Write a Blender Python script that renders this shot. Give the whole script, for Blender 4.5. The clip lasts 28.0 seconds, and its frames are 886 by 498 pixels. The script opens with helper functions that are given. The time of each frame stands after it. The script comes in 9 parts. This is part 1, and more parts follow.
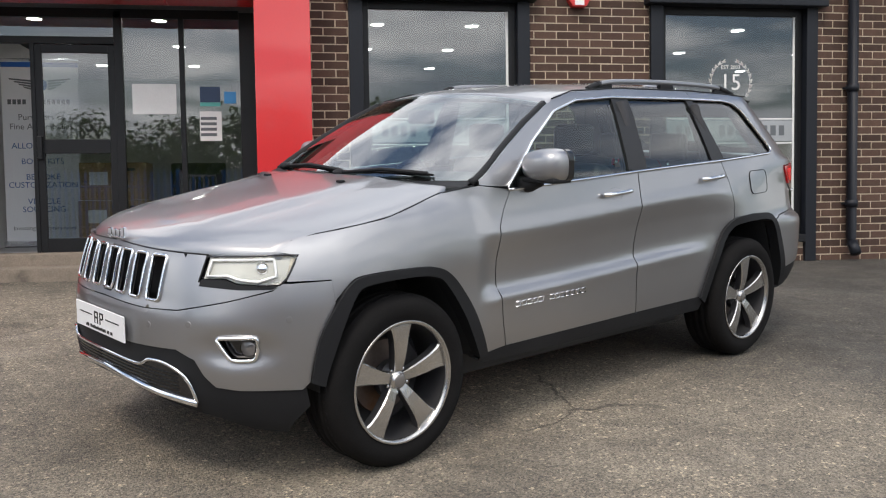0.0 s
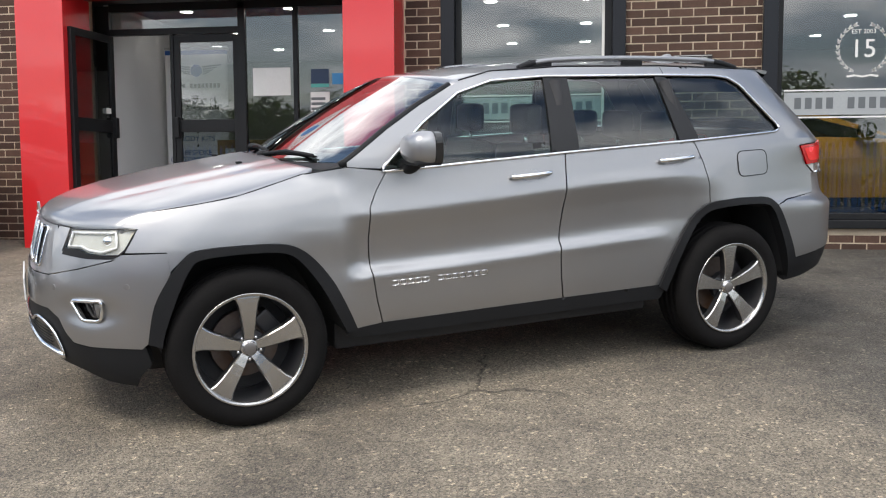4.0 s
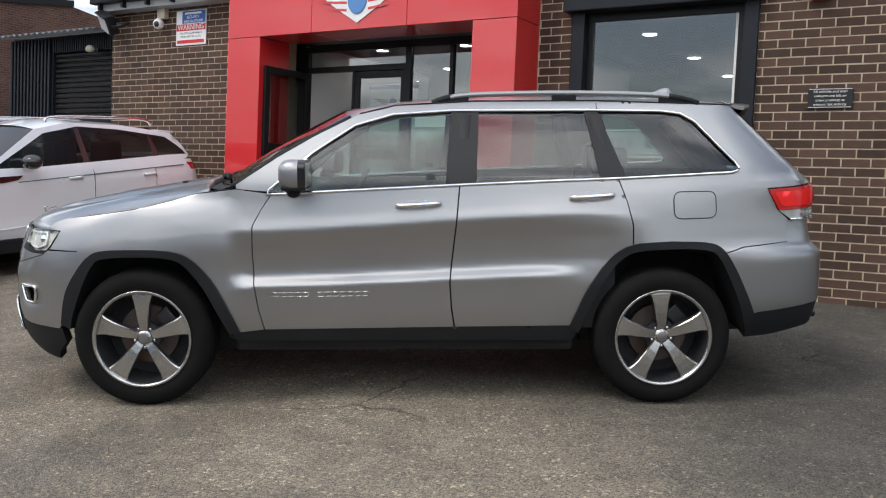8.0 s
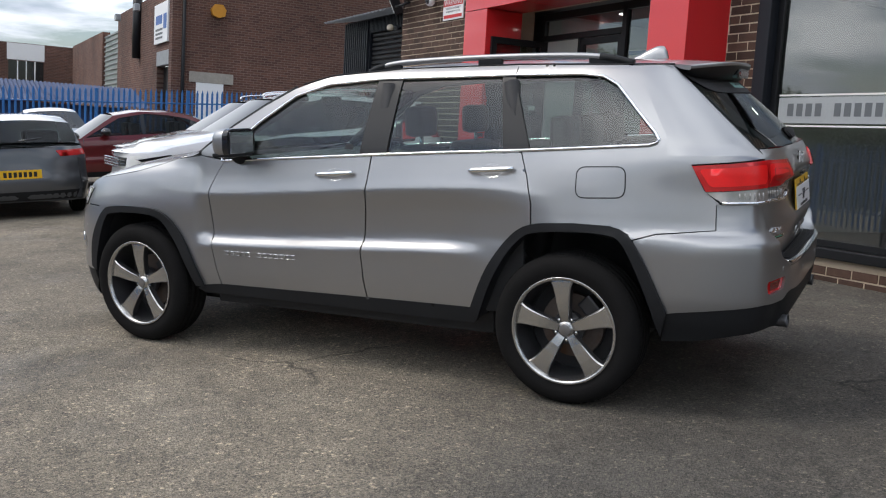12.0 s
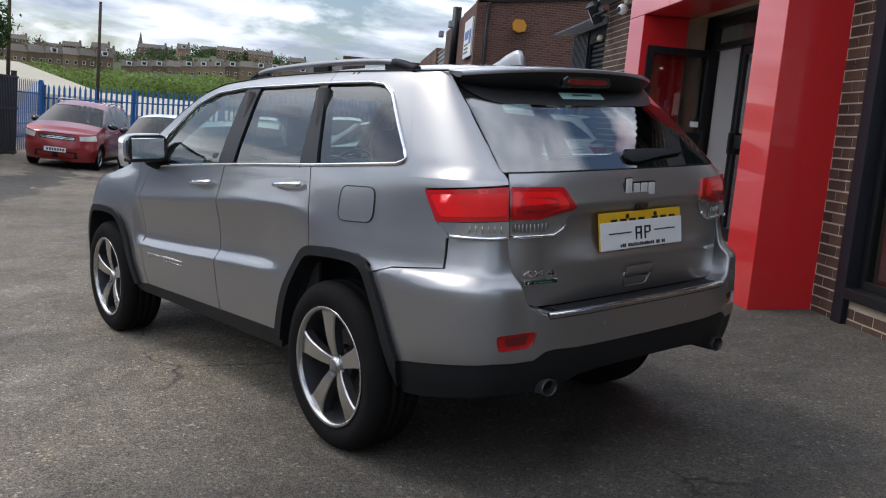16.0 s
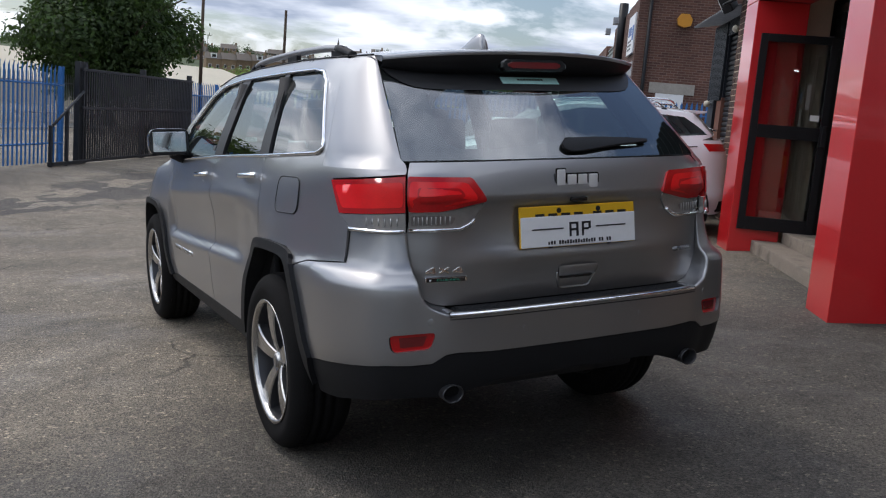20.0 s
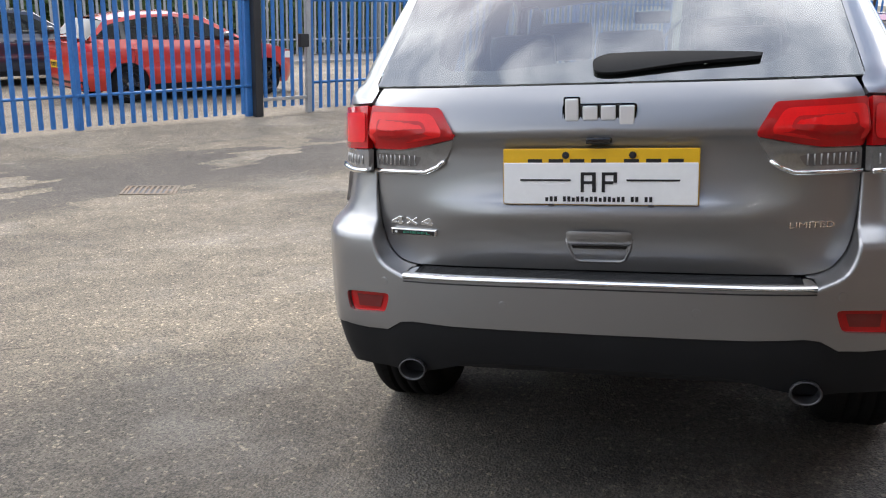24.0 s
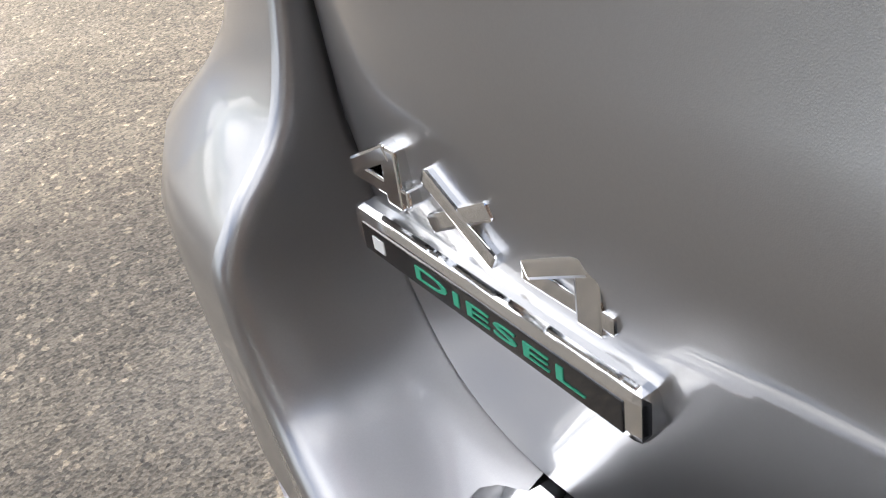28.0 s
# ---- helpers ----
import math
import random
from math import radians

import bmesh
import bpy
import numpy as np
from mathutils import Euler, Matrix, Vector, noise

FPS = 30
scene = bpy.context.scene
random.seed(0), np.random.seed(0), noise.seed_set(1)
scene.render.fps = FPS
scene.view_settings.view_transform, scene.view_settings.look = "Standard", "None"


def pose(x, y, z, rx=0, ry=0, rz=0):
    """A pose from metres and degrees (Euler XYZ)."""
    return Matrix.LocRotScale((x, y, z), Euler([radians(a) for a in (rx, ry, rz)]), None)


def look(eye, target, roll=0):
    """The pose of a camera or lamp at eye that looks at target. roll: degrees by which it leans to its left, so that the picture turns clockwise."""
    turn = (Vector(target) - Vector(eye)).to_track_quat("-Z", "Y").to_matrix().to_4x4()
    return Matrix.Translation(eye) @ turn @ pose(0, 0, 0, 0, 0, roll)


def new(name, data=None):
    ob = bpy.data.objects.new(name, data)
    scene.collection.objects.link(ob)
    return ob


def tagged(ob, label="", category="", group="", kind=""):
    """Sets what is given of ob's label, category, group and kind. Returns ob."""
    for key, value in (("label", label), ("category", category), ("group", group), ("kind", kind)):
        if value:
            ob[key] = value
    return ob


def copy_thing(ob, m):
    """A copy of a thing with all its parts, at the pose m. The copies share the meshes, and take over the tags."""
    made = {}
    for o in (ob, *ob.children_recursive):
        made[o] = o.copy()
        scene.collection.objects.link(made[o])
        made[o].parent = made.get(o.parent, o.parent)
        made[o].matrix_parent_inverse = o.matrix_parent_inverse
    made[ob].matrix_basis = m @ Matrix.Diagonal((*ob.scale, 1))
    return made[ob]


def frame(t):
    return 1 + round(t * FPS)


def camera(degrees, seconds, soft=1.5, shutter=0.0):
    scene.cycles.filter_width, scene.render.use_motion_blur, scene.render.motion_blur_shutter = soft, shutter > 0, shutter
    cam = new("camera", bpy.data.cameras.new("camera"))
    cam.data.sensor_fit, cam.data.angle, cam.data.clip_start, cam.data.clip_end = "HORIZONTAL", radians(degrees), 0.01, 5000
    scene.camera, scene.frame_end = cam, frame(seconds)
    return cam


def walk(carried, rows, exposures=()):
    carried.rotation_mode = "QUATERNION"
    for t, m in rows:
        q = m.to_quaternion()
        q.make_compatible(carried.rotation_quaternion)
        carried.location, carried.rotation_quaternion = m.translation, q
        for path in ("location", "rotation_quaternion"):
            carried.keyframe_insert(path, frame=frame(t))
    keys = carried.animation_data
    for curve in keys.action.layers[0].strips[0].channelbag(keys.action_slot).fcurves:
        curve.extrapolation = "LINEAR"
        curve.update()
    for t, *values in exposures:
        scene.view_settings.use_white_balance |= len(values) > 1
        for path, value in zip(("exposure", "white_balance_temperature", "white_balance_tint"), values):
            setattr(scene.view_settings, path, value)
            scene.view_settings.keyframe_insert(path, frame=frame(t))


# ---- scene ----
cam = camera(52.5, 28.0, soft=1.15)
PATH = [
    (0, (-1.148, -5.47, 1.05), (-0.83, -3.499, 0.937), -0.8),
    (0.5, (-0.93, -5.432, 1.084), (-0.687, -3.45, 0.969), -0.4),
    (1, (-0.705, -5.66, 1.104), (-0.527, -3.672, 0.971), -0.2),
    (1.5, (-0.481, -5.731, 1.092), (-0.372, -3.738, 0.964), 0.4),
    (2, (-0.245, -5.692, 1.087), (-0.204, -3.696, 0.961), 0.4),
    (2.5, (0.025, -5.81, 1.101), (-0.011, -3.816, 0.957), -0.4),
    (3, (0.304, -5.886, 1.113), (0.205, -3.894, 0.959), -0.8),
    (3.5, (0.555, -5.73, 1.077), (0.363, -3.746, 0.913), -0.7),
    (5.5, (1.774, -5.522, 1.097), (1.158, -3.625, 0.95), 1.2),
    (6, (2.148, -5.52, 1.127), (1.432, -3.657, 1.006), 1.5),
    (6.5, (2.39, -5.348, 1.08), (1.585, -3.52, 0.969), 2.2),
    (7, (2.67, -5.196, 1.122), (1.754, -3.422, 1.012), 2.2),
    (7.5, (3.08, -5.172, 1.153), (2.089, -3.439, 1.033), 2.2),
    (8, (3.316, -4.95, 1.11), (2.262, -3.255, 0.996), 2.5),
    (8.5, (3.522, -4.682, 1.155), (2.373, -3.049, 1.047), 2.2),
    (9, (3.922, -4.561, 1.161), (2.68, -2.999, 1.045), 1.6),
    (9.5, (4.182, -4.335, 1.14), (2.861, -2.839, 1.01), 2.4),
    (10, (4.366, -3.987, 1.156), (2.954, -2.58, 0.991), 2.7),
    (10.5, (4.701, -3.725, 1.191), (3.199, -2.419, 0.998), 2.6),
    (11, (4.931, -3.463, 1.194), (3.368, -2.229, 1.006), 3.3),
    (11.5, (5.029, -3.052, 1.221), (3.389, -1.926, 1.011), 3.2),
    (12, (5.272, -2.728, 1.273), (3.542, -1.753, 1.039), 3.5),
    (12.5, (5.434, -2.437, 1.292), (3.661, -1.541, 1.059), 4.2),
    (13, (5.32, -2.029, 1.287), (3.523, -1.181, 1.058), 3.9),
    (13.5, (5.433, -1.695, 1.323), (3.598, -0.933, 1.096), 3.5),
    (15.5, (5.728, -0.21, 1.466), (3.765, 0.068, 1.196), 4.6),
    (16, (5.688, 0.002, 1.479), (3.718, 0.224, 1.215), 5.2),
    (16.5, (5.483, 0.266, 1.476), (3.51, 0.441, 1.201), 6.2),
    (17, (5.469, 0.49, 1.491), (3.493, 0.575, 1.194), 5.7),
    (17.5, (5.582, 0.719, 1.534), (3.605, 0.724, 1.231), 5.8),
    (18, (5.587, 0.759, 1.53), (3.608, 0.715, 1.245), 5.3),
    (18.5, (5.597, 0.775, 1.533), (3.617, 0.695, 1.259), 4.9),
    (19, (5.611, 0.794, 1.531), (3.631, 0.713, 1.258), 5.0),
    (19.5, (5.626, 0.846, 1.533), (3.648, 0.752, 1.251), 4.9),
    (20, (5.48, 1.056, 1.513), (3.511, 0.869, 1.217), 4.8),
    (20.5, (5.287, 1.364, 1.565), (3.341, 1.033, 1.241), 4.2),
    (22.5, (4.784, 2.682, 1.663), (3.061, 1.749, 1.26), 3.6),
    (23, (4.619, 2.8, 1.643), (2.98, 1.738, 1.214), 3.5),
    (23.5, (4.277, 2.768, 1.644), (2.756, 1.566, 1.152), 3.1),
    (24, (3.967, 2.754, 1.616), (2.684, 1.322, 1.065), 1.5),
    (24.5, (3.727, 2.709, 1.627), (2.695, 1.106, 1.021), 0.4),
    (25, (3.455, 2.432, 1.568), (2.556, 0.781, 0.886), 0.3),
    (25.5, (3.134, 2.184, 1.491), (2.39, 0.48, 0.754), -1.8),
    (26, (2.860, 1.863, 1.436), (2.189, 0.161, 0.627), -2.5),
    (26.5, (2.629, 1.486, 1.344), (2.099, -0.175, 0.364), -2.6),
    (27, (2.490, 1.194, 1.241), (2.084, -0.414, 0.123), -3.8),
    (27.5, (2.404, 1.031, 1.185), (2.119, -0.517, -0.049), -7.2),
    (28, (2.357, 0.994, 1.141), (2.105, -0.522, -0.140), -10.8),
]

EXPOSURES = [(0.0, 0.2, 6680, 10), (1.0, 0.34, 6650, 10), (3.0, 0.36, 6650, 9), (6.0, 0.14, 6580, 9), (8.0, 0.04, 6530, 8), (13.0, -0.09, 6350, 9), (16.0, -0.22, 6200, 10), (20.0, -0.27, 6200, 11), (22.5, -0.08, 6430, 11), (23.1, 0.06, 6550, 11), (24.0, 0.8, 6650, 10), (26.0, 0.93, 6850, 11), (28.0, 1.18, 6900, 11)]
walk(cam, [(t, look(eye, target, roll)) for t, eye, target, roll in PATH], EXPOSURES)

# ---- world and light ----
world = bpy.data.worlds.new("world")
scene.world = world
world.use_nodes = True
wn, wl = world.node_tree.nodes, world.node_tree.links
wn.clear()
w_out = wn.new("ShaderNodeOutputWorld")
w_bg = wn.new("ShaderNodeBackground")
SUN_EL, SUN_AZ = 52.0, 244.0      # elevation; direction towards the sun, degrees anticlockwise from +x
sky = wn.new("ShaderNodeTexSky")
sky.sky_type = "NISHITA"
sky.sun_disc = False
sky.sun_elevation = radians(SUN_EL)
sky.sun_rotation = radians(90 - SUN_AZ)
sky.dust_density = 1.5
# broken cloud deck over the blue
w_tc = wn.new("ShaderNodeTexCoord")
w_sep = wn.new("ShaderNodeSeparateXYZ")
wl.new(w_tc.outputs["Generated"], w_sep.inputs[0])
w_den = wn.new("ShaderNodeMath"); w_den.operation = "MAXIMUM"; w_den.inputs[1].default_value = 0.06
wl.new(w_sep.outputs["Z"], w_den.inputs[0])
w_add = wn.new("ShaderNodeMath"); w_add.operation = "ADD"; w_add.inputs[1].default_value = 0.12
wl.new(w_den.outputs[0], w_add.inputs[0])
w_div = wn.new("ShaderNodeVectorMath"); w_div.operation = "DIVIDE"
w_com = wn.new("ShaderNodeCombineXYZ")
for k in range(3):
    wl.new(w_add.outputs[0], w_com.inputs[k])
wl.new(w_tc.outputs["Generated"], w_div.inputs[0])
wl.new(w_com.outputs[0], w_div.inputs[1])
w_noise = wn.new("ShaderNodeTexNoise")
w_noise.inputs["Scale"].default_value = 1.15
w_noise.inputs["Detail"].default_value = 7.0
w_noise.inputs["Roughness"].default_value = 0.56
w_noise.inputs["Distortion"].default_value = 0.25
wl.new(w_div.outputs[0], w_noise.inputs["Vector"])
w_ramp = wn.new("ShaderNodeValToRGB")
w_ramp.color_ramp.elements[0].position = 0.43
w_ramp.color_ramp.elements[1].position = 0.56
wl.new(w_noise.outputs["Fac"], w_ramp.inputs[0])
w_noise2 = wn.new("ShaderNodeTexNoise")
w_noise2.inputs["Scale"].default_value = 0.9
w_noise2.inputs["Detail"].default_value = 6.0
w_off = wn.new("ShaderNodeVectorMath"); w_off.operation = "ADD"; w_off.inputs[1].default_value = (3.1, 1.7, 0.4)
wl.new(w_div.outputs[0], w_off.inputs[0])
wl.new(w_off.outputs[0], w_noise2.inputs["Vector"])
w_cloud = wn.new("ShaderNodeValToRGB")
w_cloud.color_ramp.elements[0].position = 0.36
w_cloud.color_ramp.elements[0].color = (3.5, 4.0, 5.0, 1)
w_cloud.color_ramp.elements[1].position = 0.62
w_cloud.color_ramp.elements[1].color = (13.5, 13.6, 13.9, 1)
wl.new(w_noise2.outputs["Fac"], w_cloud.inputs[0])
w_mix = wn.new("ShaderNodeMixRGB")
wl.new(w_ramp.outputs[0], w_mix.inputs[0])
wl.new(sky.outputs[0], w_mix.inputs[1])
# clouds are a little brighter towards the sun
w_dot = wn.new("ShaderNodeVectorMath"); w_dot.operation = "DOT_PRODUCT"
w_dot.inputs[1].default_value = (math.cos(radians(SUN_EL)) * math.cos(radians(SUN_AZ)), math.cos(radians(SUN_EL)) * math.sin(radians(SUN_AZ)), math.sin(radians(SUN_EL)))
wl.new(w_tc.outputs["Generated"], w_dot.inputs[0])
w_glow = wn.new("ShaderNodeMapRange")
for w_k, w_v in zip(("From Min", "From Max", "To Min", "To Max"), (-0.4, 0.95, 0.92, 1.45)):
    w_glow.inputs[w_k].default_value = w_v
wl.new(w_dot.outputs["Value"], w_glow.inputs["Value"])
w_lit = wn.new("ShaderNodeVectorMath"); w_lit.operation = "SCALE"
wl.new(w_cloud.outputs[0], w_lit.inputs[0]); wl.new(w_glow.outputs[0], w_lit.inputs["Scale"])
wl.new(w_lit.outputs[0], w_mix.inputs[2])
# a cloudy sky is dimmer low down than overhead
w_high = wn.new("ShaderNodeMapRange")
for w_k, w_v in zip(("From Min", "From Max", "To Min", "To Max"), (0.0, 0.85, 0.80, 1.24)):
    w_high.inputs[w_k].default_value = w_v
wl.new(w_sep.outputs["Z"], w_high.inputs["Value"])
w_grade = wn.new("ShaderNodeVectorMath"); w_grade.operation = "SCALE"
wl.new(w_mix.outputs[0], w_grade.inputs[0]); wl.new(w_high.outputs[0], w_grade.inputs["Scale"])
wl.new(w_grade.outputs[0], w_bg.inputs["Color"])
w_bg.inputs["Strength"].default_value = 0.14
wl.new(w_bg.outputs[0], w_out.inputs[0])

sun_data = bpy.data.lights.new("sun", "SUN")
sun_data.energy = 1.2
sun_data.angle = radians(13)
sun_data.color = (1.0, 0.93, 0.83)
sun = new("sun", sun_data)
sun_dir = Vector((math.cos(radians(SUN_EL)) * math.cos(radians(SUN_AZ)), math.cos(radians(SUN_EL)) * math.sin(radians(SUN_AZ)), math.sin(radians(SUN_EL))))
sun.matrix_world = look(sun_dir * 60, (0, 0, 0))

# ---- materials ----
def mat(name, base, rough=0.5, metal=0.0, vary=0.0, scale=6.0, fine=60.0, bump=0.0, coat=0.0, alpha=1.0, transmission=0.0, emit=0.0, each=0.0, dirt=None, ior=1.45, flakes=0.0):
    """A principled material with variation at two scales, relief and, where asked, a random tone for each piece."""
    m = bpy.data.materials.new(name)
    m.use_nodes = True
    n, l = m.node_tree.nodes, m.node_tree.links
    b = n["Principled BSDF"]
    b.inputs["Base Color"].default_value = (*base, 1)
    b.inputs["Roughness"].default_value = rough
    b.inputs["Metallic"].default_value = metal
    b.inputs["IOR"].default_value = ior
    b.inputs["Coat Weight"].default_value = coat
    b.inputs["Coat Roughness"].default_value = 0.03
    b.inputs["Alpha"].default_value = alpha
    b.inputs["Transmission Weight"].default_value = transmission
    if emit:
        b.inputs["Emission Color"].default_value = (*base, 1)
        b.inputs["Emission Strength"].default_value = emit
    if vary or bump or each or dirt or flakes:
        tc = n.new("ShaderNodeTexCoord")
        big = n.new("ShaderNodeTexNoise")
        big.inputs["Scale"].default_value, big.inputs["Detail"].default_value = scale, 5
        small = n.new("ShaderNodeTexNoise")
        small.inputs["Scale"].default_value, small.inputs["Detail"].default_value = fine, 4
        for t in (big, small):
            l.new(tc.outputs["Object"], t.inputs["Vector"])
        add = n.new("ShaderNodeMath"); add.operation = "ADD"
        l.new(big.outputs["Fac"], add.inputs[0]); l.new(small.outputs["Fac"], add.inputs[1])
        rng = n.new("ShaderNodeMapRange")
        rng.inputs["From Min"].default_value, rng.inputs["From Max"].default_value = 0.6, 1.4
        rng.inputs["To Min"].default_value, rng.inputs["To Max"].default_value = 1 - vary, 1 + vary
        l.new(add.outputs[0], rng.inputs["Value"])
        value = rng.outputs[0]
        if each:
            info = n.new("ShaderNodeObjectInfo")
            geo = n.new("ShaderNodeNewGeometry")
            sm = n.new("ShaderNodeMath"); sm.operation = "ADD"
            l.new(info.outputs["Random"], sm.inputs[0]); l.new(geo.outputs["Random Per Island"], sm.inputs[1])
            fr = n.new("ShaderNodeMath"); fr.operation = "FRACT"
            l.new(sm.outputs[0], fr.inputs[0])
            er = n.new("ShaderNodeMapRange")
            er.inputs["To Min"].default_value, er.inputs["To Max"].default_value = 1 - each, 1 + each
            l.new(fr.outputs[0], er.inputs["Value"])
            mu = n.new("ShaderNodeMath"); mu.operation = "MULTIPLY"
            l.new(value, mu.inputs[0]); l.new(er.outputs[0], mu.inputs[1])
            value = mu.outputs[0]
        mul = n.new("ShaderNodeVectorMath"); mul.operation = "SCALE"
        mul.inputs[0].default_value = base
        l.new(value, mul.inputs["Scale"])
        colour = mul.outputs[0]
        if dirt:
            dr = n.new("ShaderNodeMapRange")
            dr.inputs["From Min"].default_value, dr.inputs["From Max"].default_value = 0.52, 0.75
            l.new(big.outputs["Fac"], dr.inputs["Value"])
            mx = n.new("ShaderNodeMixRGB"); mx.inputs[2].default_value = (*dirt, 1)
            l.new(dr.outputs[0], mx.inputs[0]); l.new(colour, mx.inputs[1])
            colour = mx.outputs[0]
        l.new(colour, b.inputs["Base Color"])
        if bump:
            bp = n.new("ShaderNodeBump")
            bp.inputs["Strength"].default_value, bp.inputs["Distance"].default_value = bump, 0.01
            l.new(small.outputs["Fac"], bp.inputs["Height"]); l.new(bp.outputs[0], b.inputs["Normal"])
        if flakes:
            vo = n.new("ShaderNodeTexVoronoi"); vo.inputs["Scale"].default_value = 2200
            l.new(tc.outputs["Object"], vo.inputs["Vector"])
            bp = n.new("ShaderNodeBump")
            bp.inputs["Strength"].default_value, bp.inputs["Distance"].default_value = flakes, 0.001
            l.new(vo.outputs["Distance"], bp.inputs["Height"]); l.new(bp.outputs[0], b.inputs["Normal"])
    return m


def glass_mat(name, tint, amount, rough=0.0):
    """Thin pane: tinted see-through mixed with a clear mirror by Fresnel."""
    m = bpy.data.materials.new(name)
    m.use_nodes = True
    n, l = m.node_tree.nodes, m.node_tree.links
    n.clear()
    out = n.new("ShaderNodeOutputMaterial")
    tr = n.new("ShaderNodeBsdfTransparent"); tr.inputs[0].default_value = (*tint, 1)
    gl = n.new("ShaderNodeBsdfGlossy"); gl.inputs["Roughness"].default_value = rough
    lw = n.new("ShaderNodeLayerWeight"); lw.inputs["Blend"].default_value = 0.5
    pw = n.new("ShaderNodeMath"); pw.operation = "POWER"; pw.inputs[1].default_value = 3.4
    l.new(lw.outputs["Facing"], pw.inputs[0])
    fr = n.new("ShaderNodeMapRange")
    fr.inputs["To Min"].default_value = ((amount - 1) / (amount + 1)) ** 2
    l.new(pw.outputs[0], fr.inputs["Value"])
    mx = n.new("ShaderNodeMixShader")
    l.new(fr.outputs[0], mx.inputs[0]); l.new(tr.outputs[0], mx.inputs[1]); l.new(gl.outputs[0], mx.inputs[2])
    l.new(mx.outputs[0], out.inputs[0])
    return m


M = {}
M["paint"] = mat("silver_paint", (0.355, 0.354, 0.359), 0.36, 0.9, vary=0.03, scale=3, fine=900, coat=0.8, flakes=0.05)
M["chrome"] = mat("chrome", (0.86, 0.87, 0.88), 0.07, 1.0)
M["bright_badge"] = mat("bright_badge", (0.82, 0.82, 0.83), 0.25, 0.35)
M["rail"] = mat("dull_rail", (0.34, 0.34, 0.35), 0.42, 1.0)
M["satin"] = mat("satin_chrome", (0.72, 0.73, 0.75), 0.22, 1.0)
M["black_plastic"] = mat("black_plastic", (0.013, 0.0135, 0.015), 0.55, ior=1.3, vary=0.15, fine=300, bump=0.06)
M["gloss_black"] = mat("gloss_black", (0.012, 0.012, 0.013), 0.12, coat=0.6)
M["pillar_black"] = mat("pillar_black", (0.010, 0.010, 0.011), 0.45)
M["rubber"] = mat("tyre_rubber", (0.0095, 0.009, 0.009), 0.85, ior=1.22, vary=0.25, scale=9, fine=120, bump=0.08)
M["alloy"] = mat("polished_alloy", (0.50, 0.49, 0.475), 0.24, 0.95, vary=0.03, fine=220)
M["alloy_dark"] = mat("dark_alloy", (0.075, 0.075, 0.08), 0.35, 0.6)
M["steel"] = mat("brake_steel", (0.16, 0.13, 0.115), 0.5, 0.6, vary=0.2, dirt=(0.12, 0.06, 0.03))
M["red_lens"] = mat("red_lens", (0.48, 0.004, 0.006), 0.25, coat=0.5, vary=0.12, scale=30, fine=160)
M["red_lens_dark"] = mat("dark_red_lens", (0.16, 0.006, 0.008), 0.12, coat=1.0, vary=0.1, fine=160)
M["red_glow"] = mat("bright_red_lens", (0.85, 0.008, 0.010), 0.25, coat=0.5, vary=0.10, scale=14, fine=220)
M["clear_rib"] = mat("clear_ribs", (0.42, 0.41, 0.40), 0.15, 0.5, coat=1.0)
M["frit"] = mat("black_frit", (0.010, 0.010, 0.012), 0.5)
M["clear_lens"] = glass_mat("clear_lens", (0.97, 0.98, 0.98), 1.4)
M["smoke_lens"] = mat("smoked_lens", (0.16, 0.15, 0.145), 0.1, 0.3, coat=1.0)
M["lamp_lens"] = mat("clear_lamp_lens", (0.34, 0.33, 0.32), 0.14, 0.55, coat=1.0, vary=0.15, scale=40, fine=200)
M["reflector"] = mat("lamp_reflector", (0.86, 0.86, 0.84), 0.35, 0.45, vary=0.1, fine=90)
M["car_glass"] = glass_mat("car_glass", (0.74, 0.89, 0.83), 1.8)
M["tint_glass"] = glass_mat("tinted_glass", (0.50, 0.64, 0.60), 1.85)
M["rear_glass"] = glass_mat("rear_window_glass", (0.62, 0.72, 0.68), 3.1)
M["other_glass"] = glass_mat("dark_car_glass", (0.30, 0.335, 0.325), 1.35, 0.34)
M["lamp_white"] = mat("lamp_interior", (0.56, 0.55, 0.49), 0.38, 0.3, vary=0.12, scale=20, fine=150, bump=0.15)
M["screen_glass"] = glass_mat("windscreen_glass", (0.72, 0.82, 0.78), 3.0)
M["dark_interior"] = mat("dark_cabin", (0.025, 0.025, 0.027), 0.7, vary=0.15)
M["seat"] = mat("black_leather", (0.02, 0.02, 0.022), 0.42, vary=0.2, fine=90, bump=0.05)
M["headliner"] = mat("grey_headlining", (0.35, 0.34, 0.32), 0.9, vary=0.05)
M["white_plate"] = mat("white_plate", (0.80, 0.80, 0.80), 0.35, vary=0.03, scale=14)
M["yellow_plate"] = mat("yellow_plate", (0.72, 0.42, 0.015), 0.35, vary=0.04)
M["ink"] = mat("black_ink", (0.012, 0.012, 0.014), 0.4)
M["green_ink"] = mat("green_ink", (0.03, 0.34, 0.21), 0.35)
M["asphalt"] = None
M["brick"] = mat("brown_brick", (0.075, 0.042, 0.030), 0.85, vary=0.28, scale=14, fine=150, bump=0.5, each=0.35)
M["brick_far"] = mat("red_brown_brick", (0.19, 0.085, 0.06), 0.9, vary=0.25, scale=3, fine=120, bump=0.4, each=0.3)
M["mortar"] = mat("pale_mortar", (0.52, 0.43, 0.32), 0.95, vary=0.2, scale=3, fine=200, bump=0.5)
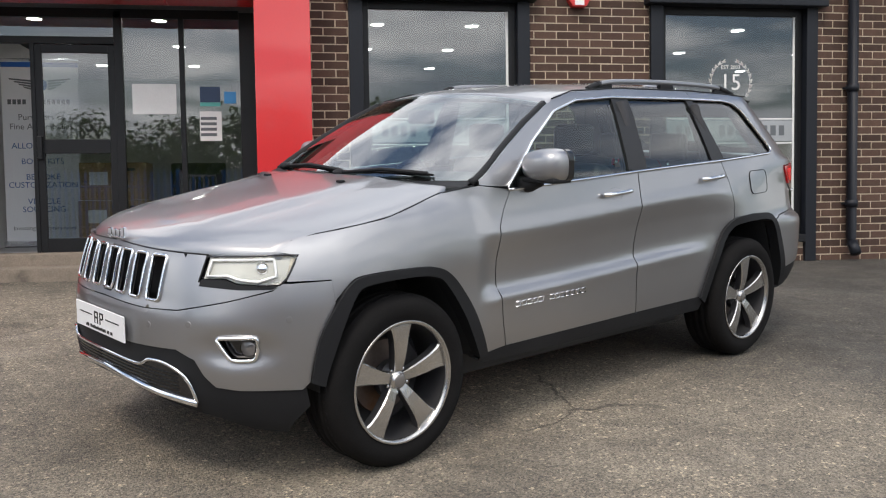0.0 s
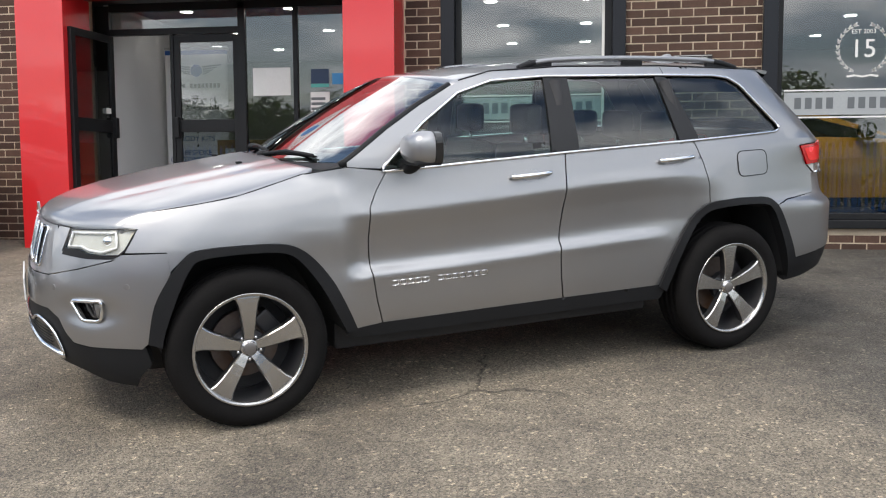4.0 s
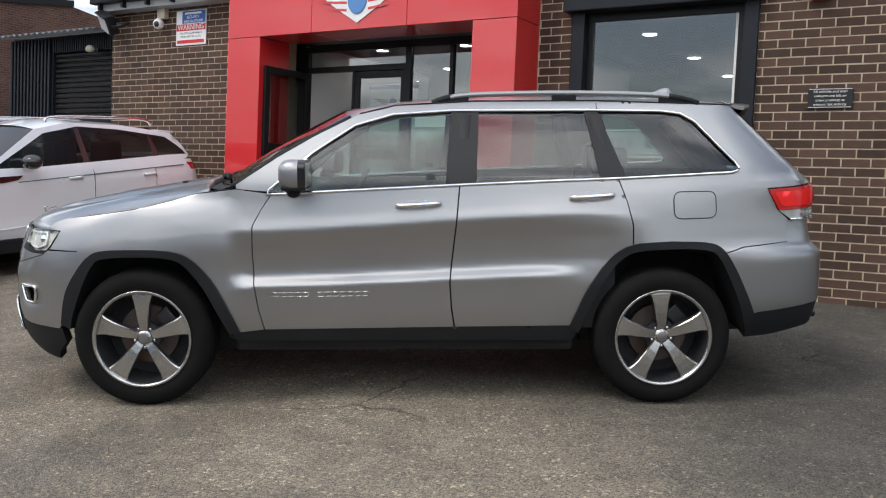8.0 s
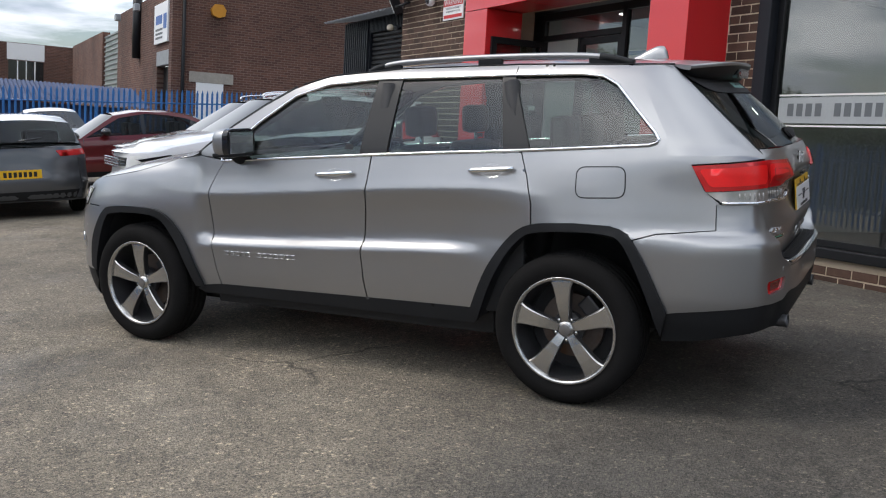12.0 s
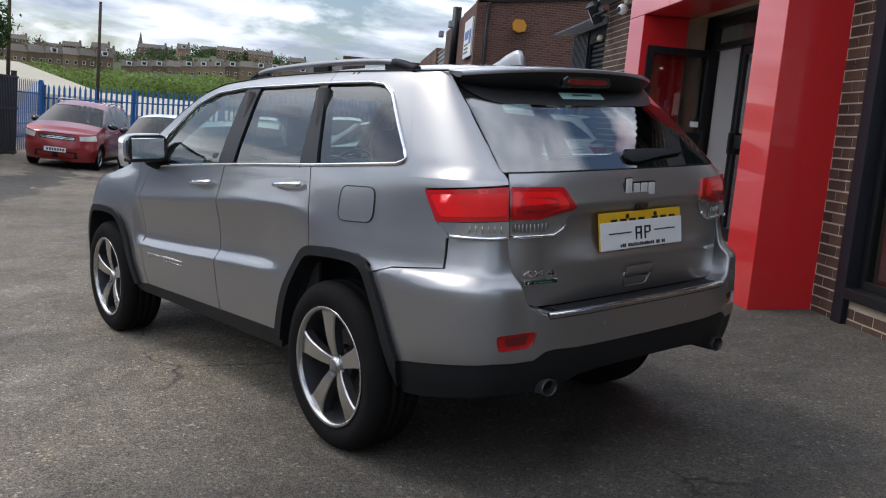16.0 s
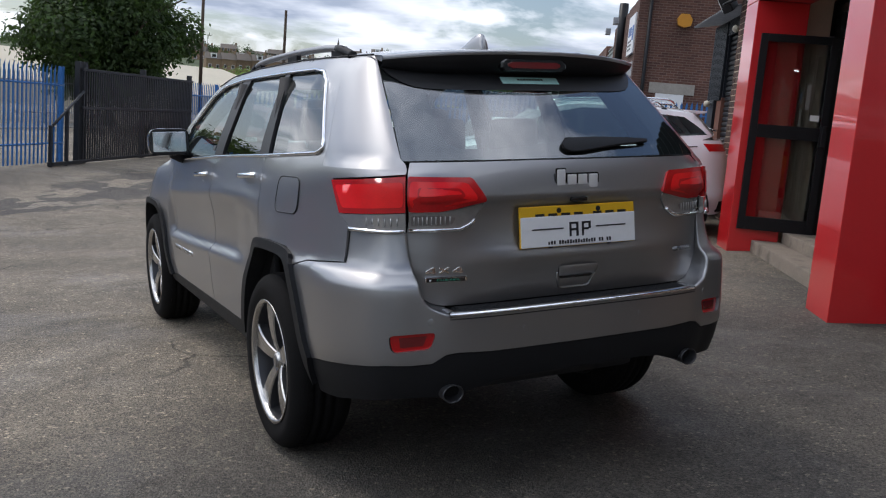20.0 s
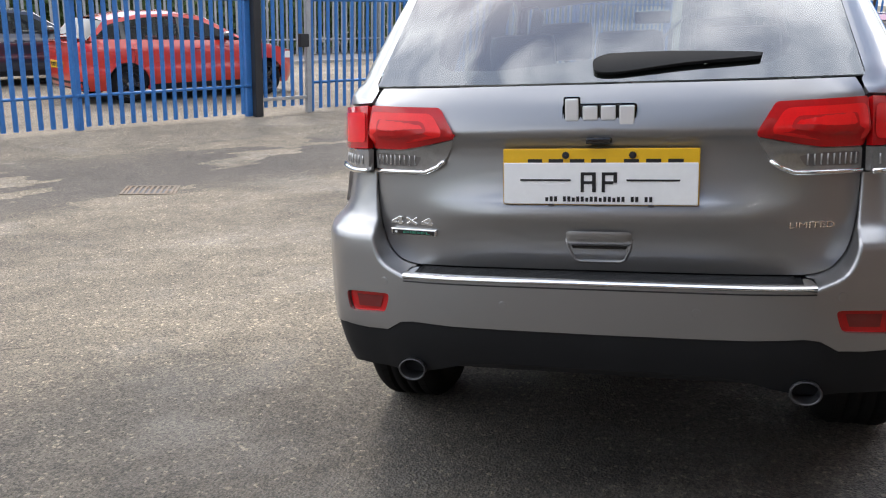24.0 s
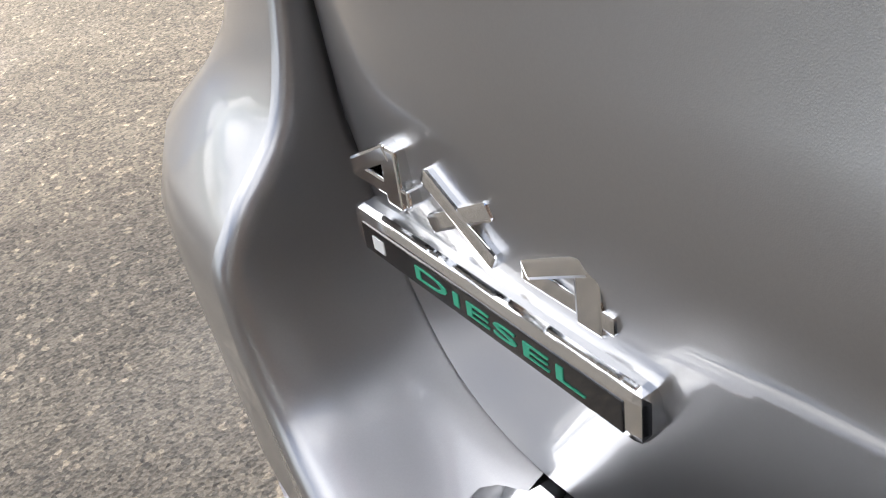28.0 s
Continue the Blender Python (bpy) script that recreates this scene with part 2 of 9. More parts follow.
M["mortar_far"] = mat("brown_mortar", (0.24, 0.155, 0.115), 0.95, vary=0.2, scale=3, fine=200)
M["red_panel"] = mat("red_cladding", (0.60, 0.020, 0.024), 0.30, vary=0.03, scale=1.5, coat=0.8)
M["frame"] = mat("anthracite_frame", (0.010, 0.0105, 0.012), 0.42, vary=0.1, ior=1.35)
M["frame_blue"] = mat("dark_blue_grey_frame", (0.011, 0.013, 0.018), 0.45, vary=0.1, ior=1.35)
M["shop_glass"] = glass_mat("shop_glass", (0.72, 0.75, 0.75), 2.05)
M["white_wall"] = mat("white_plaster", (0.66, 0.66, 0.67), 0.85, vary=0.04, scale=2)
M["grey_floor"] = mat("grey_tile_floor", (0.18, 0.18, 0.185), 0.35, vary=0.1)
M["ceiling"] = mat("dark_ceiling", (0.14, 0.145, 0.155), 0.8, vary=0.08, scale=1)
M["lamp_glow"] = mat("lamp_disc", (1.0, 0.97, 0.92), 0.5, emit=22.0)
M["stone"] = mat("worn_stone", (0.24, 0.20, 0.16), 0.9, vary=0.3, scale=5, fine=90, bump=0.5, dirt=(0.10, 0.085, 0.07))
M["vinyl"] = mat("white_vinyl", (0.72, 0.72, 0.70), 0.5, vary=0.05)
M["vinyl_grey"] = mat("grey_vinyl", (0.12, 0.13, 0.14), 0.5)
M["blue_paint"] = mat("blue_paint", (0.028, 0.135, 0.37), 0.42, vary=0.18, scale=3, fine=40)
M["galv"] = mat("galvanised_steel", (0.33, 0.34, 0.35), 0.5, 0.5, vary=0.2)
M["black_paint"] = mat("black_paint", (0.016, 0.017, 0.02), 0.45, vary=0.2)
M["leaf"] = mat("leaves", (0.045, 0.078, 0.022), 0.6, vary=0.35, scale=1.2, fine=14, each=0.4)
M["leaf_light"] = mat("light_leaves", (0.15, 0.21, 0.06), 0.6, vary=0.3, scale=0.5, fine=9, each=0.4)
M["leaf_mid"] = mat("mid_leaves", (0.065, 0.10, 0.03), 0.6, vary=0.35, scale=0.05, fine=4, each=0.4)
def translucent(m, share):
    """Thin leaves pass part of the light."""
    n, l = m.node_tree.nodes, m.node_tree.links
    b, out = n["Principled BSDF"], n["Material Output"]
    tb = n.new("ShaderNodeBsdfTranslucent")
    mx = n.new("ShaderNodeMixShader")
    mx.inputs[0].default_value = share
    if b.inputs["Base Color"].links:
        boost = n.new("ShaderNodeVectorMath"); boost.operation = "MULTIPLY"; boost.inputs[1].default_value = (1.35, 1.4, 0.95)
        l.new(b.inputs["Base Color"].links[0].from_socket, boost.inputs[0])
        l.new(boost.outputs[0], tb.inputs["Color"])
    l.new(b.outputs[0], mx.inputs[1]); l.new(tb.outputs[0], mx.inputs[2]); l.new(mx.outputs[0], out.inputs["Surface"])
for k in ("leaf", "leaf_light", "leaf_mid"):
    translucent(M[k], 0.45)
M["bark"] = mat("bark", (0.07, 0.05, 0.035), 0.95, vary=0.3, bump=0.5)
M["card"] = mat("cardboard", (0.33, 0.21, 0.11), 0.85, vary=0.08)
M["cream"] = mat("cream_metal", (0.55, 0.50, 0.40), 0.55, vary=0.1)
M["concrete"] = mat("concrete", (0.34, 0.31, 0.27), 0.9, vary=0.2, bump=0.2)
M["roof_tan"] = mat("pale_sheet_roof", (0.52, 0.47, 0.36), 0.7, vary=0.08, scale=0.2, fine=3)
M["blue_sign"] = mat("blue_sign", (0.02, 0.10, 0.36), 0.4)
M["red_ink"] = mat("red_ink", (0.55, 0.03, 0.03), 0.45)

# ---- building helpers ----
def part(name, bm, material, parent=None, label="", smooth=False, shadow=True):
    me = bpy.data.meshes.new(name)
    bmesh.ops.recalc_face_normals(bm, faces=bm.faces) if smooth is None else None
    bm.to_mesh(me)
    bm.free()
    if smooth:
        for p in me.polygons:
            p.use_smooth = True
    for m in (material if isinstance(material, (list, tuple)) else [material]):
        me.materials.append(m)
    ob = new(name, me)
    if parent is not None:
        ob.parent = parent
    if label:
        ob["label"] = label
    if not shadow:
        ob.visible_shadow = False
    return ob


def empty(name, m=None):
    ob = new(name)
    ob.empty_display_size = 0.1
    if m is not None:
        ob.matrix_basis = m
    return ob


def add_box(bm, x0, x1, y0, y1, z0, z1, bevel=0.0, m=None):
    r = bmesh.ops.create_cube(bm, size=1.0)
    vs = r["verts"]
    for v in vs:
        v.co = Vector((x0 + (v.co.x + 0.5) * (x1 - x0), y0 + (v.co.y + 0.5) * (y1 - y0), z0 + (v.co.z + 0.5) * (z1 - z0)))
    if bevel:
        es = list({e for v in vs for e in v.link_edges})
        out = bmesh.ops.bevel(bm, geom=es, offset=bevel, segments=2, affect="EDGES", profile=0.6)
        vs = list({v for f in out["faces"] for v in f.verts} | {v for v in vs if v.is_valid})
    if m is not None:
        for v in vs:
            v.co = m @ v.co
    return vs


def box(name, x0, x1, y0, y1, z0, z1, material, parent=None, bevel=0.004, label="", m=None):
    bm = bmesh.new()
    add_box(bm, min(x0, x1), max(x0, x1), min(y0, y1), max(y0, y1), min(z0, z1), max(z0, z1), bevel, m)
    return part(name, bm, material, parent, label)


def add_tube(bm, pts, r, n=8, closed=False, r1=None):
    """A round bar along points; the radius may taper to r1."""
    pts = [Vector(p) for p in pts]
    rings = []
    cnt = len(pts)
    up = Vector((0, 0, 1))
    for i, p in enumerate(pts):
        a = pts[(i - 1) % cnt] if (closed or i > 0) else p
        b = pts[(i + 1) % cnt] if (closed or i < cnt - 1) else p
        d = (b - a).normalized()
        u = d.cross(up)
        if u.length < 0.05:
            u = d.cross(Vector((1, 0, 0)))
        u.normalize()
        w = u.cross(d)
        rr = r if r1 is None else r + (r1 - r) * i / max(1, cnt - 1)
        rings.append([bm.verts.new(p + (u * math.cos(k * math.tau / n) + w * math.sin(k * math.tau / n)) * rr) for k in range(n)])
    for i in range(cnt if closed else cnt - 1):
        a, b = rings[i], rings[(i + 1) % cnt]
        for k in range(n):
            bm.faces.new((a[k], a[(k + 1) % n], b[(k + 1) % n], b[k]))
    if not closed:
        bm.faces.new(rings[0][::-1])
        bm.faces.new(rings[-1])
    return bm


def tube(name, pts, r, material, parent=None, n=8, closed=False, r1=None, label=""):
    bm = bmesh.new()
    add_tube(bm, pts, r, n, closed, r1)
    return part(name, bm, material, parent, label, smooth=True)


def prism(name, outline, y0, y1, material, parent=None, label="", axis="y", bevel=0.0, m=None):
    """A flat outline in two axes pushed along the third."""
    bm = bmesh.new()
    def at(p, d):
        return {"y": (p[0], d, p[1]), "x": (d, p[0], p[1]), "z": (p[0], p[1], d)}[axis]
    a = [bm.verts.new(at(p, y0)) for p in outline]
    b = [bm.verts.new(at(p, y1)) for p in outline]
    bm.faces.new(a)
    bm.faces.new(b[::-1])
    for i in range(len(a)):
        j = (i + 1) % len(a)
        bm.faces.new((a[j], a[i], b[i], b[j]))
    bmesh.ops.recalc_face_normals(bm, faces=bm.faces)
    if bevel:
        bmesh.ops.bevel(bm, geom=list(bm.edges), offset=bevel, segments=2, affect="EDGES", profile=0.6)
    if m is not None:
        bmesh.ops.transform(bm, matrix=m, verts=bm.verts)
    return part(name, bm, material, parent, label)


def lathe(profile, n=48, axis="y"):
    """A bmesh turned round an axis from (radius, along) pairs."""
    bm = bmesh.new()
    rings = []
    for r, h in profile:
        ring = []
        for k in range(n):
            c, s = math.cos(k * math.tau / n) * r, math.sin(k * math.tau / n) * r
            ring.append(bm.verts.new({"y": (c, h, s), "z": (c, s, h), "x": (h, c, s)}[axis]))
        rings.append(ring)
    for a, b in zip(rings, rings[1:]):
        for k in range(n):
            bm.faces.new((a[k], a[(k + 1) % n], b[(k + 1) % n], b[k]))
    bmesh.ops.recalc_face_normals(bm, faces=bm.faces)
    return bm


def words(name, text, size, material, m, parent=None, extrude=0.001, align="CENTER", label=""):
    """Lettering in the built-in font as a mesh, upright in its local x-y plane, set by m."""
    cu = bpy.data.curves.new(name, "FONT")
    cu.body, cu.size, cu.extrude, cu.align_x, cu.align_y, cu.resolution_u = text, size, extrude, align, "CENTER", 3
    tmp = bpy.data.objects.new(name, cu)
    scene.collection.objects.link(tmp)
    me = bpy.data.meshes.new_from_object(tmp)
    bpy.data.objects.remove(tmp)
    bpy.data.curves.remove(cu)
    me.transform(m)
    me.materials.clear()
    me.materials.append(material)
    ob = new(name, me)
    if parent is not None:
        ob.parent = parent
    if label:
        ob["label"] = label
    return ob


def ground_z(x, y):
    """The yard falls from the showroom to a drain line, then rises a little to the street fence."""
    if y > -3.4:
        z = 0.0871 * min(y, 5.0)
    else:
        z = float(np.interp(y, GROUND_Y, GROUND_Z))
    return z - 0.00458 * max(-6.0, min(8.0, x))


GROUND_Y = [-40.0, -14.0, -9.4, -8.4, -7.4, -6.6, -6.0, -5.4, -4.8, -4.2, -3.8, -3.4]
GROUND_Z = [-0.36, -0.34, -0.300, -0.325, -0.365, -0.392, -0.402, -0.398, -0.380, -0.350, -0.325, -0.296]


def stand(x, y, heading):
    """A pose on the ground at x, y for a thing whose front is its local -x; heading: degrees of its front from +x."""
    a = radians(heading)
    fwd = Vector((math.cos(a), math.sin(a), 0))
    side = Vector((math.sin(a), -math.cos(a), 0))
    p = lambda q: Vector((q.x, q.y, ground_z(q.x, q.y)))
    c = Vector((x, y, 0))
    back = (p(c - fwd * 1.3) - p(c + fwd * 1.3)).normalized()
    right = (p(c + side * 0.8) - p(c - side * 0.8)).normalized()
    up = back.cross(right).normalized()
    right = up.cross(back)
    o = (p(c - fwd * 1.3) + p(c + fwd * 1.3)) / 2
    return Matrix(((back.x, right.x, up.x, o.x), (back.y, right.y, up.y, o.y), (back.z, right.z, up.z, o.z), (0, 0, 0, 1)))


WALL_POSE = pose(0, 0, 0, 90, 0, 0)     # letters on a wall that faces -y

# ---- ground ----
def asphalt():
    m = bpy.data.materials.new("worn_asphalt")
    m.use_nodes = True
    n, l = m.node_tree.nodes, m.node_tree.links
    b = n["Principled BSDF"]
    tc = n.new("ShaderNodeTexCoord")
    def tex(kind, scale, detail=5, rough=0.55):
        t = n.new(kind)
        t.inputs["Scale"].default_value = scale
        if kind == "ShaderNodeTexNoise":
            t.inputs["Detail"].default_value, t.inputs["Roughness"].default_value = detail, rough
        l.new(tc.outputs["Object"], t.inputs["Vector"])
        return t
    def ramp(src, a, b_, ca, cb):
        r = n.new("ShaderNodeValToRGB")
        r.color_ramp.elements[0].position, r.color_ramp.elements[1].position = a, b_
        r.color_ramp.elements[0].color, r.color_ramp.elements[1].color = (*ca, 1), (*cb, 1)
        l.new(src, r.inputs[0])
        return r.outputs[0]
    def mul(a, b_, fac=1.0):
        x = n.new("ShaderNodeMixRGB"); x.blend_type = "MULTIPLY"; x.inputs[0].default_value = fac
        l.new(a, x.inputs[1]); l.new(b_, x.inputs[2])
        return x.outputs[0]
    def math_(op, a, b_=None, c=None):
        x = n.new("ShaderNodeMath"); x.operation = op; x.use_clamp = op == "SMOOTHSTEP"
        for k, v in enumerate((a, b_, c)):
            if v is None:
                continue
            if isinstance(v, (int, float)):
                x.inputs[k].default_value = v
            else:
                l.new(v, x.inputs[k])
        return x.outputs[0]
    def span(src, a, b_, lo=0.0, hi=1.0):
        r = n.new("ShaderNodeMapRange"); r.interpolation_type = "SMOOTHSTEP"
        for k, v in zip(("From Min", "From Max", "To Min", "To Max"), (a, b_, lo, hi)):
            r.inputs[k].default_value = v
        l.new(src, r.inputs["Value"])
        return r.outputs[0]
    sep = n.new("ShaderNodeSeparateXYZ")
    l.new(tc.outputs["Object"], sep.inputs[0])
    tone = ramp(tex("ShaderNodeTexNoise", 0.35, 6).outputs["Fac"], 0.35, 0.68, (0.142, 0.125, 0.101), (0.246, 0.216, 0.173))
    chips = ramp(tex("ShaderNodeTexVoronoi", 115).outputs["Color"], 0.05, 0.95, (0.25, 0.25, 0.26), (1.95, 1.88, 1.74))
    pale = ramp(tex("ShaderNodeTexVoronoi", 62).outputs["Color"], 0.80, 0.90, (1, 1, 1), (2.3, 2.2, 2.05))
    grain = ramp(tex("ShaderNodeTexNoise", 260, 3).outputs["Fac"], 0.3, 0.75, (0.5, 0.5, 0.5), (1.45, 1.45, 1.45))
    worn = ramp(tex("ShaderNodeTexNoise", 6.5, 6, 0.65).outputs["Fac"], 0.36, 0.62, (0.86, 0.86, 0.87), (1.08, 1.08, 1.07))
    stain = ramp(tex("ShaderNodeTexNoise", 1.1, 7, 0.62).outputs["Fac"], 0.38, 0.54, (0.74, 0.74, 0.75), (1, 1, 1))
    oil = ramp(tex("ShaderNodeTexNoise", 2.3, 5, 0.6).outputs["Fac"], 0.27, 0.38, (0.5, 0.5, 0.5), (1, 1, 1))
    # damp patches lying along the drain's low line
    stretch = n.new("ShaderNodeMapping")
    stretch.inputs["Scale"].default_value = (0.55, 1.5, 1.0)
    l.new(tc.outputs["Object"], stretch.inputs["Vector"])
    damp = n.new("ShaderNodeTexNoise")
    damp.inputs["Scale"].default_value, damp.inputs["Detail"].default_value, damp.inputs["Roughness"].default_value = 0.9, 8, 0.6
    l.new(stretch.outputs[0], damp.inputs["Vector"])
    near = math_("MULTIPLY", span(sep.outputs["Y"], -8.6, -7.0), span(sep.outputs["Y"], -5.0, -6.2))
    wet = math_("MULTIPLY", span(math_("ADD", damp.outputs["Fac"], math_("MULTIPLY", near, 0.085)), 0.549, 0.556), near)
    wetness = ramp(wet, 0.0, 1.0, (1, 1, 1), (0.34, 0.34, 0.36))
    # cracks
    warp = n.new("ShaderNodeVectorMath"); warp.operation = "ADD"
    shift = n.new("ShaderNodeVectorMath"); shift.operation = "SCALE"; shift.inputs["Scale"].default_value = 0.55
    l.new(tex("ShaderNodeTexNoise", 1.6, 5).outputs["Color"], shift.inputs[0])
    l.new(tc.outputs["Object"], warp.inputs[0]); l.new(shift.outputs[0], warp.inputs[1])
    crack = n.new("ShaderNodeTexVoronoi"); crack.feature = "DISTANCE_TO_EDGE"; crack.inputs["Scale"].default_value = 0.42
    l.new(warp.outputs[0], crack.inputs["Vector"])
    line = math_("MULTIPLY", span(crack.outputs["Distance"], 0.006, 0.001), span(tex("ShaderNodeTexNoise", 0.5, 3).outputs["Fac"], 0.53, 0.61))
    cracks = ramp(line, 0.0, 1.0, (1, 1, 1), (0.42, 0.42, 0.42))
    # darker, slightly bluer tone before the showroom, growing towards +x and +y, its edge ragged
    front_reach = math_("ADD", math_("MULTIPLY", sep.outputs["Y"], 0.55), math_("MULTIPLY", sep.outputs["X"], 0.42))
    front_reach = math_("ADD", front_reach, math_("MULTIPLY", tex("ShaderNodeTexNoise", 0.55, 7, 0.62).outputs["Fac"], 2.2))
    front_tone = ramp(span(front_reach, 1.0, 2.25), 0.0, 1.0, (1, 1, 1), (0.43, 0.45, 0.49))
    colour = mul(mul(mul(mul(mul(mul(mul(mul(mul(tone, front_tone), chips, 0.8), pale, 0.8), grain, 0.75), worn), stain, 0.9), oil, 0.7), wetness), cracks)
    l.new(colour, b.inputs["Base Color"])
    rough = ramp(tex("ShaderNodeTexNoise", 0.9, 6, 0.6).outputs["Fac"], 0.36, 0.5, (0.62, 0.62, 0.62), (0.92, 0.92, 0.92))
    damp_rough = n.new("ShaderNodeMixRGB")
    damp_rough.inputs[2].default_value = (0.74, 0.74, 0.74, 1)
    l.new(wet, damp_rough.inputs[0]); l.new(rough, damp_rough.inputs[1])
    l.new(damp_rough.outputs[0], b.inputs["Roughness"])
    bp = n.new("ShaderNodeBump")
    bp.inputs["Strength"].default_value, bp.inputs["Distance"].default_value = 1.0, 0.006
    l.new(tex("ShaderNodeTexVoronoi", 110).outputs["Distance"], bp.inputs["Height"])
    l.new(bp.outputs[0], b.inputs["Normal"])
    return m


M["asphalt"] = asphalt()
bm = bmesh.new()
gx = [-900, -400, -200, -120, -80, -60] + list(range(-45, 46, 3)) + [60, 80, 120, 200, 400, 900]
gy = [-900, -400, -200, -120, -80, -60, -45, -38, -30, -24, -20, -17, -14, -12, -10.5] + [-9.4 + 0.4 * k for k in range(16)] + [-2.5, -1.5, 0, 1.5, 3, 4, 5, 6, 12, 40, 80, 200, 400, 900]
grid = [[bm.verts.new((x, y, ground_z(x, y))) for x in gx] for y in gy]
for a, b in zip(grid, grid[1:]):
    for i in range(len(gx) - 1):
        bm.faces.new((a[i], a[i + 1], b[i + 1], b[i])).smooth = True
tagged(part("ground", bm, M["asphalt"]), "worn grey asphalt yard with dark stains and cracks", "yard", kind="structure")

# ---- showroom facade (along x, facing -y) ----
WALL_Y, BASE, TOP = 3.72, 0.30, 3.78
WALL_X0, WALL_X1 = -7.92, 9.0
WINDOWS = [(-0.60, 1.27), (2.59, 4.51)]
WIN_TOP, WIN_SILL = 3.14, 0.60
wall = tagged(empty("wall_front"), "dark brown brick showroom wall with pale mortar joints", "wall", kind="structure")
def wall_block(x0, x1, z0, z1, y0=WALL_Y, y1=WALL_Y + 0.28):
    box("backing", x0, x1, y0, y1, z0, z1, M["mortar"], wall, 0)
wall_block(WALL_X0, -5.0, BASE - 0.6, TOP)
wall_block(-5.0, -4.62, BASE - 0.6, TOP)
wall_block(-1.45, WINDOWS[0][0], BASE - 0.6, TOP)
wall_block(WINDOWS[0][1], WINDOWS[1][0], BASE - 0.6, TOP)
wall_block(WINDOWS[1][1], WALL_X1, BASE - 0.6, TOP)
for a, b in WINDOWS:
    wall_block(a, b, BASE - 0.6, WIN_SILL - 0.09)
    wall_block(a, b, WIN_TOP, TOP)
wall_block(-4.62, -1.45, 3.02, TOP)
# red portal
portal = tagged(empty("entrance_portal"), "red clad entrance portal with a winged badge above the doors", "portal", kind="structure")
PX0, PX1, PY, PB = -5.04, -0.99, 3.20, 4.0
box("pillar", PX0, -4.50, PY, PB - 0.27, 0.2, 2.962, M["red_panel"], portal, 0.006)
box("pillar", -1.51, PX1, PY, PB - 0.27, 0.2, 2.962, M["red_panel"], portal, 0.006)
for a, b in ((PX0, -3.70), (-3.694, -2.35), (-2.344, PX1)):
    box("lintel_panel", a, b, PY, PB - 0.25, 2.968, 3.72, M["red_panel"], portal, 0.005)
# winged shield, letterless
shield = prism("badge_shield", [(-3.02, 3.035), (-3.30, 3.20), (-3.66, 3.44), (-3.66, 3.52), (-3.02, 3.60), (-2.38, 3.52), (-2.38, 3.44), (-2.74, 3.20)], PY - 0.012, PY - 0.002, M["white_plate"], portal)
for k in range(4):
    z = 3.17 + 0.085 * k
    for g in (-1, 1):
        x0, x1 = 0.15, 0.20 + (z - 3.03) * 1.45
        prism("badge_stripe", [(-3.02 + g * x0, z), (-3.02 + g * x1, z + 0.03), (-3.02 + g * x1, z + 0.055), (-3.02 + g * x0, z + 0.028)], PY - 0.0145, PY - 0.0125, M["red_panel"], shield)
bm = lathe([(0.145, 0.0), (0.145, -0.010), (0.138, -0.013), (0.0005, -0.013)], 40)
bmesh.ops.transform(bm, matrix=Matrix.Translation((-3.02, PY - 0.013, 3.30)) @ Matrix.Diagonal((0.92, 1, 1.15, 1)), verts=bm.verts)
part("badge_disc", bm, mat("badge_blue", (0.10, 0.25, 0.55), 0.4, vary=0.1), shield)

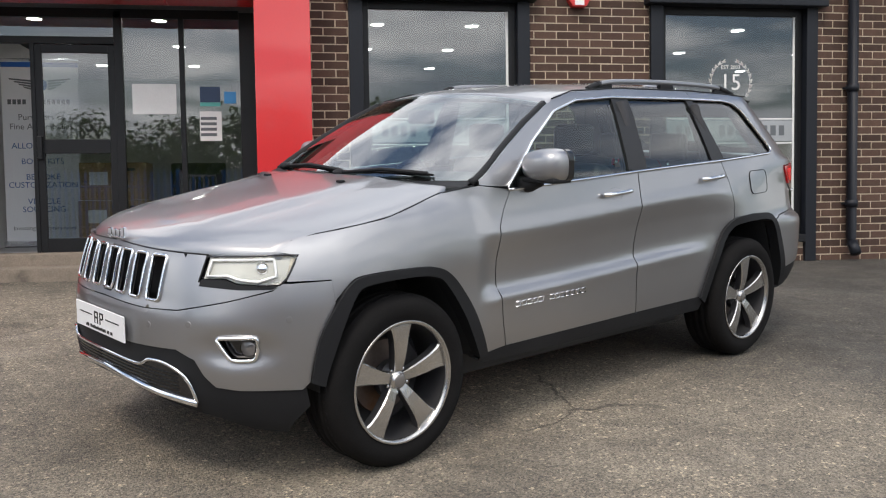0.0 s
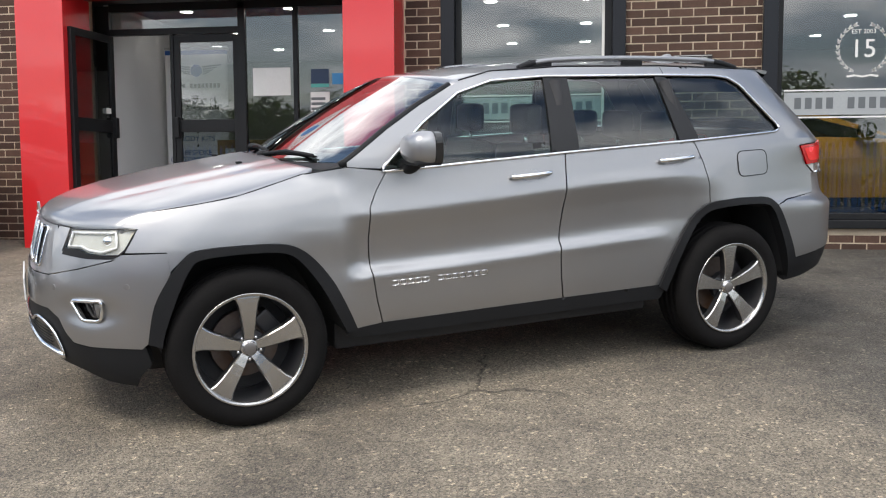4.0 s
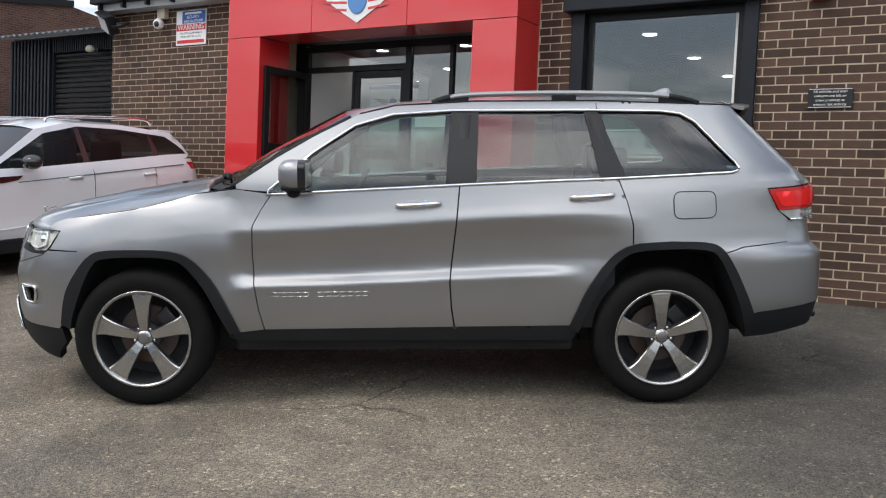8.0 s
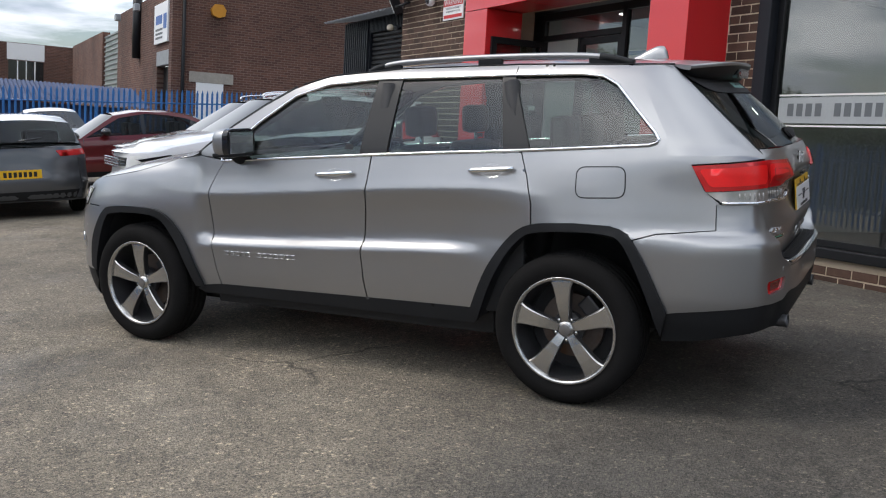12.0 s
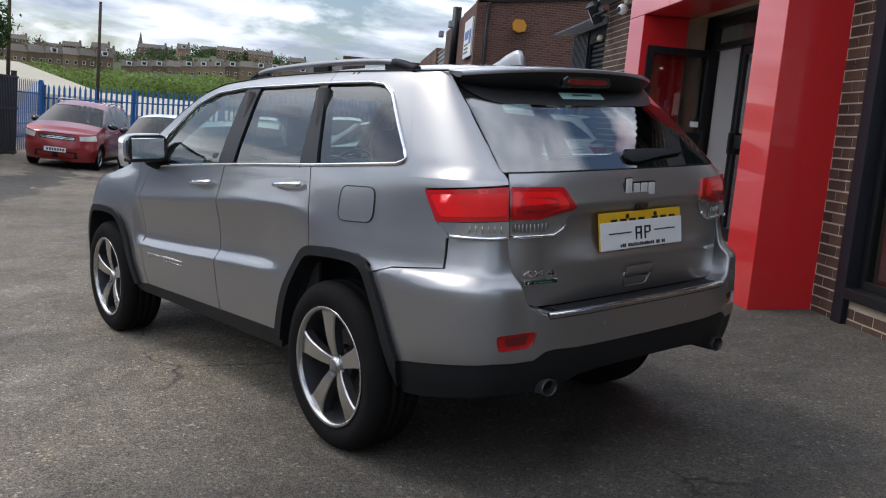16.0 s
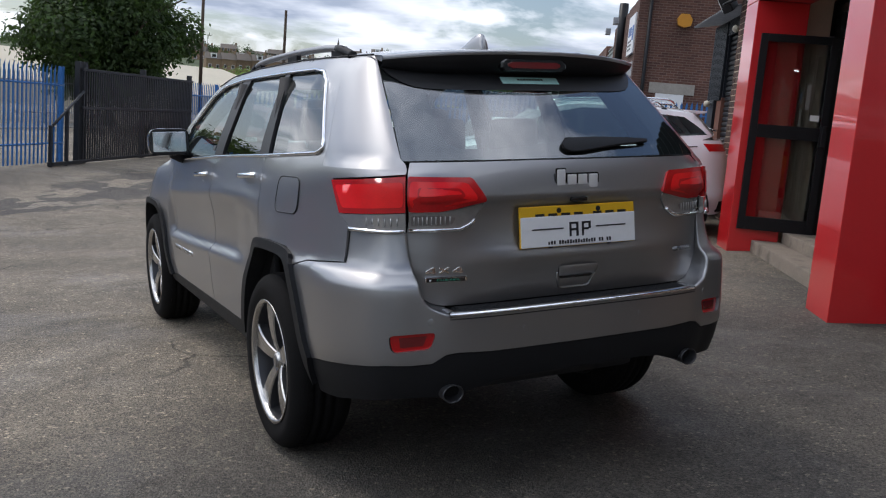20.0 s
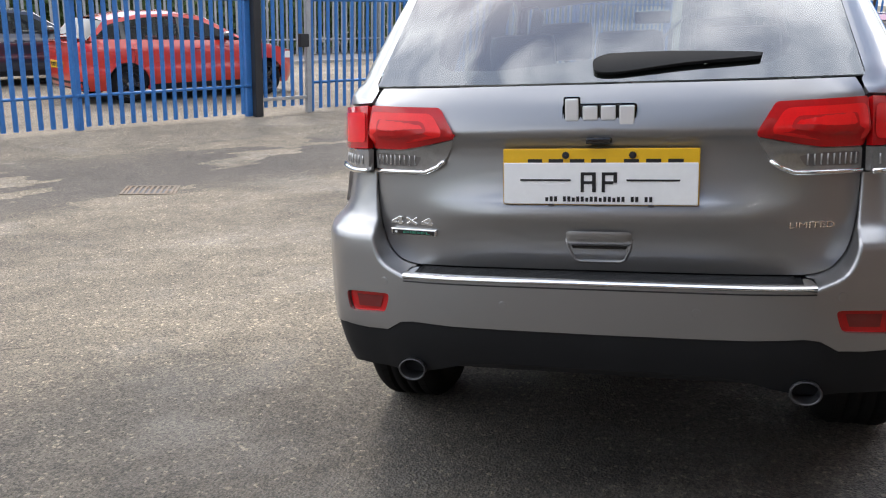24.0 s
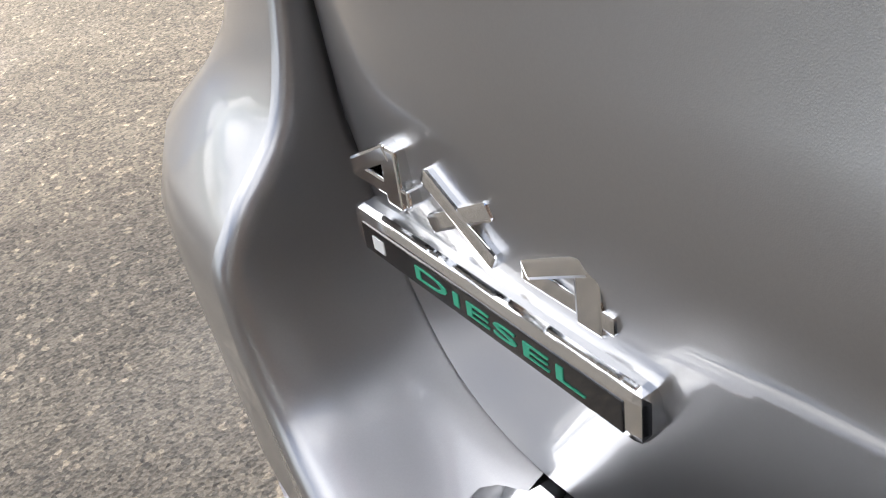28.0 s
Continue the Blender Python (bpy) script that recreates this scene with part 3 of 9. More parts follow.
# shop windows
def shop_window(x0, x1, n):
    w = tagged(empty("window_%d" % n), "large shop window in a dark metal frame", "window", kind="structure")
    y = WALL_Y
    box("guide_rail", x0, x0 + 0.14, y - 0.05, y + 0.06, 0.30, WIN_TOP + 0.22, M["frame_blue"], w, 0.006)
    box("guide_rail", x1 - 0.13, x1, y - 0.05, y + 0.06, 0.30, WIN_TOP + 0.22, M["frame_blue"], w, 0.006)
    box("shutter_box", x0 - 0.06, x1 + 0.06, y - 0.16, y + 0.02, WIN_TOP - 0.08, WIN_TOP + 0.24, M["frame_blue"], w, 0.012)
    a, b = x0 + 0.17, x1 - 0.17
    z0, z1 = WIN_SILL, 2.98
    fy0, fy1 = y + 0.05, y + 0.12
    box("frame_bar", x0 + 0.14, a + 0.035, fy0, fy1, z0, WIN_TOP, M["frame"], w, 0.004)
    box("frame_bar", b - 0.035, x1 - 0.13, fy0, fy1, z0, WIN_TOP, M["frame"], w, 0.004)
    box("frame_bar", a + 0.035, b - 0.035, fy0, fy1, z1, WIN_TOP, M["frame"], w, 0.004)
    box("frame_bar", a + 0.035, b - 0.035, fy0, fy1, z0, z0 + 0.06, M["frame"], w, 0.004)
    box("window_sill", x0 + 0.14, x1 - 0.13, y - 0.055, y + 0.12, z0 - 0.085, z0 - 0.002, M["frame"], w, 0.008)
    p = box("pane", a + 0.03, b - 0.03, fy0 + 0.02, fy0 + 0.026, z0 + 0.055, z1 + 0.005, M["shop_glass"], w, 0)
    p.visible_shadow = False
    gy = fy0 + 0.017
    # lettered band drawn as bars, between two lines
    box("band_line", a + 0.06, b - 0.06, gy, gy + 0.002, 1.865, 1.880, M["vinyl"], w, 0)
    box("band_line", a + 0.06, b - 0.06, gy, gy + 0.002, 1.600, 1.615, M["vinyl"], w, 0)
    box("band", a + 0.06, b - 0.06, gy + 0.0005, gy + 0.002, 1.630, 1.852, mat("frosted_vinyl", (0.34, 0.36, 0.37), 0.6, vary=0.08, scale=3), w, 0)
    for k in range(13):
        if k == 4:
            continue
        xx = a + 0.19 + k * (b - a - 0.38) / 12
        box("letter_bar", xx - 0.030, xx + 0.034, gy - 0.0015, gy, 1.69, 1.80, M["vinyl_grey"], w, 0)
    box("edge_strip", b - 0.062, b - 0.035, gy, gy + 0.002, z0 + 0.06, z1, M["vinyl"], w, 0)
    if n == 1:
        return
    # laurel wreath round a number
    cx, cz, r = (a + b) / 2 - 0.0, 2.27, 0.235
    for g in (-1, 1):
        for k in range(11):
            an = -math.pi / 2 + g * (0.35 + k * 0.235)
            for s_ in (-1, 1):
                t_ = an + g * math.pi / 2 + s_ * 0.55 * g
                c0 = Vector((cx + math.cos(an) * (r + 0.012 * s_), cz + math.sin(an) * (r + 0.012 * s_)))
                d_, n_ = Vector((math.cos(t_), math.sin(t_))), Vector((-math.sin(t_), math.cos(t_)))
                pts = [c0, c0 + d_ * 0.03 + n_ * 0.012, c0 + d_ * 0.062, c0 + d_ * 0.03 - n_ * 0.012]
                prism("laurel_leaf", [tuple(q) for q in pts], gy, gy + 0.0015, M["vinyl"], w)
    words("number", "15", 0.25, M["vinyl"], Matrix.Translation((cx, gy, cz - 0.01)) @ WALL_POSE, w, 0.0008)
    words("lettering", "EST 2003", 0.060, M["vinyl"], Matrix.Translation((cx, gy, cz + 0.16)) @ WALL_POSE, w, 0.0008)
    for g in (-1, 1):
        prism("ribbon", [(cx, cz - 0.265), (cx + g * 0.08, cz - 0.25), (cx + g * 0.15, cz - 0.262), (cx + g * 0.14, cz - 0.28), (cx + g * 0.07, cz - 0.268), (cx, cz - 0.283)], gy, gy + 0.0015, M["vinyl"], w)
for n, (a, b) in enumerate(WINDOWS):
    shop_window(a, b, n + 1)

# entrance glazing behind the portal
GY = 4.05
ent = tagged(empty("door_1"), "glazed shop entrance in dark frames with one door leaf open", "door", kind="structure")
FL = 0.56
for x0, x1, z0, z1 in ((-4.62, -4.45, FL, 2.97), (-3.73, -3.69, FL, 2.66), (-2.93, -2.85, FL, 2.97), (-2.30, -2.25, FL, 2.93), (-1.70, -1.45, FL, 2.97), (-4.45, -1.70, 2.90, 2.99), (-4.45, -2.93, 2.64, 2.71), (-2.85, -1.70, FL, FL + 0.06)):
    box("frame_bar", x0, x1, GY, GY + 0.07, z0, z1, M["frame"], ent, 0.004)
def pane(x0, x1, z0, z1, y, parent, name="pane"):
    p = box(name, x0, x1, y, y + 0.006, z0, z1, M["shop_glass"], parent, 0)
    p.visible_shadow = False
    return p
pane(-4.44, -2.94, 2.71, 2.90, GY + 0.03, ent)
pane(-2.85, -2.30, FL + 0.06, 2.90, GY + 0.03, ent)
pane(-2.25, -1.70, FL + 0.06, 2.90, GY + 0.03, ent)
def leaf(name, m):
    """A glazed leaf 0.78 wide with a mid rail: x along its width, standing at z = 0."""
    d = empty(name, m)
    d.parent = ent
    for x0, x1, z0, z1 in ((0, 0.075, 0, 2.07), (0.705, 0.78, 0, 2.07), (0.075, 0.705, 1.99, 2.07), (0.075, 0.705, 0, 0.14), (0.075, 0.705, 0.99, 1.13)):
        box("rail", x0, x1, -0.022, 0.022, z0, z1, M["frame"], d, 0.004)
    pane(0.07, 0.71, 0.13, 1.0, -0.003, d, "leaf_pane")
    pane(0.07, 0.71, 1.12, 2.0, -0.003, d, "leaf_pane")
    box("door_handle", 0.01, 0.065, -0.07, 0.07, 0.93, 1.16, M["frame"], d, 0.01)
    return d
leaf("door_leaf", pose(-3.70, GY + 0.035, FL))
lf = leaf("door_leaf", pose(-4.42, GY, FL, 0, 0, -94))
box("push_label", 0.10, 0.19, -0.026, -0.0225, 1.20, 1.26, M["vinyl"], lf, 0)
words("push_lettering", "Push", 0.035, M["ink"], Matrix.Translation((0.145, -0.0265, 1.23)) @ WALL_POSE, lf, 0.0004)
box("push_label", 0.10, 0.19, 0.0225, 0.026, 1.20, 1.26, M["vinyl"], lf, 0)
# notices on the glass
for x0, x1, z0, z1, mt, nm in ((-2.77, -2.34, 1.943, 2.248, M["vinyl"], "paper_notice"), (-2.113, -1.896, 1.672, 1.972, M["vinyl"], "paper_notice"), (-2.106, -1.903, 2.065, 2.224, mat("navy_sticker", (0.02, 0.045, 0.10), 0.4), "window_sticker"), (-2.106, -1.903, 2.024, 2.063, mat("teal_sticker", (0.10, 0.42, 0.38), 0.4), "window_sticker"), (-1.865, -1.744, 2.053, 2.174, mat("sky_sticker", (0.06, 0.30, 0.62), 0.5), "window_sticker")):
    tagged(box(nm, x0, x1, GY + 0.024, GY + 0.028, z0, z1, mt, None, 0), "small notice stuck to the entrance glass", "notice", group="notices on the glass")
for k in range(4):
    tagged(box("notice_print", -2.105, -1.945, GY + 0.0225, GY + 0.0235, 1.72 + 0.055 * k, 1.75 + 0.055 * k, M["vinyl_grey"], None, 0), "grey print on a paper notice", "notice", group="notices on the glass")
# steps
st = tagged(empty("steps"), "worn stone entrance steps", "steps", kind="structure")
box("step", -4.50, -1.51, 3.45, 3.76, 0.10, 0.445, M["stone"], st, 0.012)
box("step", -4.50, -1.51, 3.764, GY + 0.08, 0.10, FL, M["stone"], st, 0.012)

# inside: one room behind the glass
room = tagged(empty("wall_inside"), "white plastered showroom walls", "wall", kind="structure")
box("back", -8.0, 9.3, 10.0, 10.2, 0.3, 3.1, M["white_wall"], room, 0)
box("end", -8.2, -8.0, 4.0, 10.2, 0.3, 3.1, M["white_wall"], room, 0)
box("end", 9.1, 9.3, 4.0, 10.2, 0.3, 3.1, M["white_wall"], room, 0)
box("partition", -4.55, -4.45, GY + 0.075, 6.9, FL, 3.0, M["white_wall"], room, 0)
box("partition", -1.30, -1.20, GY + 0.40, 7.0, FL, 3.0, M["white_wall"], room, 0)
tagged(box("floor", -8.0, 9.1, GY + 0.084, 10.0, 0.2, FL, M["grey_floor"], None, 0), "grey showroom floor", "floor", kind="structure")
tagged(box("ceiling", -8.0, 9.1, 4.01, 10.0, 3.05, 3.2, M["ceiling"], None, 0), "grey showroom ceiling", "ceiling", kind="structure")
dl = None
for x in (-3.9, -2.6, -0.2, 0.9, 3.1, 4.2, 6.0):
    for y in (4.9, 6.6, 8.3):
        bm = lathe([(0.075, 0.0), (0.075, -0.012), (0.0005, -0.012)], 20, "z")
        if dl is None:
            dl = empty("downlight", Matrix.Translation((x, y, 3.048)))
            part("lamp_disc", bm, M["lamp_glow"], dl)
            part("trim_ring", lathe([(0.092, 0.0), (0.092, -0.008), (0.075, -0.010)], 20, "z"), M["white_wall"], dl)
            tagged(dl, "round white ceiling downlight, switched on", "downlight", group="ceiling downlights")
        else:
            bm.free()
            copy_thing(dl, Matrix.Translation((x, y, 3.048)))

# things inside the entrance
bn = tagged(empty("roll_up_banner", Matrix.Translation((-3.97, 5.30, FL))), "tall white roll-up banner with blue and black lettering", "banner")
box("sheet", -0.41, 0.41, -0.004, 0.004, 0.06, 2.09, mat("banner_sheet", (0.70, 0.71, 0.73), 0.55, vary=0.03, scale=1.5), bn, 0)
box("top_rail", -0.42, 0.42, -0.015, 0.015, 2.085, 2.115, M["satin"], bn, 0.006)
box("base", -0.43, 0.43, -0.06, 0.06, 0.0, 0.075, M["satin"], bn, 0.015)
box("blue_strip", -0.41, 0.41, -0.0065, -0.0045, 2.02, 2.075, M["blue_sign"], bn, 0)
bm = lathe([(0.075, 0.0), (0.075, -0.003), (0.0005, -0.003)], 28)
bmesh.ops.transform(bm, matrix=Matrix.Translation((0, -0.005, 1.82)), verts=bm.verts)
part("mark_disc", bm, M["blue_sign"], bn)
for k in range(4):
    for g in (-1, 1):
        prism("mark_stripe", [(g * 0.085, 1.765 + 0.03 * k), (g * (0.17 + 0.05 * k), 1.79 + 0.03 * k), (g * (0.18 + 0.05 * k), 1.806 + 0.03 * k), (g * 0.085, 1.785 + 0.03 * k)], -0.0065, -0.0045, M["vinyl_grey"], bn)
for k in range(13):
    if k != 4:
        box("letter_bar", -0.33 + 0.052 * k - 0.019, -0.33 + 0.052 * k + 0.019, -0.0065, -0.0045, 1.605, 1.66, M["vinyl_grey"], bn, 0)
M["banner_blue"] = mat("blue_print", (0.03, 0.10, 0.26), 0.5)
for tx, z, sz, mt in (("Purveyors of", 1.46, 0.095, "vinyl_grey"), ("Fine Automobiles", 1.355, 0.095, "vinyl_grey"), ("ALLOY WHEELS", 1.14, 0.092, "banner_blue"), ("BODY KITS", 0.965, 0.092, "banner_blue"), ("BESPOKE", 0.79, 0.092, "banner_blue"), ("CUSTOMIZATION", 0.70, 0.092, "banner_blue"), ("VEHICLE", 0.515, 0.092, "banner_blue"), ("SOURCING", 0.425, 0.092, "banner_blue"), ("Investing in Communities", 0.215, 0.066, "vinyl_grey")):
    words("lettering", tx, sz, M[mt], Matrix.Translation((0, -0.0055, z)) @ WALL_POSE, bn, 0.0008)
for z in (1.05, 0.88, 0.61):
    bm = lathe([(0.016, 0.0), (0.016, -0.002), (0.0005, -0.002)], 14)
    bmesh.ops.transform(bm, matrix=Matrix.Translation((0, -0.0045, z)), verts=bm.verts)
    part("bullet", bm, M["ink"], bn)
def carton(x0, x1, y0, y1, z0, z1, label):
    c = tagged(box("cardboard_box", x0, x1, y0, y1, z0, z1, M["card"], None, 0.006), label, "box", group="cartons in the entrance")
    box("tape", (x0 + x1) / 2 + 0.02, (x0 + x1) / 2 + 0.06, y0 - 0.002, y0 - 0.0005, z0 + 0.005, z1 - 0.005, M["blue_sign"], c, 0)
    box("hand_hole", x1 - 0.20, x1 - 0.12, y0 - 0.003, y0 - 0.001, z1 - 0.09, z1 - 0.06, M["ink"], c, 0)
    box("paper_label", x0 + 0.10, x0 + 0.29, y0 - 0.003, y0 - 0.001, z1 - 0.24, z1 - 0.10, M["vinyl"], c, 0)
    box("flap_seam", x0, x1, y0 - 0.0015, y0 - 0.0002, (z0 + z1) / 2 - 0.002, (z0 + z1) / 2 + 0.001, M["ink"], c, 0)
    return c
carton(-3.45, -2.72, 4.60, 5.05, FL, 1.075, "brown cardboard carton on the entrance floor")
carton(-3.43, -2.74, 4.61, 5.04, 1.08, 1.48, "brown cardboard carton stacked on another")
oc = tagged(empty("office_chair", Matrix.Translation((-2.27, 5.35, FL))), "black office chair behind the entrance glass", "chair")
box("backrest", -0.31, 0.31, -0.05, 0.03, 0.56, 0.94, M["seat"], oc, 0.03)
box("seat", -0.28, 0.28, -0.02, 0.46, 0.42, 0.50, M["seat"], oc, 0.03)
tube("column", [(0, 0.2, 0.08), (0, 0.2, 0.43)], 0.03, M["black_plastic"], oc)
tube("back_support", [(0, 0.05, 0.44), (0, 0.035, 0.62)], 0.025, M["black_plastic"], oc)
for k in range(5):
    a = k * math.tau / 5
    lg_ = tube("leg", [(0, 0.2, 0.10), (0.27 * math.cos(a), 0.2 + 0.27 * math.sin(a), 0.06)], 0.022, M["black_plastic"], oc)
    bm = lathe([(0.0005, -0.02), (0.028, -0.02), (0.03, 0.0), (0.028, 0.02), (0.0005, 0.02)], 12)
    bmesh.ops.transform(bm, matrix=Matrix.Translation((0.27 * math.cos(a), 0.2 + 0.27 * math.sin(a), 0.03)), verts=bm.verts)
    part("castor", bm, M["black_plastic"], lg_)

# ---- end of the showroom wall: shutter bay, eaves, signs ----
lean = tagged(empty("shutter_bay"), "dark grey shutter bay with a corrugated roof", "shutter bay", kind="structure")
box("shutter_bay_wall", -10.70, -9.62, 3.92, 4.2, -0.3, 2.15, M["brick_far"], lean, 0)
for k in range(12):
    box("cladding_rib", -10.70 + 0.09 * k, -10.655 + 0.09 * k, 3.885, 3.94, 2.10, 3.35, M["frame_blue"], lean, 0.008)
box("cladding", -10.70, -7.95, 3.93, 4.2, 3.12, 3.38, M["frame_blue"], lean, 0)
box("cladding", -10.70, -9.62, 3.93, 4.2, 2.15, 3.12, M["frame_blue"], lean, 0)
box("cladding", -10.45, -10.0, 3.87, 3.93, -0.2, 2.12, M["frame_blue"], lean, 0.005)
for k in range(30):
    box("cladding_rib", -9.60 + 0.055 * k, -9.575 + 0.055 * k, 3.90, 3.94, 3.12, 3.36, M["frame_blue"], lean, 0)
for k in range(36):
    z = 0.25 + k * 0.08
    prism("shutter_slat", [(3.985, z), (3.965, z + 0.015), (3.962, z + 0.05), (3.985, z + 0.075), (4.0, z + 0.075), (4.0, z)], -9.60, -8.02, M["frame"], lean, axis="x")
box("shutter_guide", -8.04, -7.93, 3.88, 4.05, 0.2, 2.55, M["frame_blue"], lean, 0.006)
bm = bmesh.new()
N_ = 60
rows_ = []
for yy, zz in ((3.55, 3.36), (4.4, 3.52)):
    rows_.append([bm.verts.new((-10.95 + 3.0 * k / N_, yy, zz + 0.022 * math.sin(k * math.pi / 1.5))) for k in range(N_ + 1)])
for k in range(N_):
    bm.faces.new((rows_[0][k], rows_[0][k + 1], rows_[1][k + 1], rows_[1][k]))
bmesh.ops.solidify(bm, geom=bm.faces[:], thickness=0.012)
part("corrugated_roof", bm, M["galv"], lean)
eaves = tagged(empty("eaves"), "pale fascia and dark corrugated roof edge over the brick wall", "eaves", kind="structure")
box("fascia", -7.98, -5.04, 3.50, 3.72, 3.56, 3.72, mat("grey_fascia", (0.36, 0.37, 0.38), 0.6, vary=0.1), eaves, 0.006)
box("gutter", -8.05, -5.04, 3.40, 3.52, 3.66, 3.76, M["frame"], eaves, 0.02)
for k in range(6):
    box("gutter_bracket", -7.9 + 0.5 * k, -7.86 + 0.5 * k, 3.43, 3.55, 3.58, 3.68, M["frame"], eaves, 0.004)
bm = bmesh.new()
rows_ = []
for yy, zz in ((3.36, 3.76), (9.0, 4.9)):
    rows_.append([bm.verts.new((-8.3 + 18.0 * k / 280, yy, zz + 0.025 * math.sin(k * math.pi / 1.5))) for k in range(281)])
for k in range(280):
    bm.faces.new((rows_[0][k], rows_[0][k + 1], rows_[1][k + 1], rows_[1][k]))
part("roof_sheet", bm, M["frame"], eaves)
box("gable_wall", WALL_X0, WALL_X0 + 0.25, 4.0, 9.0, 3.2, 3.78, M["brick_far"], wall, 0)
box("side_wall", -8.3, -8.2, 4.2, 10.2, -0.2, 4.6, M["brick_far"], wall, 0)

# warning sign
ws = tagged(box("warning_sign", -6.55, -5.97, 3.695, 3.712, 3.04, 3.51, M["white_plate"], None, 0.004), "white security warning sign with blue and red fields on brick", "sign")
box("blue_field", -6.43, -5.985, 3.692, 3.695, 3.335, 3.50, M["blue_sign"], ws, 0)
box("red_field", -6.54, -5.98, 3.692, 3.695, 3.235, 3.325, M["red_ink"], ws, 0)
words("lettering", "WARNING", 0.105, M["white_plate"], Matrix.Translation((-6.26, 3.690, 3.28)) @ WALL_POSE, ws, 0.001)
words("lettering", "SECURITY", 0.055, M["white_plate"], Matrix.Translation((-6.22, 3.690, 3.415)) @ WALL_POSE, ws, 0.001)
words("lettering", "INSTALLATIONS", 0.05, M["white_plate"], Matrix.Translation((-6.21, 3.690, 3.36)) @ WALL_POSE, ws, 0.001)
box("letter_bar", -6.38, -6.06, 3.690, 3.693, 3.455, 3.482, M["white_plate"], ws, 0)
words("lettering", "THIS SITE IS CONTINUALLY", 0.036, M["vinyl_grey"], Matrix.Translation((-6.26, 3.6935, 3.20)) @ WALL_POSE, ws, 0.001)
words("lettering", "MONITORED BY C.C.T.V.", 0.036, M["vinyl_grey"], Matrix.Translation((-6.26, 3.6935, 3.155)) @ WALL_POSE, ws, 0.001)
box("letter_bar", -6.52, -6.0, 3.690, 3.694, 3.065, 3.11, M["red_ink"], ws, 0)
# notice between the windows
ns = tagged(box("wall_notice", 1.74, 2.115, 3.695, 3.710, 2.055, 2.235, M["ink"], None, 0.003), "small black notice with white lettering on brick", "sign")
box("border", 1.748, 2.107, 3.6925, 3.695, 2.223, 2.228, M["vinyl"], ns, 0)
box("border", 1.748, 2.107, 3.6925, 3.695, 2.062, 2.067, M["vinyl"], ns, 0)
for k, tx in enumerate(("All vehicles and their", "contents are left on", "these premises at", "owners risk entirely")):
    words("lettering", tx, 0.034, M["vinyl"], Matrix.Translation((1.928, 3.6925, 2.203 - 0.038 * k)) @ WALL_POSE, ns, 0.0008)
# alarm, camera, floodlight, downpipe
al = tagged(empty("alarm_box", Matrix.Translation((1.79, 3.66, 3.09))), "red and white alarm box on the brick wall", "alarm")
prism("case", [(-0.10, 0.10), (0.10, 0.10), (0.12, 0.0), (0.07, -0.075), (-0.07, -0.075), (-0.12, 0.0)], -0.04, 0.05, M["red_ink"], al, bevel=0.01)
box("label_field", -0.05, 0.05, -0.044, -0.040, -0.06, -0.01, M["white_plate"], al, 0)
for x, nm in ((-6.80, 1),):
    cm = tagged(empty("security_camera", Matrix.Translation((x, 3.60, 3.34))), "white dome security camera under a cream junction box", "camera")
    bm = bmesh.new(); bmesh.ops.create_uvsphere(bm, u_segments=16, v_segments=12, radius=0.075); part("dome", bm, M["white_plate"], cm, smooth=True)
    bm = bmesh.new(); bmesh.ops.create_uvsphere(bm, u_segments=12, v_segments=8, radius=0.04, matrix=Matrix.Translation((0.02, -0.05, -0.01))); part("lens", bm, M["gloss_black"], cm, smooth=True)
    box("junction_box", -0.075, 0.075, 0.03, 0.11, 0.08, 0.22, M["cream"], cm, 0.008)
fl = tagged(empty("floodlight", Matrix.Translation((-7.74, 3.42, 3.36)) @ pose(0, 0, 0, 25, 20, -20)), "black rectangular floodlight on a bracket", "floodlight")
box("body", -0.20, 0.20, 0.0, 0.14, -0.13, 0.13, M["frame"], fl, 0.02)
box("glass_front", -0.17, 0.17, -0.012, 0.0, -0.10, 0.10, M["reflector"], fl, 0.005)
tube("bracket", [(0.22, 0.05, 0), (0.34, 0.12, 0.02), (0.34, 0.28, 0.02)], 0.02, M["frame"], fl)
box("hood", -0.21, 0.21, -0.03, 0.10, 0.13, 0.145, M["frame"], fl, 0.003)
for x, z in ((-8.55, 3.12), (-10.2, 2.05)):
    sl = tagged(empty("small_lamp", Matrix.Translation((x, 3.80, z))), "small white bulkhead lamp on dark cladding", "lamp", group="bulkhead lamps")
    bm = bmesh.new(); bmesh.ops.create_uvsphere(bm, u_segments=12, v_segments=8, radius=0.07, matrix=Matrix.Diagonal((1.2, 0.8, 0.8, 1))); part("cover", bm, M["cream"], sl, smooth=True)
    box("bracket", -0.03, 0.03, 0.03, 0.12, -0.03, 0.03, M["galv"], sl, 0.004)
dp = tagged(empty("downpipe"), "dark grey rainwater downpipe on brick", "downpipe")
tube("pipe", [(4.91, 3.64, 3.7), (4.91, 3.64, 0.55), (4.91, 3.60, 0.44)], 0.055, M["frame_blue"], dp, 14)
for z in (0.93, 2.2, 3.3):
    tube("collar", [(4.91, 3.64, z - 0.04), (4.91, 3.64, z + 0.04)], 0.068, M["frame_blue"], dp, 14)
    box("bracket", 4.83, 4.99, 3.64, 3.71, z - 0.012, z + 0.012, M["frame_blue"], dp, 0.003)
tube("shoe", [(4.91, 3.62, 0.50), (4.91, 3.54, 0.38)], 0.06, M["frame_blue"], dp, 14)

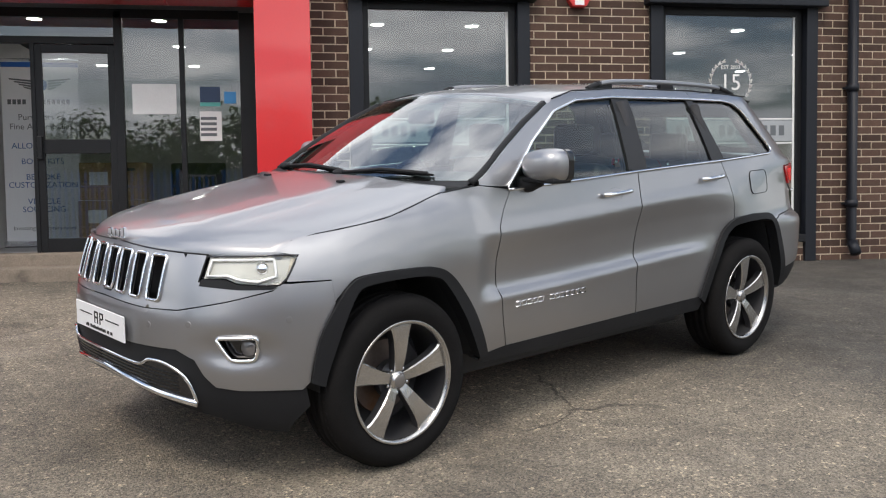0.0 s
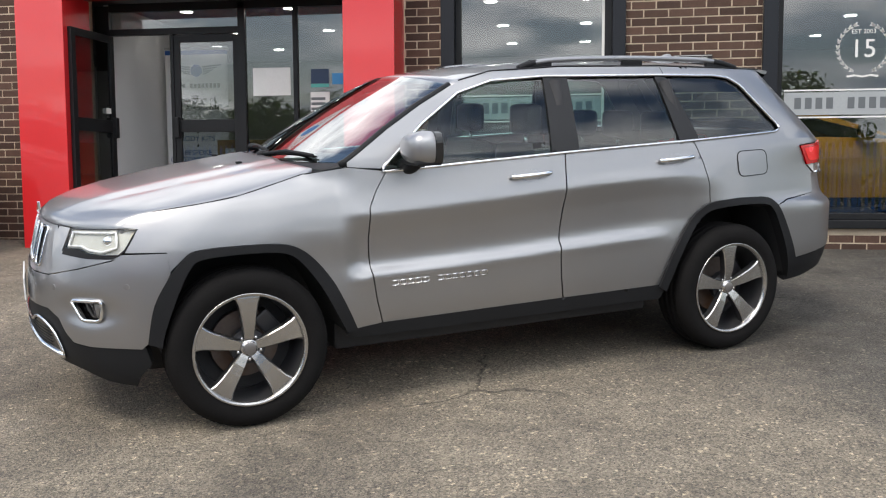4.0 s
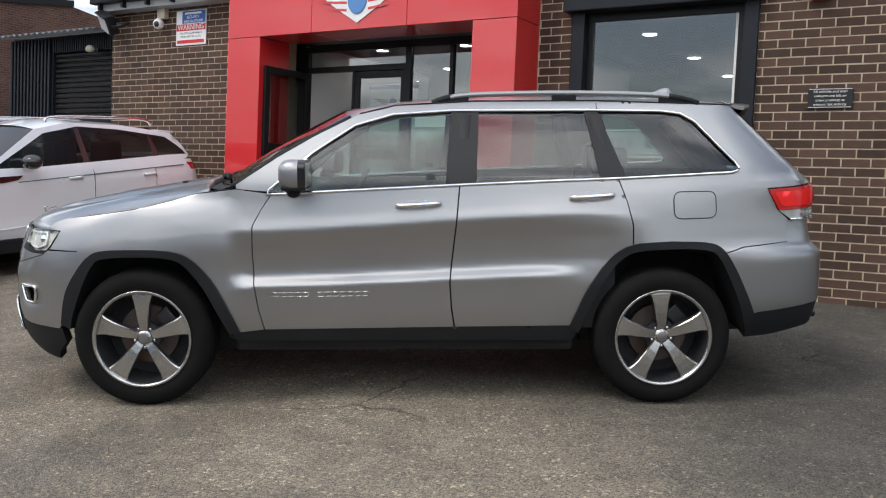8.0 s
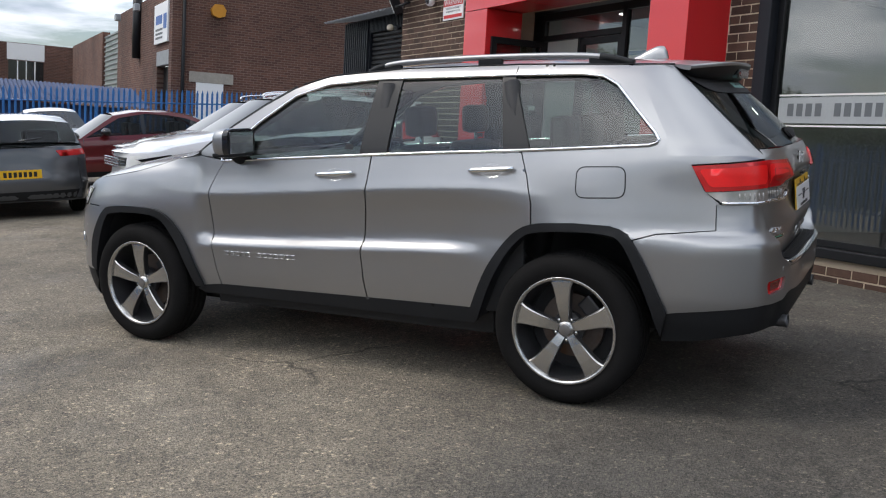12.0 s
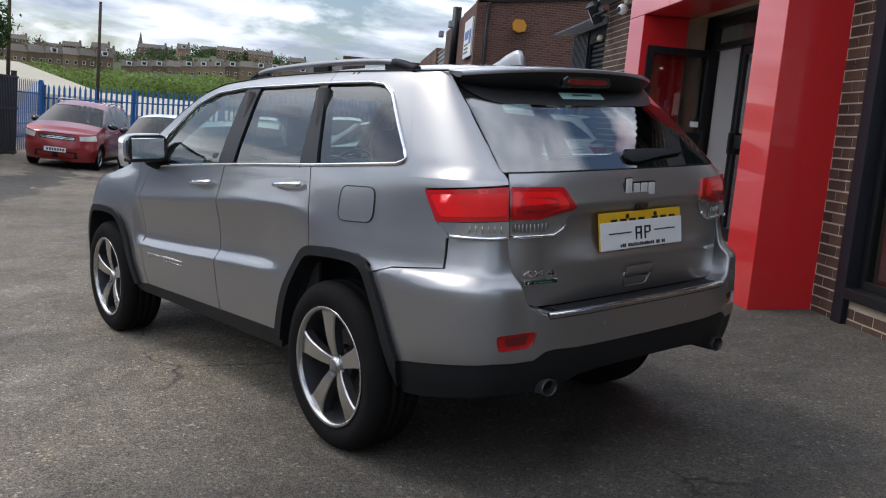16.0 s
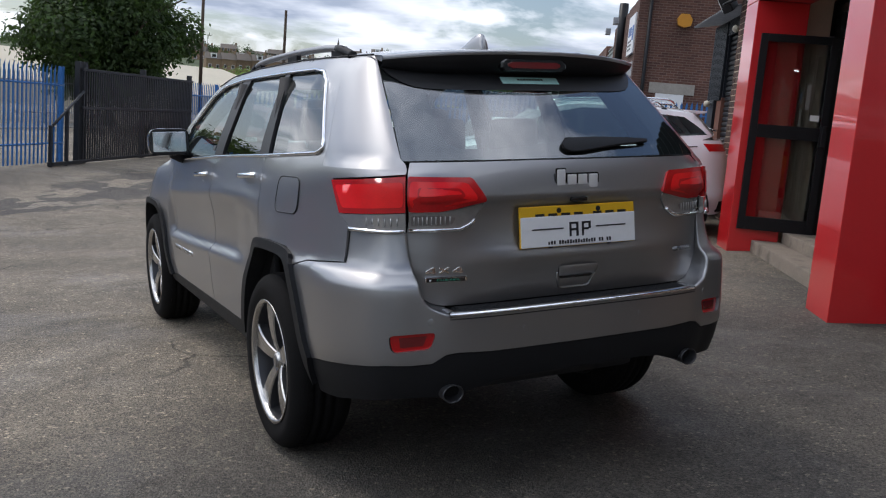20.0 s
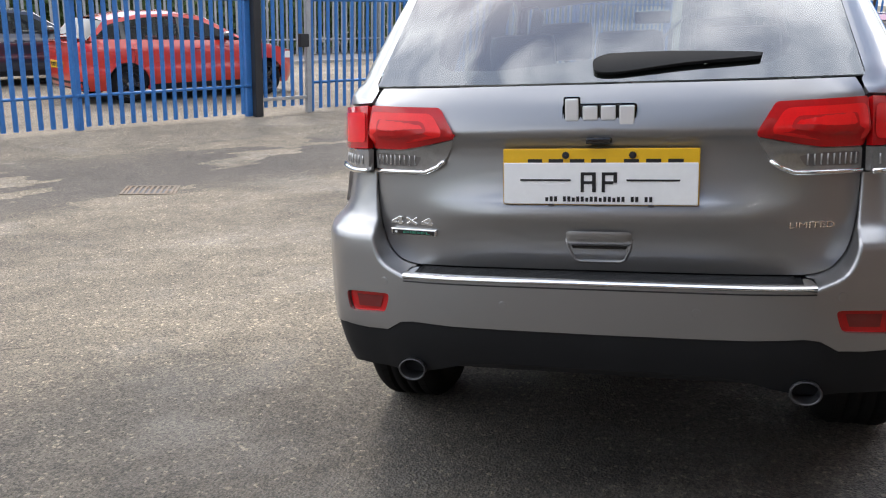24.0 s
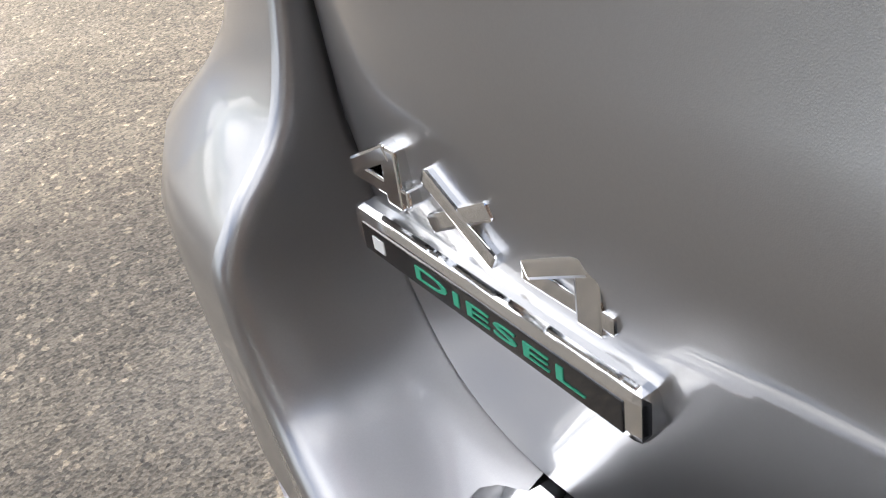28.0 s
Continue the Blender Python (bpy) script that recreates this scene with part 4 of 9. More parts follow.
# drain grate in the yard
dg = tagged(empty("drain_grate", pose(0.24, -5.88, ground_z(0.24, -5.88) + 0.004, 0, 0, -33)), "rusty iron drain grate set in the asphalt", "drain")
rust = mat("rusty_iron", (0.20, 0.165, 0.13), 0.75, 0.3, vary=0.3, dirt=(0.16, 0.09, 0.05))
for a in ((-0.27, 0.27, -0.20, -0.175), (-0.27, 0.27, 0.175, 0.20), (-0.27, -0.245, -0.175, 0.175), (0.245, 0.27, -0.175, 0.175)):
    box("frame", a[0], a[1], a[2], a[3], -0.02, 0.006, rust, dg, 0.002)
for k in range(9):
    x = -0.22 + k * 0.055
    box("bar", x - 0.013, x + 0.013, -0.175, 0.175, -0.02, 0.004, rust, dg, 0.002)
box("pit", -0.245, 0.245, -0.175, 0.175, -0.0035, -0.0025, M["ink"], dg, 0)

# ---- fences ----
def pale_mesh(h, name):
    me = bpy.data.meshes.new(name)
    w, d = 0.034, 0.014
    sec = [(-w, 0), (-w * 0.45, -d), (w * 0.45, -d), (w, 0), (w * 0.4, -d + 0.005), (-w * 0.4, -d + 0.005)]
    vs = [(x, y, 0) for x, y in sec] + [(x, y, h - 0.12) for x, y in sec] + [(0, -d * 0.4 - 0.02, h)]
    n = len(sec)
    fs = [(i, (i + 1) % n, n + (i + 1) % n, n + i) for i in range(n)] + [(n + i, n + (i + 1) % n, 2 * n) for i in range(n)]
    me.from_pydata(vs, [], fs)
    return me


def palisade(p0, p1, h, material, label, z_of, pitch=0.155, bay=2.75, group="", joined=False, rails=(0.22, 0.82), posts=True, name="fence"):
    """A palisade fence from p0 to p1: posts, two rails and pales."""
    a, b = Vector((*p0, 0)), Vector((*p1, 0))
    ln = (b - a).length
    d = (b - a).normalized()
    rot = math.atan2(d.y, d.x)
    fe = tagged(empty(name), label, "fence", group=group)
    me = pale_mesh(h, "pale")
    me.materials.append(material)
    n = int(ln / pitch)
    bm = bmesh.new() if joined else None
    for k in range(n + 1):
        p = a + d * (k * pitch)
        m = Matrix.Translation((p.x, p.y, z_of(p.x, p.y) + 0.05)) @ Matrix.Rotation(rot, 4, "Z")
        if joined:
            cp = me.copy()
            cp.transform(m)
            bm.from_mesh(cp)
            bpy.data.meshes.remove(cp)
        else:
            o = new("pale", me)
            o.parent = fe
            o.matrix_basis = m
    if joined:
        tagged(part("infill", bm, material, fe), kind="stuff")
    nb = max(1, round(ln / bay))
    for k in range(nb + 1):
        p = a + d * (ln * k / nb)
        z = z_of(p.x, p.y)
        if posts:
            box("post", -0.05, 0.05, 0.03, 0.12, -0.2, h + 0.02, material, fe, 0.004, m=Matrix.Translation((p.x, p.y, z)) @ Matrix.Rotation(rot, 4, "Z"))
        if k < nb:
            q = a + d * (ln * (k + 1) / nb)
            for r in rails:
                tube("rail", [(p.x, p.y, z + h * r), (q.x, q.y, z_of(q.x, q.y) + h * r)], 0.022, material, fe, 4)
    return fe


FY = -9.4
palisade((9.9, FY), (-2.95, FY), 2.1, M["blue_paint"], "blue steel palisade fence along the street", ground_z, group="blue fences")
palisade((-4.05, FY), (-13.6, FY), 2.1, M["blue_paint"], "blue steel palisade fence along the street", ground_z, group="blue fences")
palisade((-20.4, FY), (-23.2, FY), 2.1, M["blue_paint"], "blue steel palisade fence along the street", ground_z, group="blue fences")
palisade((-23.2, FY), (-23.2, 12.0), 2.1, M["blue_paint"], "blue steel palisade fence beside the neighbouring works", lambda x, y: float(np.interp(y, [-9.4, -4.8, -1.5, 3.3, 10.7], [-0.40, -0.25, 0.0, 0.24, 0.62])), group="blue fences")
pg = tagged(empty("pedestrian_gate"), "blue palisade pedestrian gate between a black and a grey post", "gate")
gz = ground_z(-3.5, FY)
box("gate_post", -3.10, -2.98, FY - 0.02, FY + 0.10, gz - 0.2, gz + 2.0, M["black_paint"], pg, 0.008)
box("gate_post", -4.0, -3.92, FY - 0.02, FY + 0.06, gz - 0.2, gz + 2.1, M["galv"], pg, 0.006)
me = pale_mesh(1.9, "pale")
me.materials.append(M["blue_paint"])
for k in range(5):
    o = new("pale", me)
    o.parent = pg
    o.matrix_basis = Matrix.Translation((-3.20 - 0.16 * k, FY, gz + 0.12)) @ Matrix.Rotation(math.pi, 4, "Z")
for z in (0.22, 1.95):
    box("gate_rail", -3.92, -3.12, FY, FY + 0.04, gz + z, gz + z + 0.05, M["galv"], pg, 0.003)
box("gate_lock", -3.94, -3.78, FY + 0.02, FY + 0.10, gz + 1.02, gz + 1.22, M["black_paint"], pg, 0.01)
sg = tagged(empty("sliding_gate"), "black steel sliding gate with vertical bars", "gate")
for x in (-13.9, -14.15, -17.2, -20.3):
    box("gate_post", x - 0.06, x + 0.06, FY + 0.10, FY + 0.22, -0.5, 2.0, M["black_paint"], sg, 0.006)
for z in (-0.24, 0.95, 1.80):
    box("gate_rail", -20.3, -13.9, FY + 0.23, FY + 0.29, z, z + 0.06, M["black_paint"], sg, 0.004)
me = bpy.data.meshes.new("bar")
me.from_pydata([(x, y, z) for z in (-0.2, 1.86) for x, y in ((-0.026, -0.012), (0.026, -0.012), (0.026, 0.012), (-0.026, 0.012))], [], [(0, 1, 5, 4), (1, 2, 6, 5), (2, 3, 7, 6), (3, 0, 4, 7), (4, 5, 6, 7), (3, 2, 1, 0)])
me.materials.append(M["black_paint"])
for k in range(58):
    o = new("bar", me)
    o.parent = sg
    o.matrix_basis = Matrix.Translation((-13.98 - 0.11 * k, FY + 0.26, 0))
tube("gate_stay", [(-13.9, FY + 0.3, 1.35), (-12.55, FY + 0.3, 0.55)], 0.03, M["black_paint"], sg, 6)
for x in (-12.55, -13.2):
    box("stay_post", x - 0.03, x + 0.03, FY + 0.26, FY + 0.33, -0.45, 0.60 if x > -13 else 0.95, M["black_paint"], sg, 0.004)
box("gate_rail", -13.9, -12.5, FY + 0.25, FY + 0.33, -0.26, -0.18, M["black_paint"], sg, 0.004)
palisade((10.0, -19.4), (-42.0, -19.4), 2.1, M["galv"], "grey galvanised palisade fence across the street", lambda x, y: -0.25, joined=True, bay=5.5)
# the street: kerb and footway on its far side
kb = tagged(empty("kerb"), "concrete kerb along the street", "kerb", kind="structure")
for k in range(46):
    box("kerb_stone", 8.0 - 0.915 * k - 0.9, 8.0 - 0.915 * k, -17.95, -17.82, -0.5, -0.24, M["concrete"], kb, 0.008)
tagged(box("pavement", -60.0, 20.0, -19.6, -17.955, -0.5, -0.25, mat("street_footway", (0.20, 0.19, 0.18), 0.9, vary=0.2, bump=0.3), None, 0), "grey tarmac footway beyond the street", "pavement", kind="structure")

# ---- the silver car ----
def lerp(a, b, t):
    return a + (b - a) * t


from mathutils.geometry import delaunay_2d_cdt

CAR = Matrix(((0.83735, -0.54666, 0.00456, 0), (0.54493, 0.83398, -0.08682, 0), (0.04366, 0.07518, 0.99621, 0), (0, 0, 0, 1)))


def pchip(points):
    """Monotone cubic through (z, d) pairs."""
    zs = np.array([p[0] for p in points], float)
    ds = np.array([p[1] for p in points], float)
    h = np.diff(zs)
    k = np.diff(ds) / h
    m = np.zeros(len(zs))
    for i in range(1, len(zs) - 1):
        if k[i - 1] * k[i] > 0:
            w1, w2 = 2 * h[i] + h[i - 1], h[i] + 2 * h[i - 1]
            m[i] = (w1 + w2) / (w1 / k[i - 1] + w2 / k[i])
    m[0], m[-1] = k[0], k[-1]

    def at(z):
        z = min(max(z, zs[0]), zs[-1])
        i = min(max(int(np.searchsorted(zs, z)) - 1, 0), len(h) - 1)
        t = (z - zs[i]) / h[i]
        return float((2 * t**3 - 3 * t**2 + 1) * ds[i] + (t**3 - 2 * t**2 + t) * h[i] * m[i] + (-2 * t**3 + 3 * t**2) * ds[i + 1] + (t**3 - t**2) * h[i] * m[i + 1])
    return at


class Shell:
    """A car's flank as a plan outline from nose to tail, pushed in and out by profiles over the height."""

    def __init__(self, xf, xfc, xrc, xr, w, pf=2.6, qf=2.0, pr=5.0, qr=2.2):
        k = 1 - (1 - np.linspace(0, 1, 500)) ** 3
        yf = w * k
        fx = xfc - (xfc - xf) * np.maximum(0, 1 - (yf / w) ** pf) ** (1 / qf)
        rx = xrc + (xr - xrc) * np.maximum(0, 1 - (yf / w) ** pr) ** (1 / qr)
        sx = np.linspace(xfc, xrc, 400)[1:-1]
        x = np.concatenate([fx, sx, rx[::-1]])
        y = -np.concatenate([yf, np.full(len(sx), w), yf[::-1]])
        arc = np.concatenate([[0], np.cumsum(np.hypot(np.diff(x), np.diff(y)))])
        zero = float(np.interp(0.0, x[500:890], arc[500:890]))
        n = 1600
        self.s = np.linspace(0, arc[-1], n) - zero
        self.x = np.interp(self.s + zero, arc, x)
        self.y = np.interp(self.s + zero, arc, y)
        tx, ty = np.gradient(self.x, self.s), np.gradient(self.y, self.s)
        ker = np.ones(41) / 41
        pad = lambda v: np.convolve(np.pad(v, 20, mode="edge"), ker, mode="valid")
        nx, ny = pad(ty), pad(-tx)
        nx[0:1], ny[0:1] = -1, 0
        ln = np.hypot(nx, ny)
        self.nx, self.ny = nx / ln, ny / ln
        self.s0, self.s1 = self.s[0], self.s[-1]
        self.stations = []
        self.rise = None

    def profile(self, s, points):
        self.stations.append((s, pchip(points)))
        self.stations.sort(key=lambda q: q[0])

    def rear(self, y):
        half = len(self.s) // 2
        return float(np.interp(-abs(y), self.y[half:], self.s[half:]))

    def front(self, y):
        half = len(self.s) // 2
        return float(np.interp(-abs(y), self.y[:half][::-1], self.s[:half][::-1]))

    def depth(self, s, z):
        st = self.stations
        if self.rise is not None:
            z = z - self.rise(s, z)
        if s <= st[0][0]:
            return st[0][1](z)
        if s >= st[-1][0]:
            return st[-1][1](z)
        for (a, fa), (b, fb) in zip(st, st[1:]):
            if a <= s <= b:
                t = (s - a) / (b - a)
                t = t * t * (3 - 2 * t)
                return fa(z) * (1 - t) + fb(z) * t

    def __call__(self, s, z, off=0.0):
        d = self.depth(s, z) + off
        x, y = np.interp(s, self.s, self.x), np.interp(s, self.s, self.y)
        nx, ny = np.interp(s, self.s, self.nx), np.interp(s, self.s, self.ny)
        return Vector((x + nx * d, min(0.0, y + ny * d), z))


def inside(p, poly):
    hit = False
    for (x0, y0), (x1, y1) in zip(poly, poly[1:] + poly[:1]):
        if (y0 > p[1]) != (y1 > p[1]) and p[0] < (x1 - x0) * (p[1] - y0) / (y1 - y0) + x0:
            hit = not hit
    return hit


def densify(poly, step, closed=True):
    out = []
    for a, b in zip(poly, poly[1:] + poly[:1] if closed else poly[1:]):
        n = max(1, int(math.ceil(math.dist(a, b) / step)))
        out += [(a[0] + (b[0] - a[0]) * k / n, a[1] + (b[1] - a[1]) * k / n) for k in range(n)]
    if not closed:
        out.append(poly[-1])
    return out


def rounded(poly, r, seg=3):
    """Corners of an outline rounded."""
    out, n = [], len(poly)
    for i in range(n):
        p, a, b = Vector(poly[i]), Vector(poly[i - 1]), Vector(poly[(i + 1) % n])
        la, lb = (a - p).length, (b - p).length
        ra = min(r, la * 0.45, lb * 0.45)
        p0, p1 = p + (a - p) / la * ra, p + (b - p) / lb * ra
        for k in range(seg + 1):
            t = k / seg
            out.append(tuple(p0 * (1 - t) ** 2 + p * 2 * t * (1 - t) + p1 * t * t))
    return out


def smooth_line(pts, n=6, closed=False):
    """A Catmull-Rom line through points."""
    pts = [Vector(p) for p in pts]
    out, c = [], len(pts)
    for i in range(c if closed else c - 1):
        p0 = pts[(i - 1) % c] if (closed or i) else pts[i]
        p1, p2 = pts[i], pts[(i + 1) % c]
        p3 = pts[(i + 2) % c] if (closed or i + 2 < c) else p2
        for k in range(n):
            t = k / n
            out.append(0.5 * ((2 * p1) + (p2 - p0) * t + (2 * p0 - 5 * p1 + 4 * p2 - p3) * t * t + (3 * p1 - p0 - 3 * p2 + p3) * t**3))
    if not closed:
        out.append(pts[-1])
    return [tuple(p) for p in out]


def skin(poly, surf, step=0.035, depth=0.012, off=0.0, holes=(), lip=None):
    """Vertices, faces and rim of a flat outline laid on a surface, with edges turned in by depth."""
    loops = [densify(list(poly), step)] + [densify(list(h), step) for h in holes]
    verts, edges = [], []
    for lp in loops:
        b = len(verts)
        verts += [Vector(p) for p in lp]
        edges += [(b + i, b + (i + 1) % len(lp)) for i in range(len(lp))]
    rim = np.array([tuple(v) for v in verts])
    x0, z0 = rim.min(0)
    x1, z1 = rim.max(0)
    nx, nz = max(1, int((x1 - x0) / step)), max(1, int((z1 - z0) / step))
    for i in range(1, nx):
        for j in range(1, nz):
            p = (x0 + (x1 - x0) * (i + (0.25 if j % 2 else -0.25)) / nx, z0 + (z1 - z0) * j / nz)
            if inside(p, loops[0]) and not any(inside(p, h) for h in loops[1:]) and np.min((rim[:, 0] - p[0]) ** 2 + (rim[:, 1] - p[1]) ** 2) > (0.45 * step) ** 2:
                verts.append(Vector(p))
    vs, es, fs, *_ = delaunay_2d_cdt(verts, edges, [], 0, 1e-6)
    keep = []
    for f in fs:
        c = sum((vs[i] for i in f), Vector((0, 0))) / len(f)
        if inside(tuple(c), loops[0]) and not any(inside(tuple(c), h) for h in loops[1:]):
            keep.append(list(f))
    pts = [surf(v[0], v[1], off) for v in vs]
    h = 0.012
    norms = []
    for u, v in ((q[0], q[1]) for q in vs):
        n = (surf(u + h, v, off) - surf(u - h, v, off)).cross(surf(u, v + h, off) - surf(u, v - h, off))
        norms.append(n.normalized() if n.length > 1e-9 else None)
    # rim edges: used by one face alone
    count = {}
    for f in keep:
        for a, b in zip(f, f[1:] + f[:1]):
            count[(min(a, b), max(a, b))] = count.get((min(a, b), max(a, b)), 0) + 1
    rimedges = [(a, b) for f in keep for a, b in zip(f, f[1:] + f[:1]) if count[(min(a, b), max(a, b))] == 1]
    sunk, top = {}, {}
    e = 0.004
    allp = list(pts)
    if depth:
        for a, b in rimedges:
            for i in (a, b):
                if i in sunk:
                    continue
                u, v = vs[i]
                n = (surf(u + e, v, off) - surf(u - e, v, off)).cross(surf(u, v + e, off) - surf(u, v - e, off))
                n = n.normalized() if n.length > 1e-9 else Vector((0, -1, 0))
                top[i] = len(allp)
                allp.append(pts[i].copy())
                sunk[i] = len(allp)
                allp.append(pts[i] - n * depth)
        skirts = [[top[b], top[a], sunk[a], sunk[b]] for a, b in rimedges]
    else:
        skirts = []
    return allp, keep, skirts, norms


def sheet(name, poly, surf, material, parent, side="left", step=0.035, depth=0.012, off=0.0, holes=(), label="", shadow=True):
    """One panel: on the left flank, mirrored to the right, or both halves in one piece."""
    pts, faces, skirts, norms = skin(poly, surf, step, depth, off, holes)
    bm = bmesh.new()
    wanted = []
    for mirror in {"left": (1,), "right": (-1,), "join": (1, -1)}[side]:
        vs = [bm.verts.new((p[0], p[1] * mirror, p[2])) for p in pts]
        wanted += [(Vector((p[0], p[1] * mirror, p[2])), Vector((n[0], n[1] * mirror, n[2]))) for p, n in zip(pts, norms) if n is not None]
        for f in faces:
            try:
                fc = bm.faces.new([vs[i] for i in (f if mirror > 0 else f[::-1])])
                fc.smooth = True
            except ValueError:
                pass
        for f in skirts:
            q = [vs[i] for i in (f if mirror > 0 else f[::-1])]
            if side == "join" and all(abs(v.co.y) < 1e-3 for v in q):
                continue
            try:
                bm.faces.new(q)
            except ValueError:
                pass
    if side == "join":
        seam = [v for v in bm.verts if abs(v.co.y) < 1e-4]
        bmesh.ops.remove_doubles(bm, verts=seam, dist=2e-4)
    ob = part(name, bm, material, parent, label, shadow=shadow)
    # shade by the surface's own slope, so that the triangles do not show
    table = {(round(p.x, 5), round(p.y, 5), round(p.z, 5)): n for p, n in wanted}
    me = ob.data
    loops = [(0.0, 0.0, 0.0)] * len(me.loops)
    for f in me.polygons:
        if not f.use_smooth:
            continue
        for li in f.loop_indices:
            c = me.vertices[me.loops[li].vertex_index].co
            n = table.get((round(c.x, 5), round(c.y, 5), round(c.z, 5)))
            if n is not None:
                n = Vector((n.x, 0.0 if side == "join" and abs(c.y) < 1e-3 else n.y, n.z))
                if n.dot(f.normal) < 0:
                    n = -n
                if n.dot(f.normal) > 0.5:
                    loops[li] = tuple(n.normalized())
    me.normals_split_custom_set(loops)
    return ob


def pair(name, *a, label="", **k):
    return [sheet(name, *a, side=s, label=label, **k) for s in ("left", "right")]


def strip(name, pts, surf, r, material, parent, sides=("left", "right"), off=0.004, closed=False, n=6, label=""):
    """A moulding laid along a line on a surface."""
    out = []
    for s in sides:
        g = 1 if s == "left" else -1
        line = [surf(p[0], p[1], off) for p in densify(list(pts), 0.05, closed)]
        out.append(tube(name, [(p[0], p[1] * g, p[2]) for p in line], r, material, parent, n, closed, label=label))
    return out


def patch(name, rows, material, parent, label="", depth=0.0, shadow=True):
    """A smooth sheet from rows of points."""
    bm = bmesh.new()
    grid = [[bm.verts.new(p) for p in row] for row in rows]
    for a, b in zip(grid, grid[1:]):
        for i in range(len(a) - 1):
            bm.faces.new((a[i], a[i + 1], b[i + 1], b[i])).smooth = True
    if depth:
        ext = bmesh.ops.extrude_edge_only(bm, edges=[e for e in bm.edges if e.is_boundary])
        for v in ext["geom"]:
            if isinstance(v, bmesh.types.BMVert):
                v.co.z -= depth
    return part(name, bm, material, parent, label, shadow=shadow)


def add_rounded(half, high, deep, at, n=8):
    """A block with rounded ends across the car, facing back."""
    bm = bmesh.new()
    line = [(half * c, high * k) for c, k in ((-1, -0.4), (-0.86, -1), (0.86, -1), (1, -0.4), (1, 0.4), (0.86, 1), (-0.86, 1), (-1, 0.4))]
    rings = [[bm.verts.new((at.x + x, at.y + y * f, at.z + z * f)) for y, z in line] for x, f in ((-deep, 1.0), (deep * 0.7, 1.0), (deep, 0.94))]
    for a, b in zip(rings, rings[1:]):
        for i in range(n):
            bm.faces.new((a[i], a[(i + 1) % n], b[(i + 1) % n], b[i]))
    bm.faces.new(rings[-1])
    bmesh.ops.recalc_face_normals(bm, faces=bm.faces)
    return bm


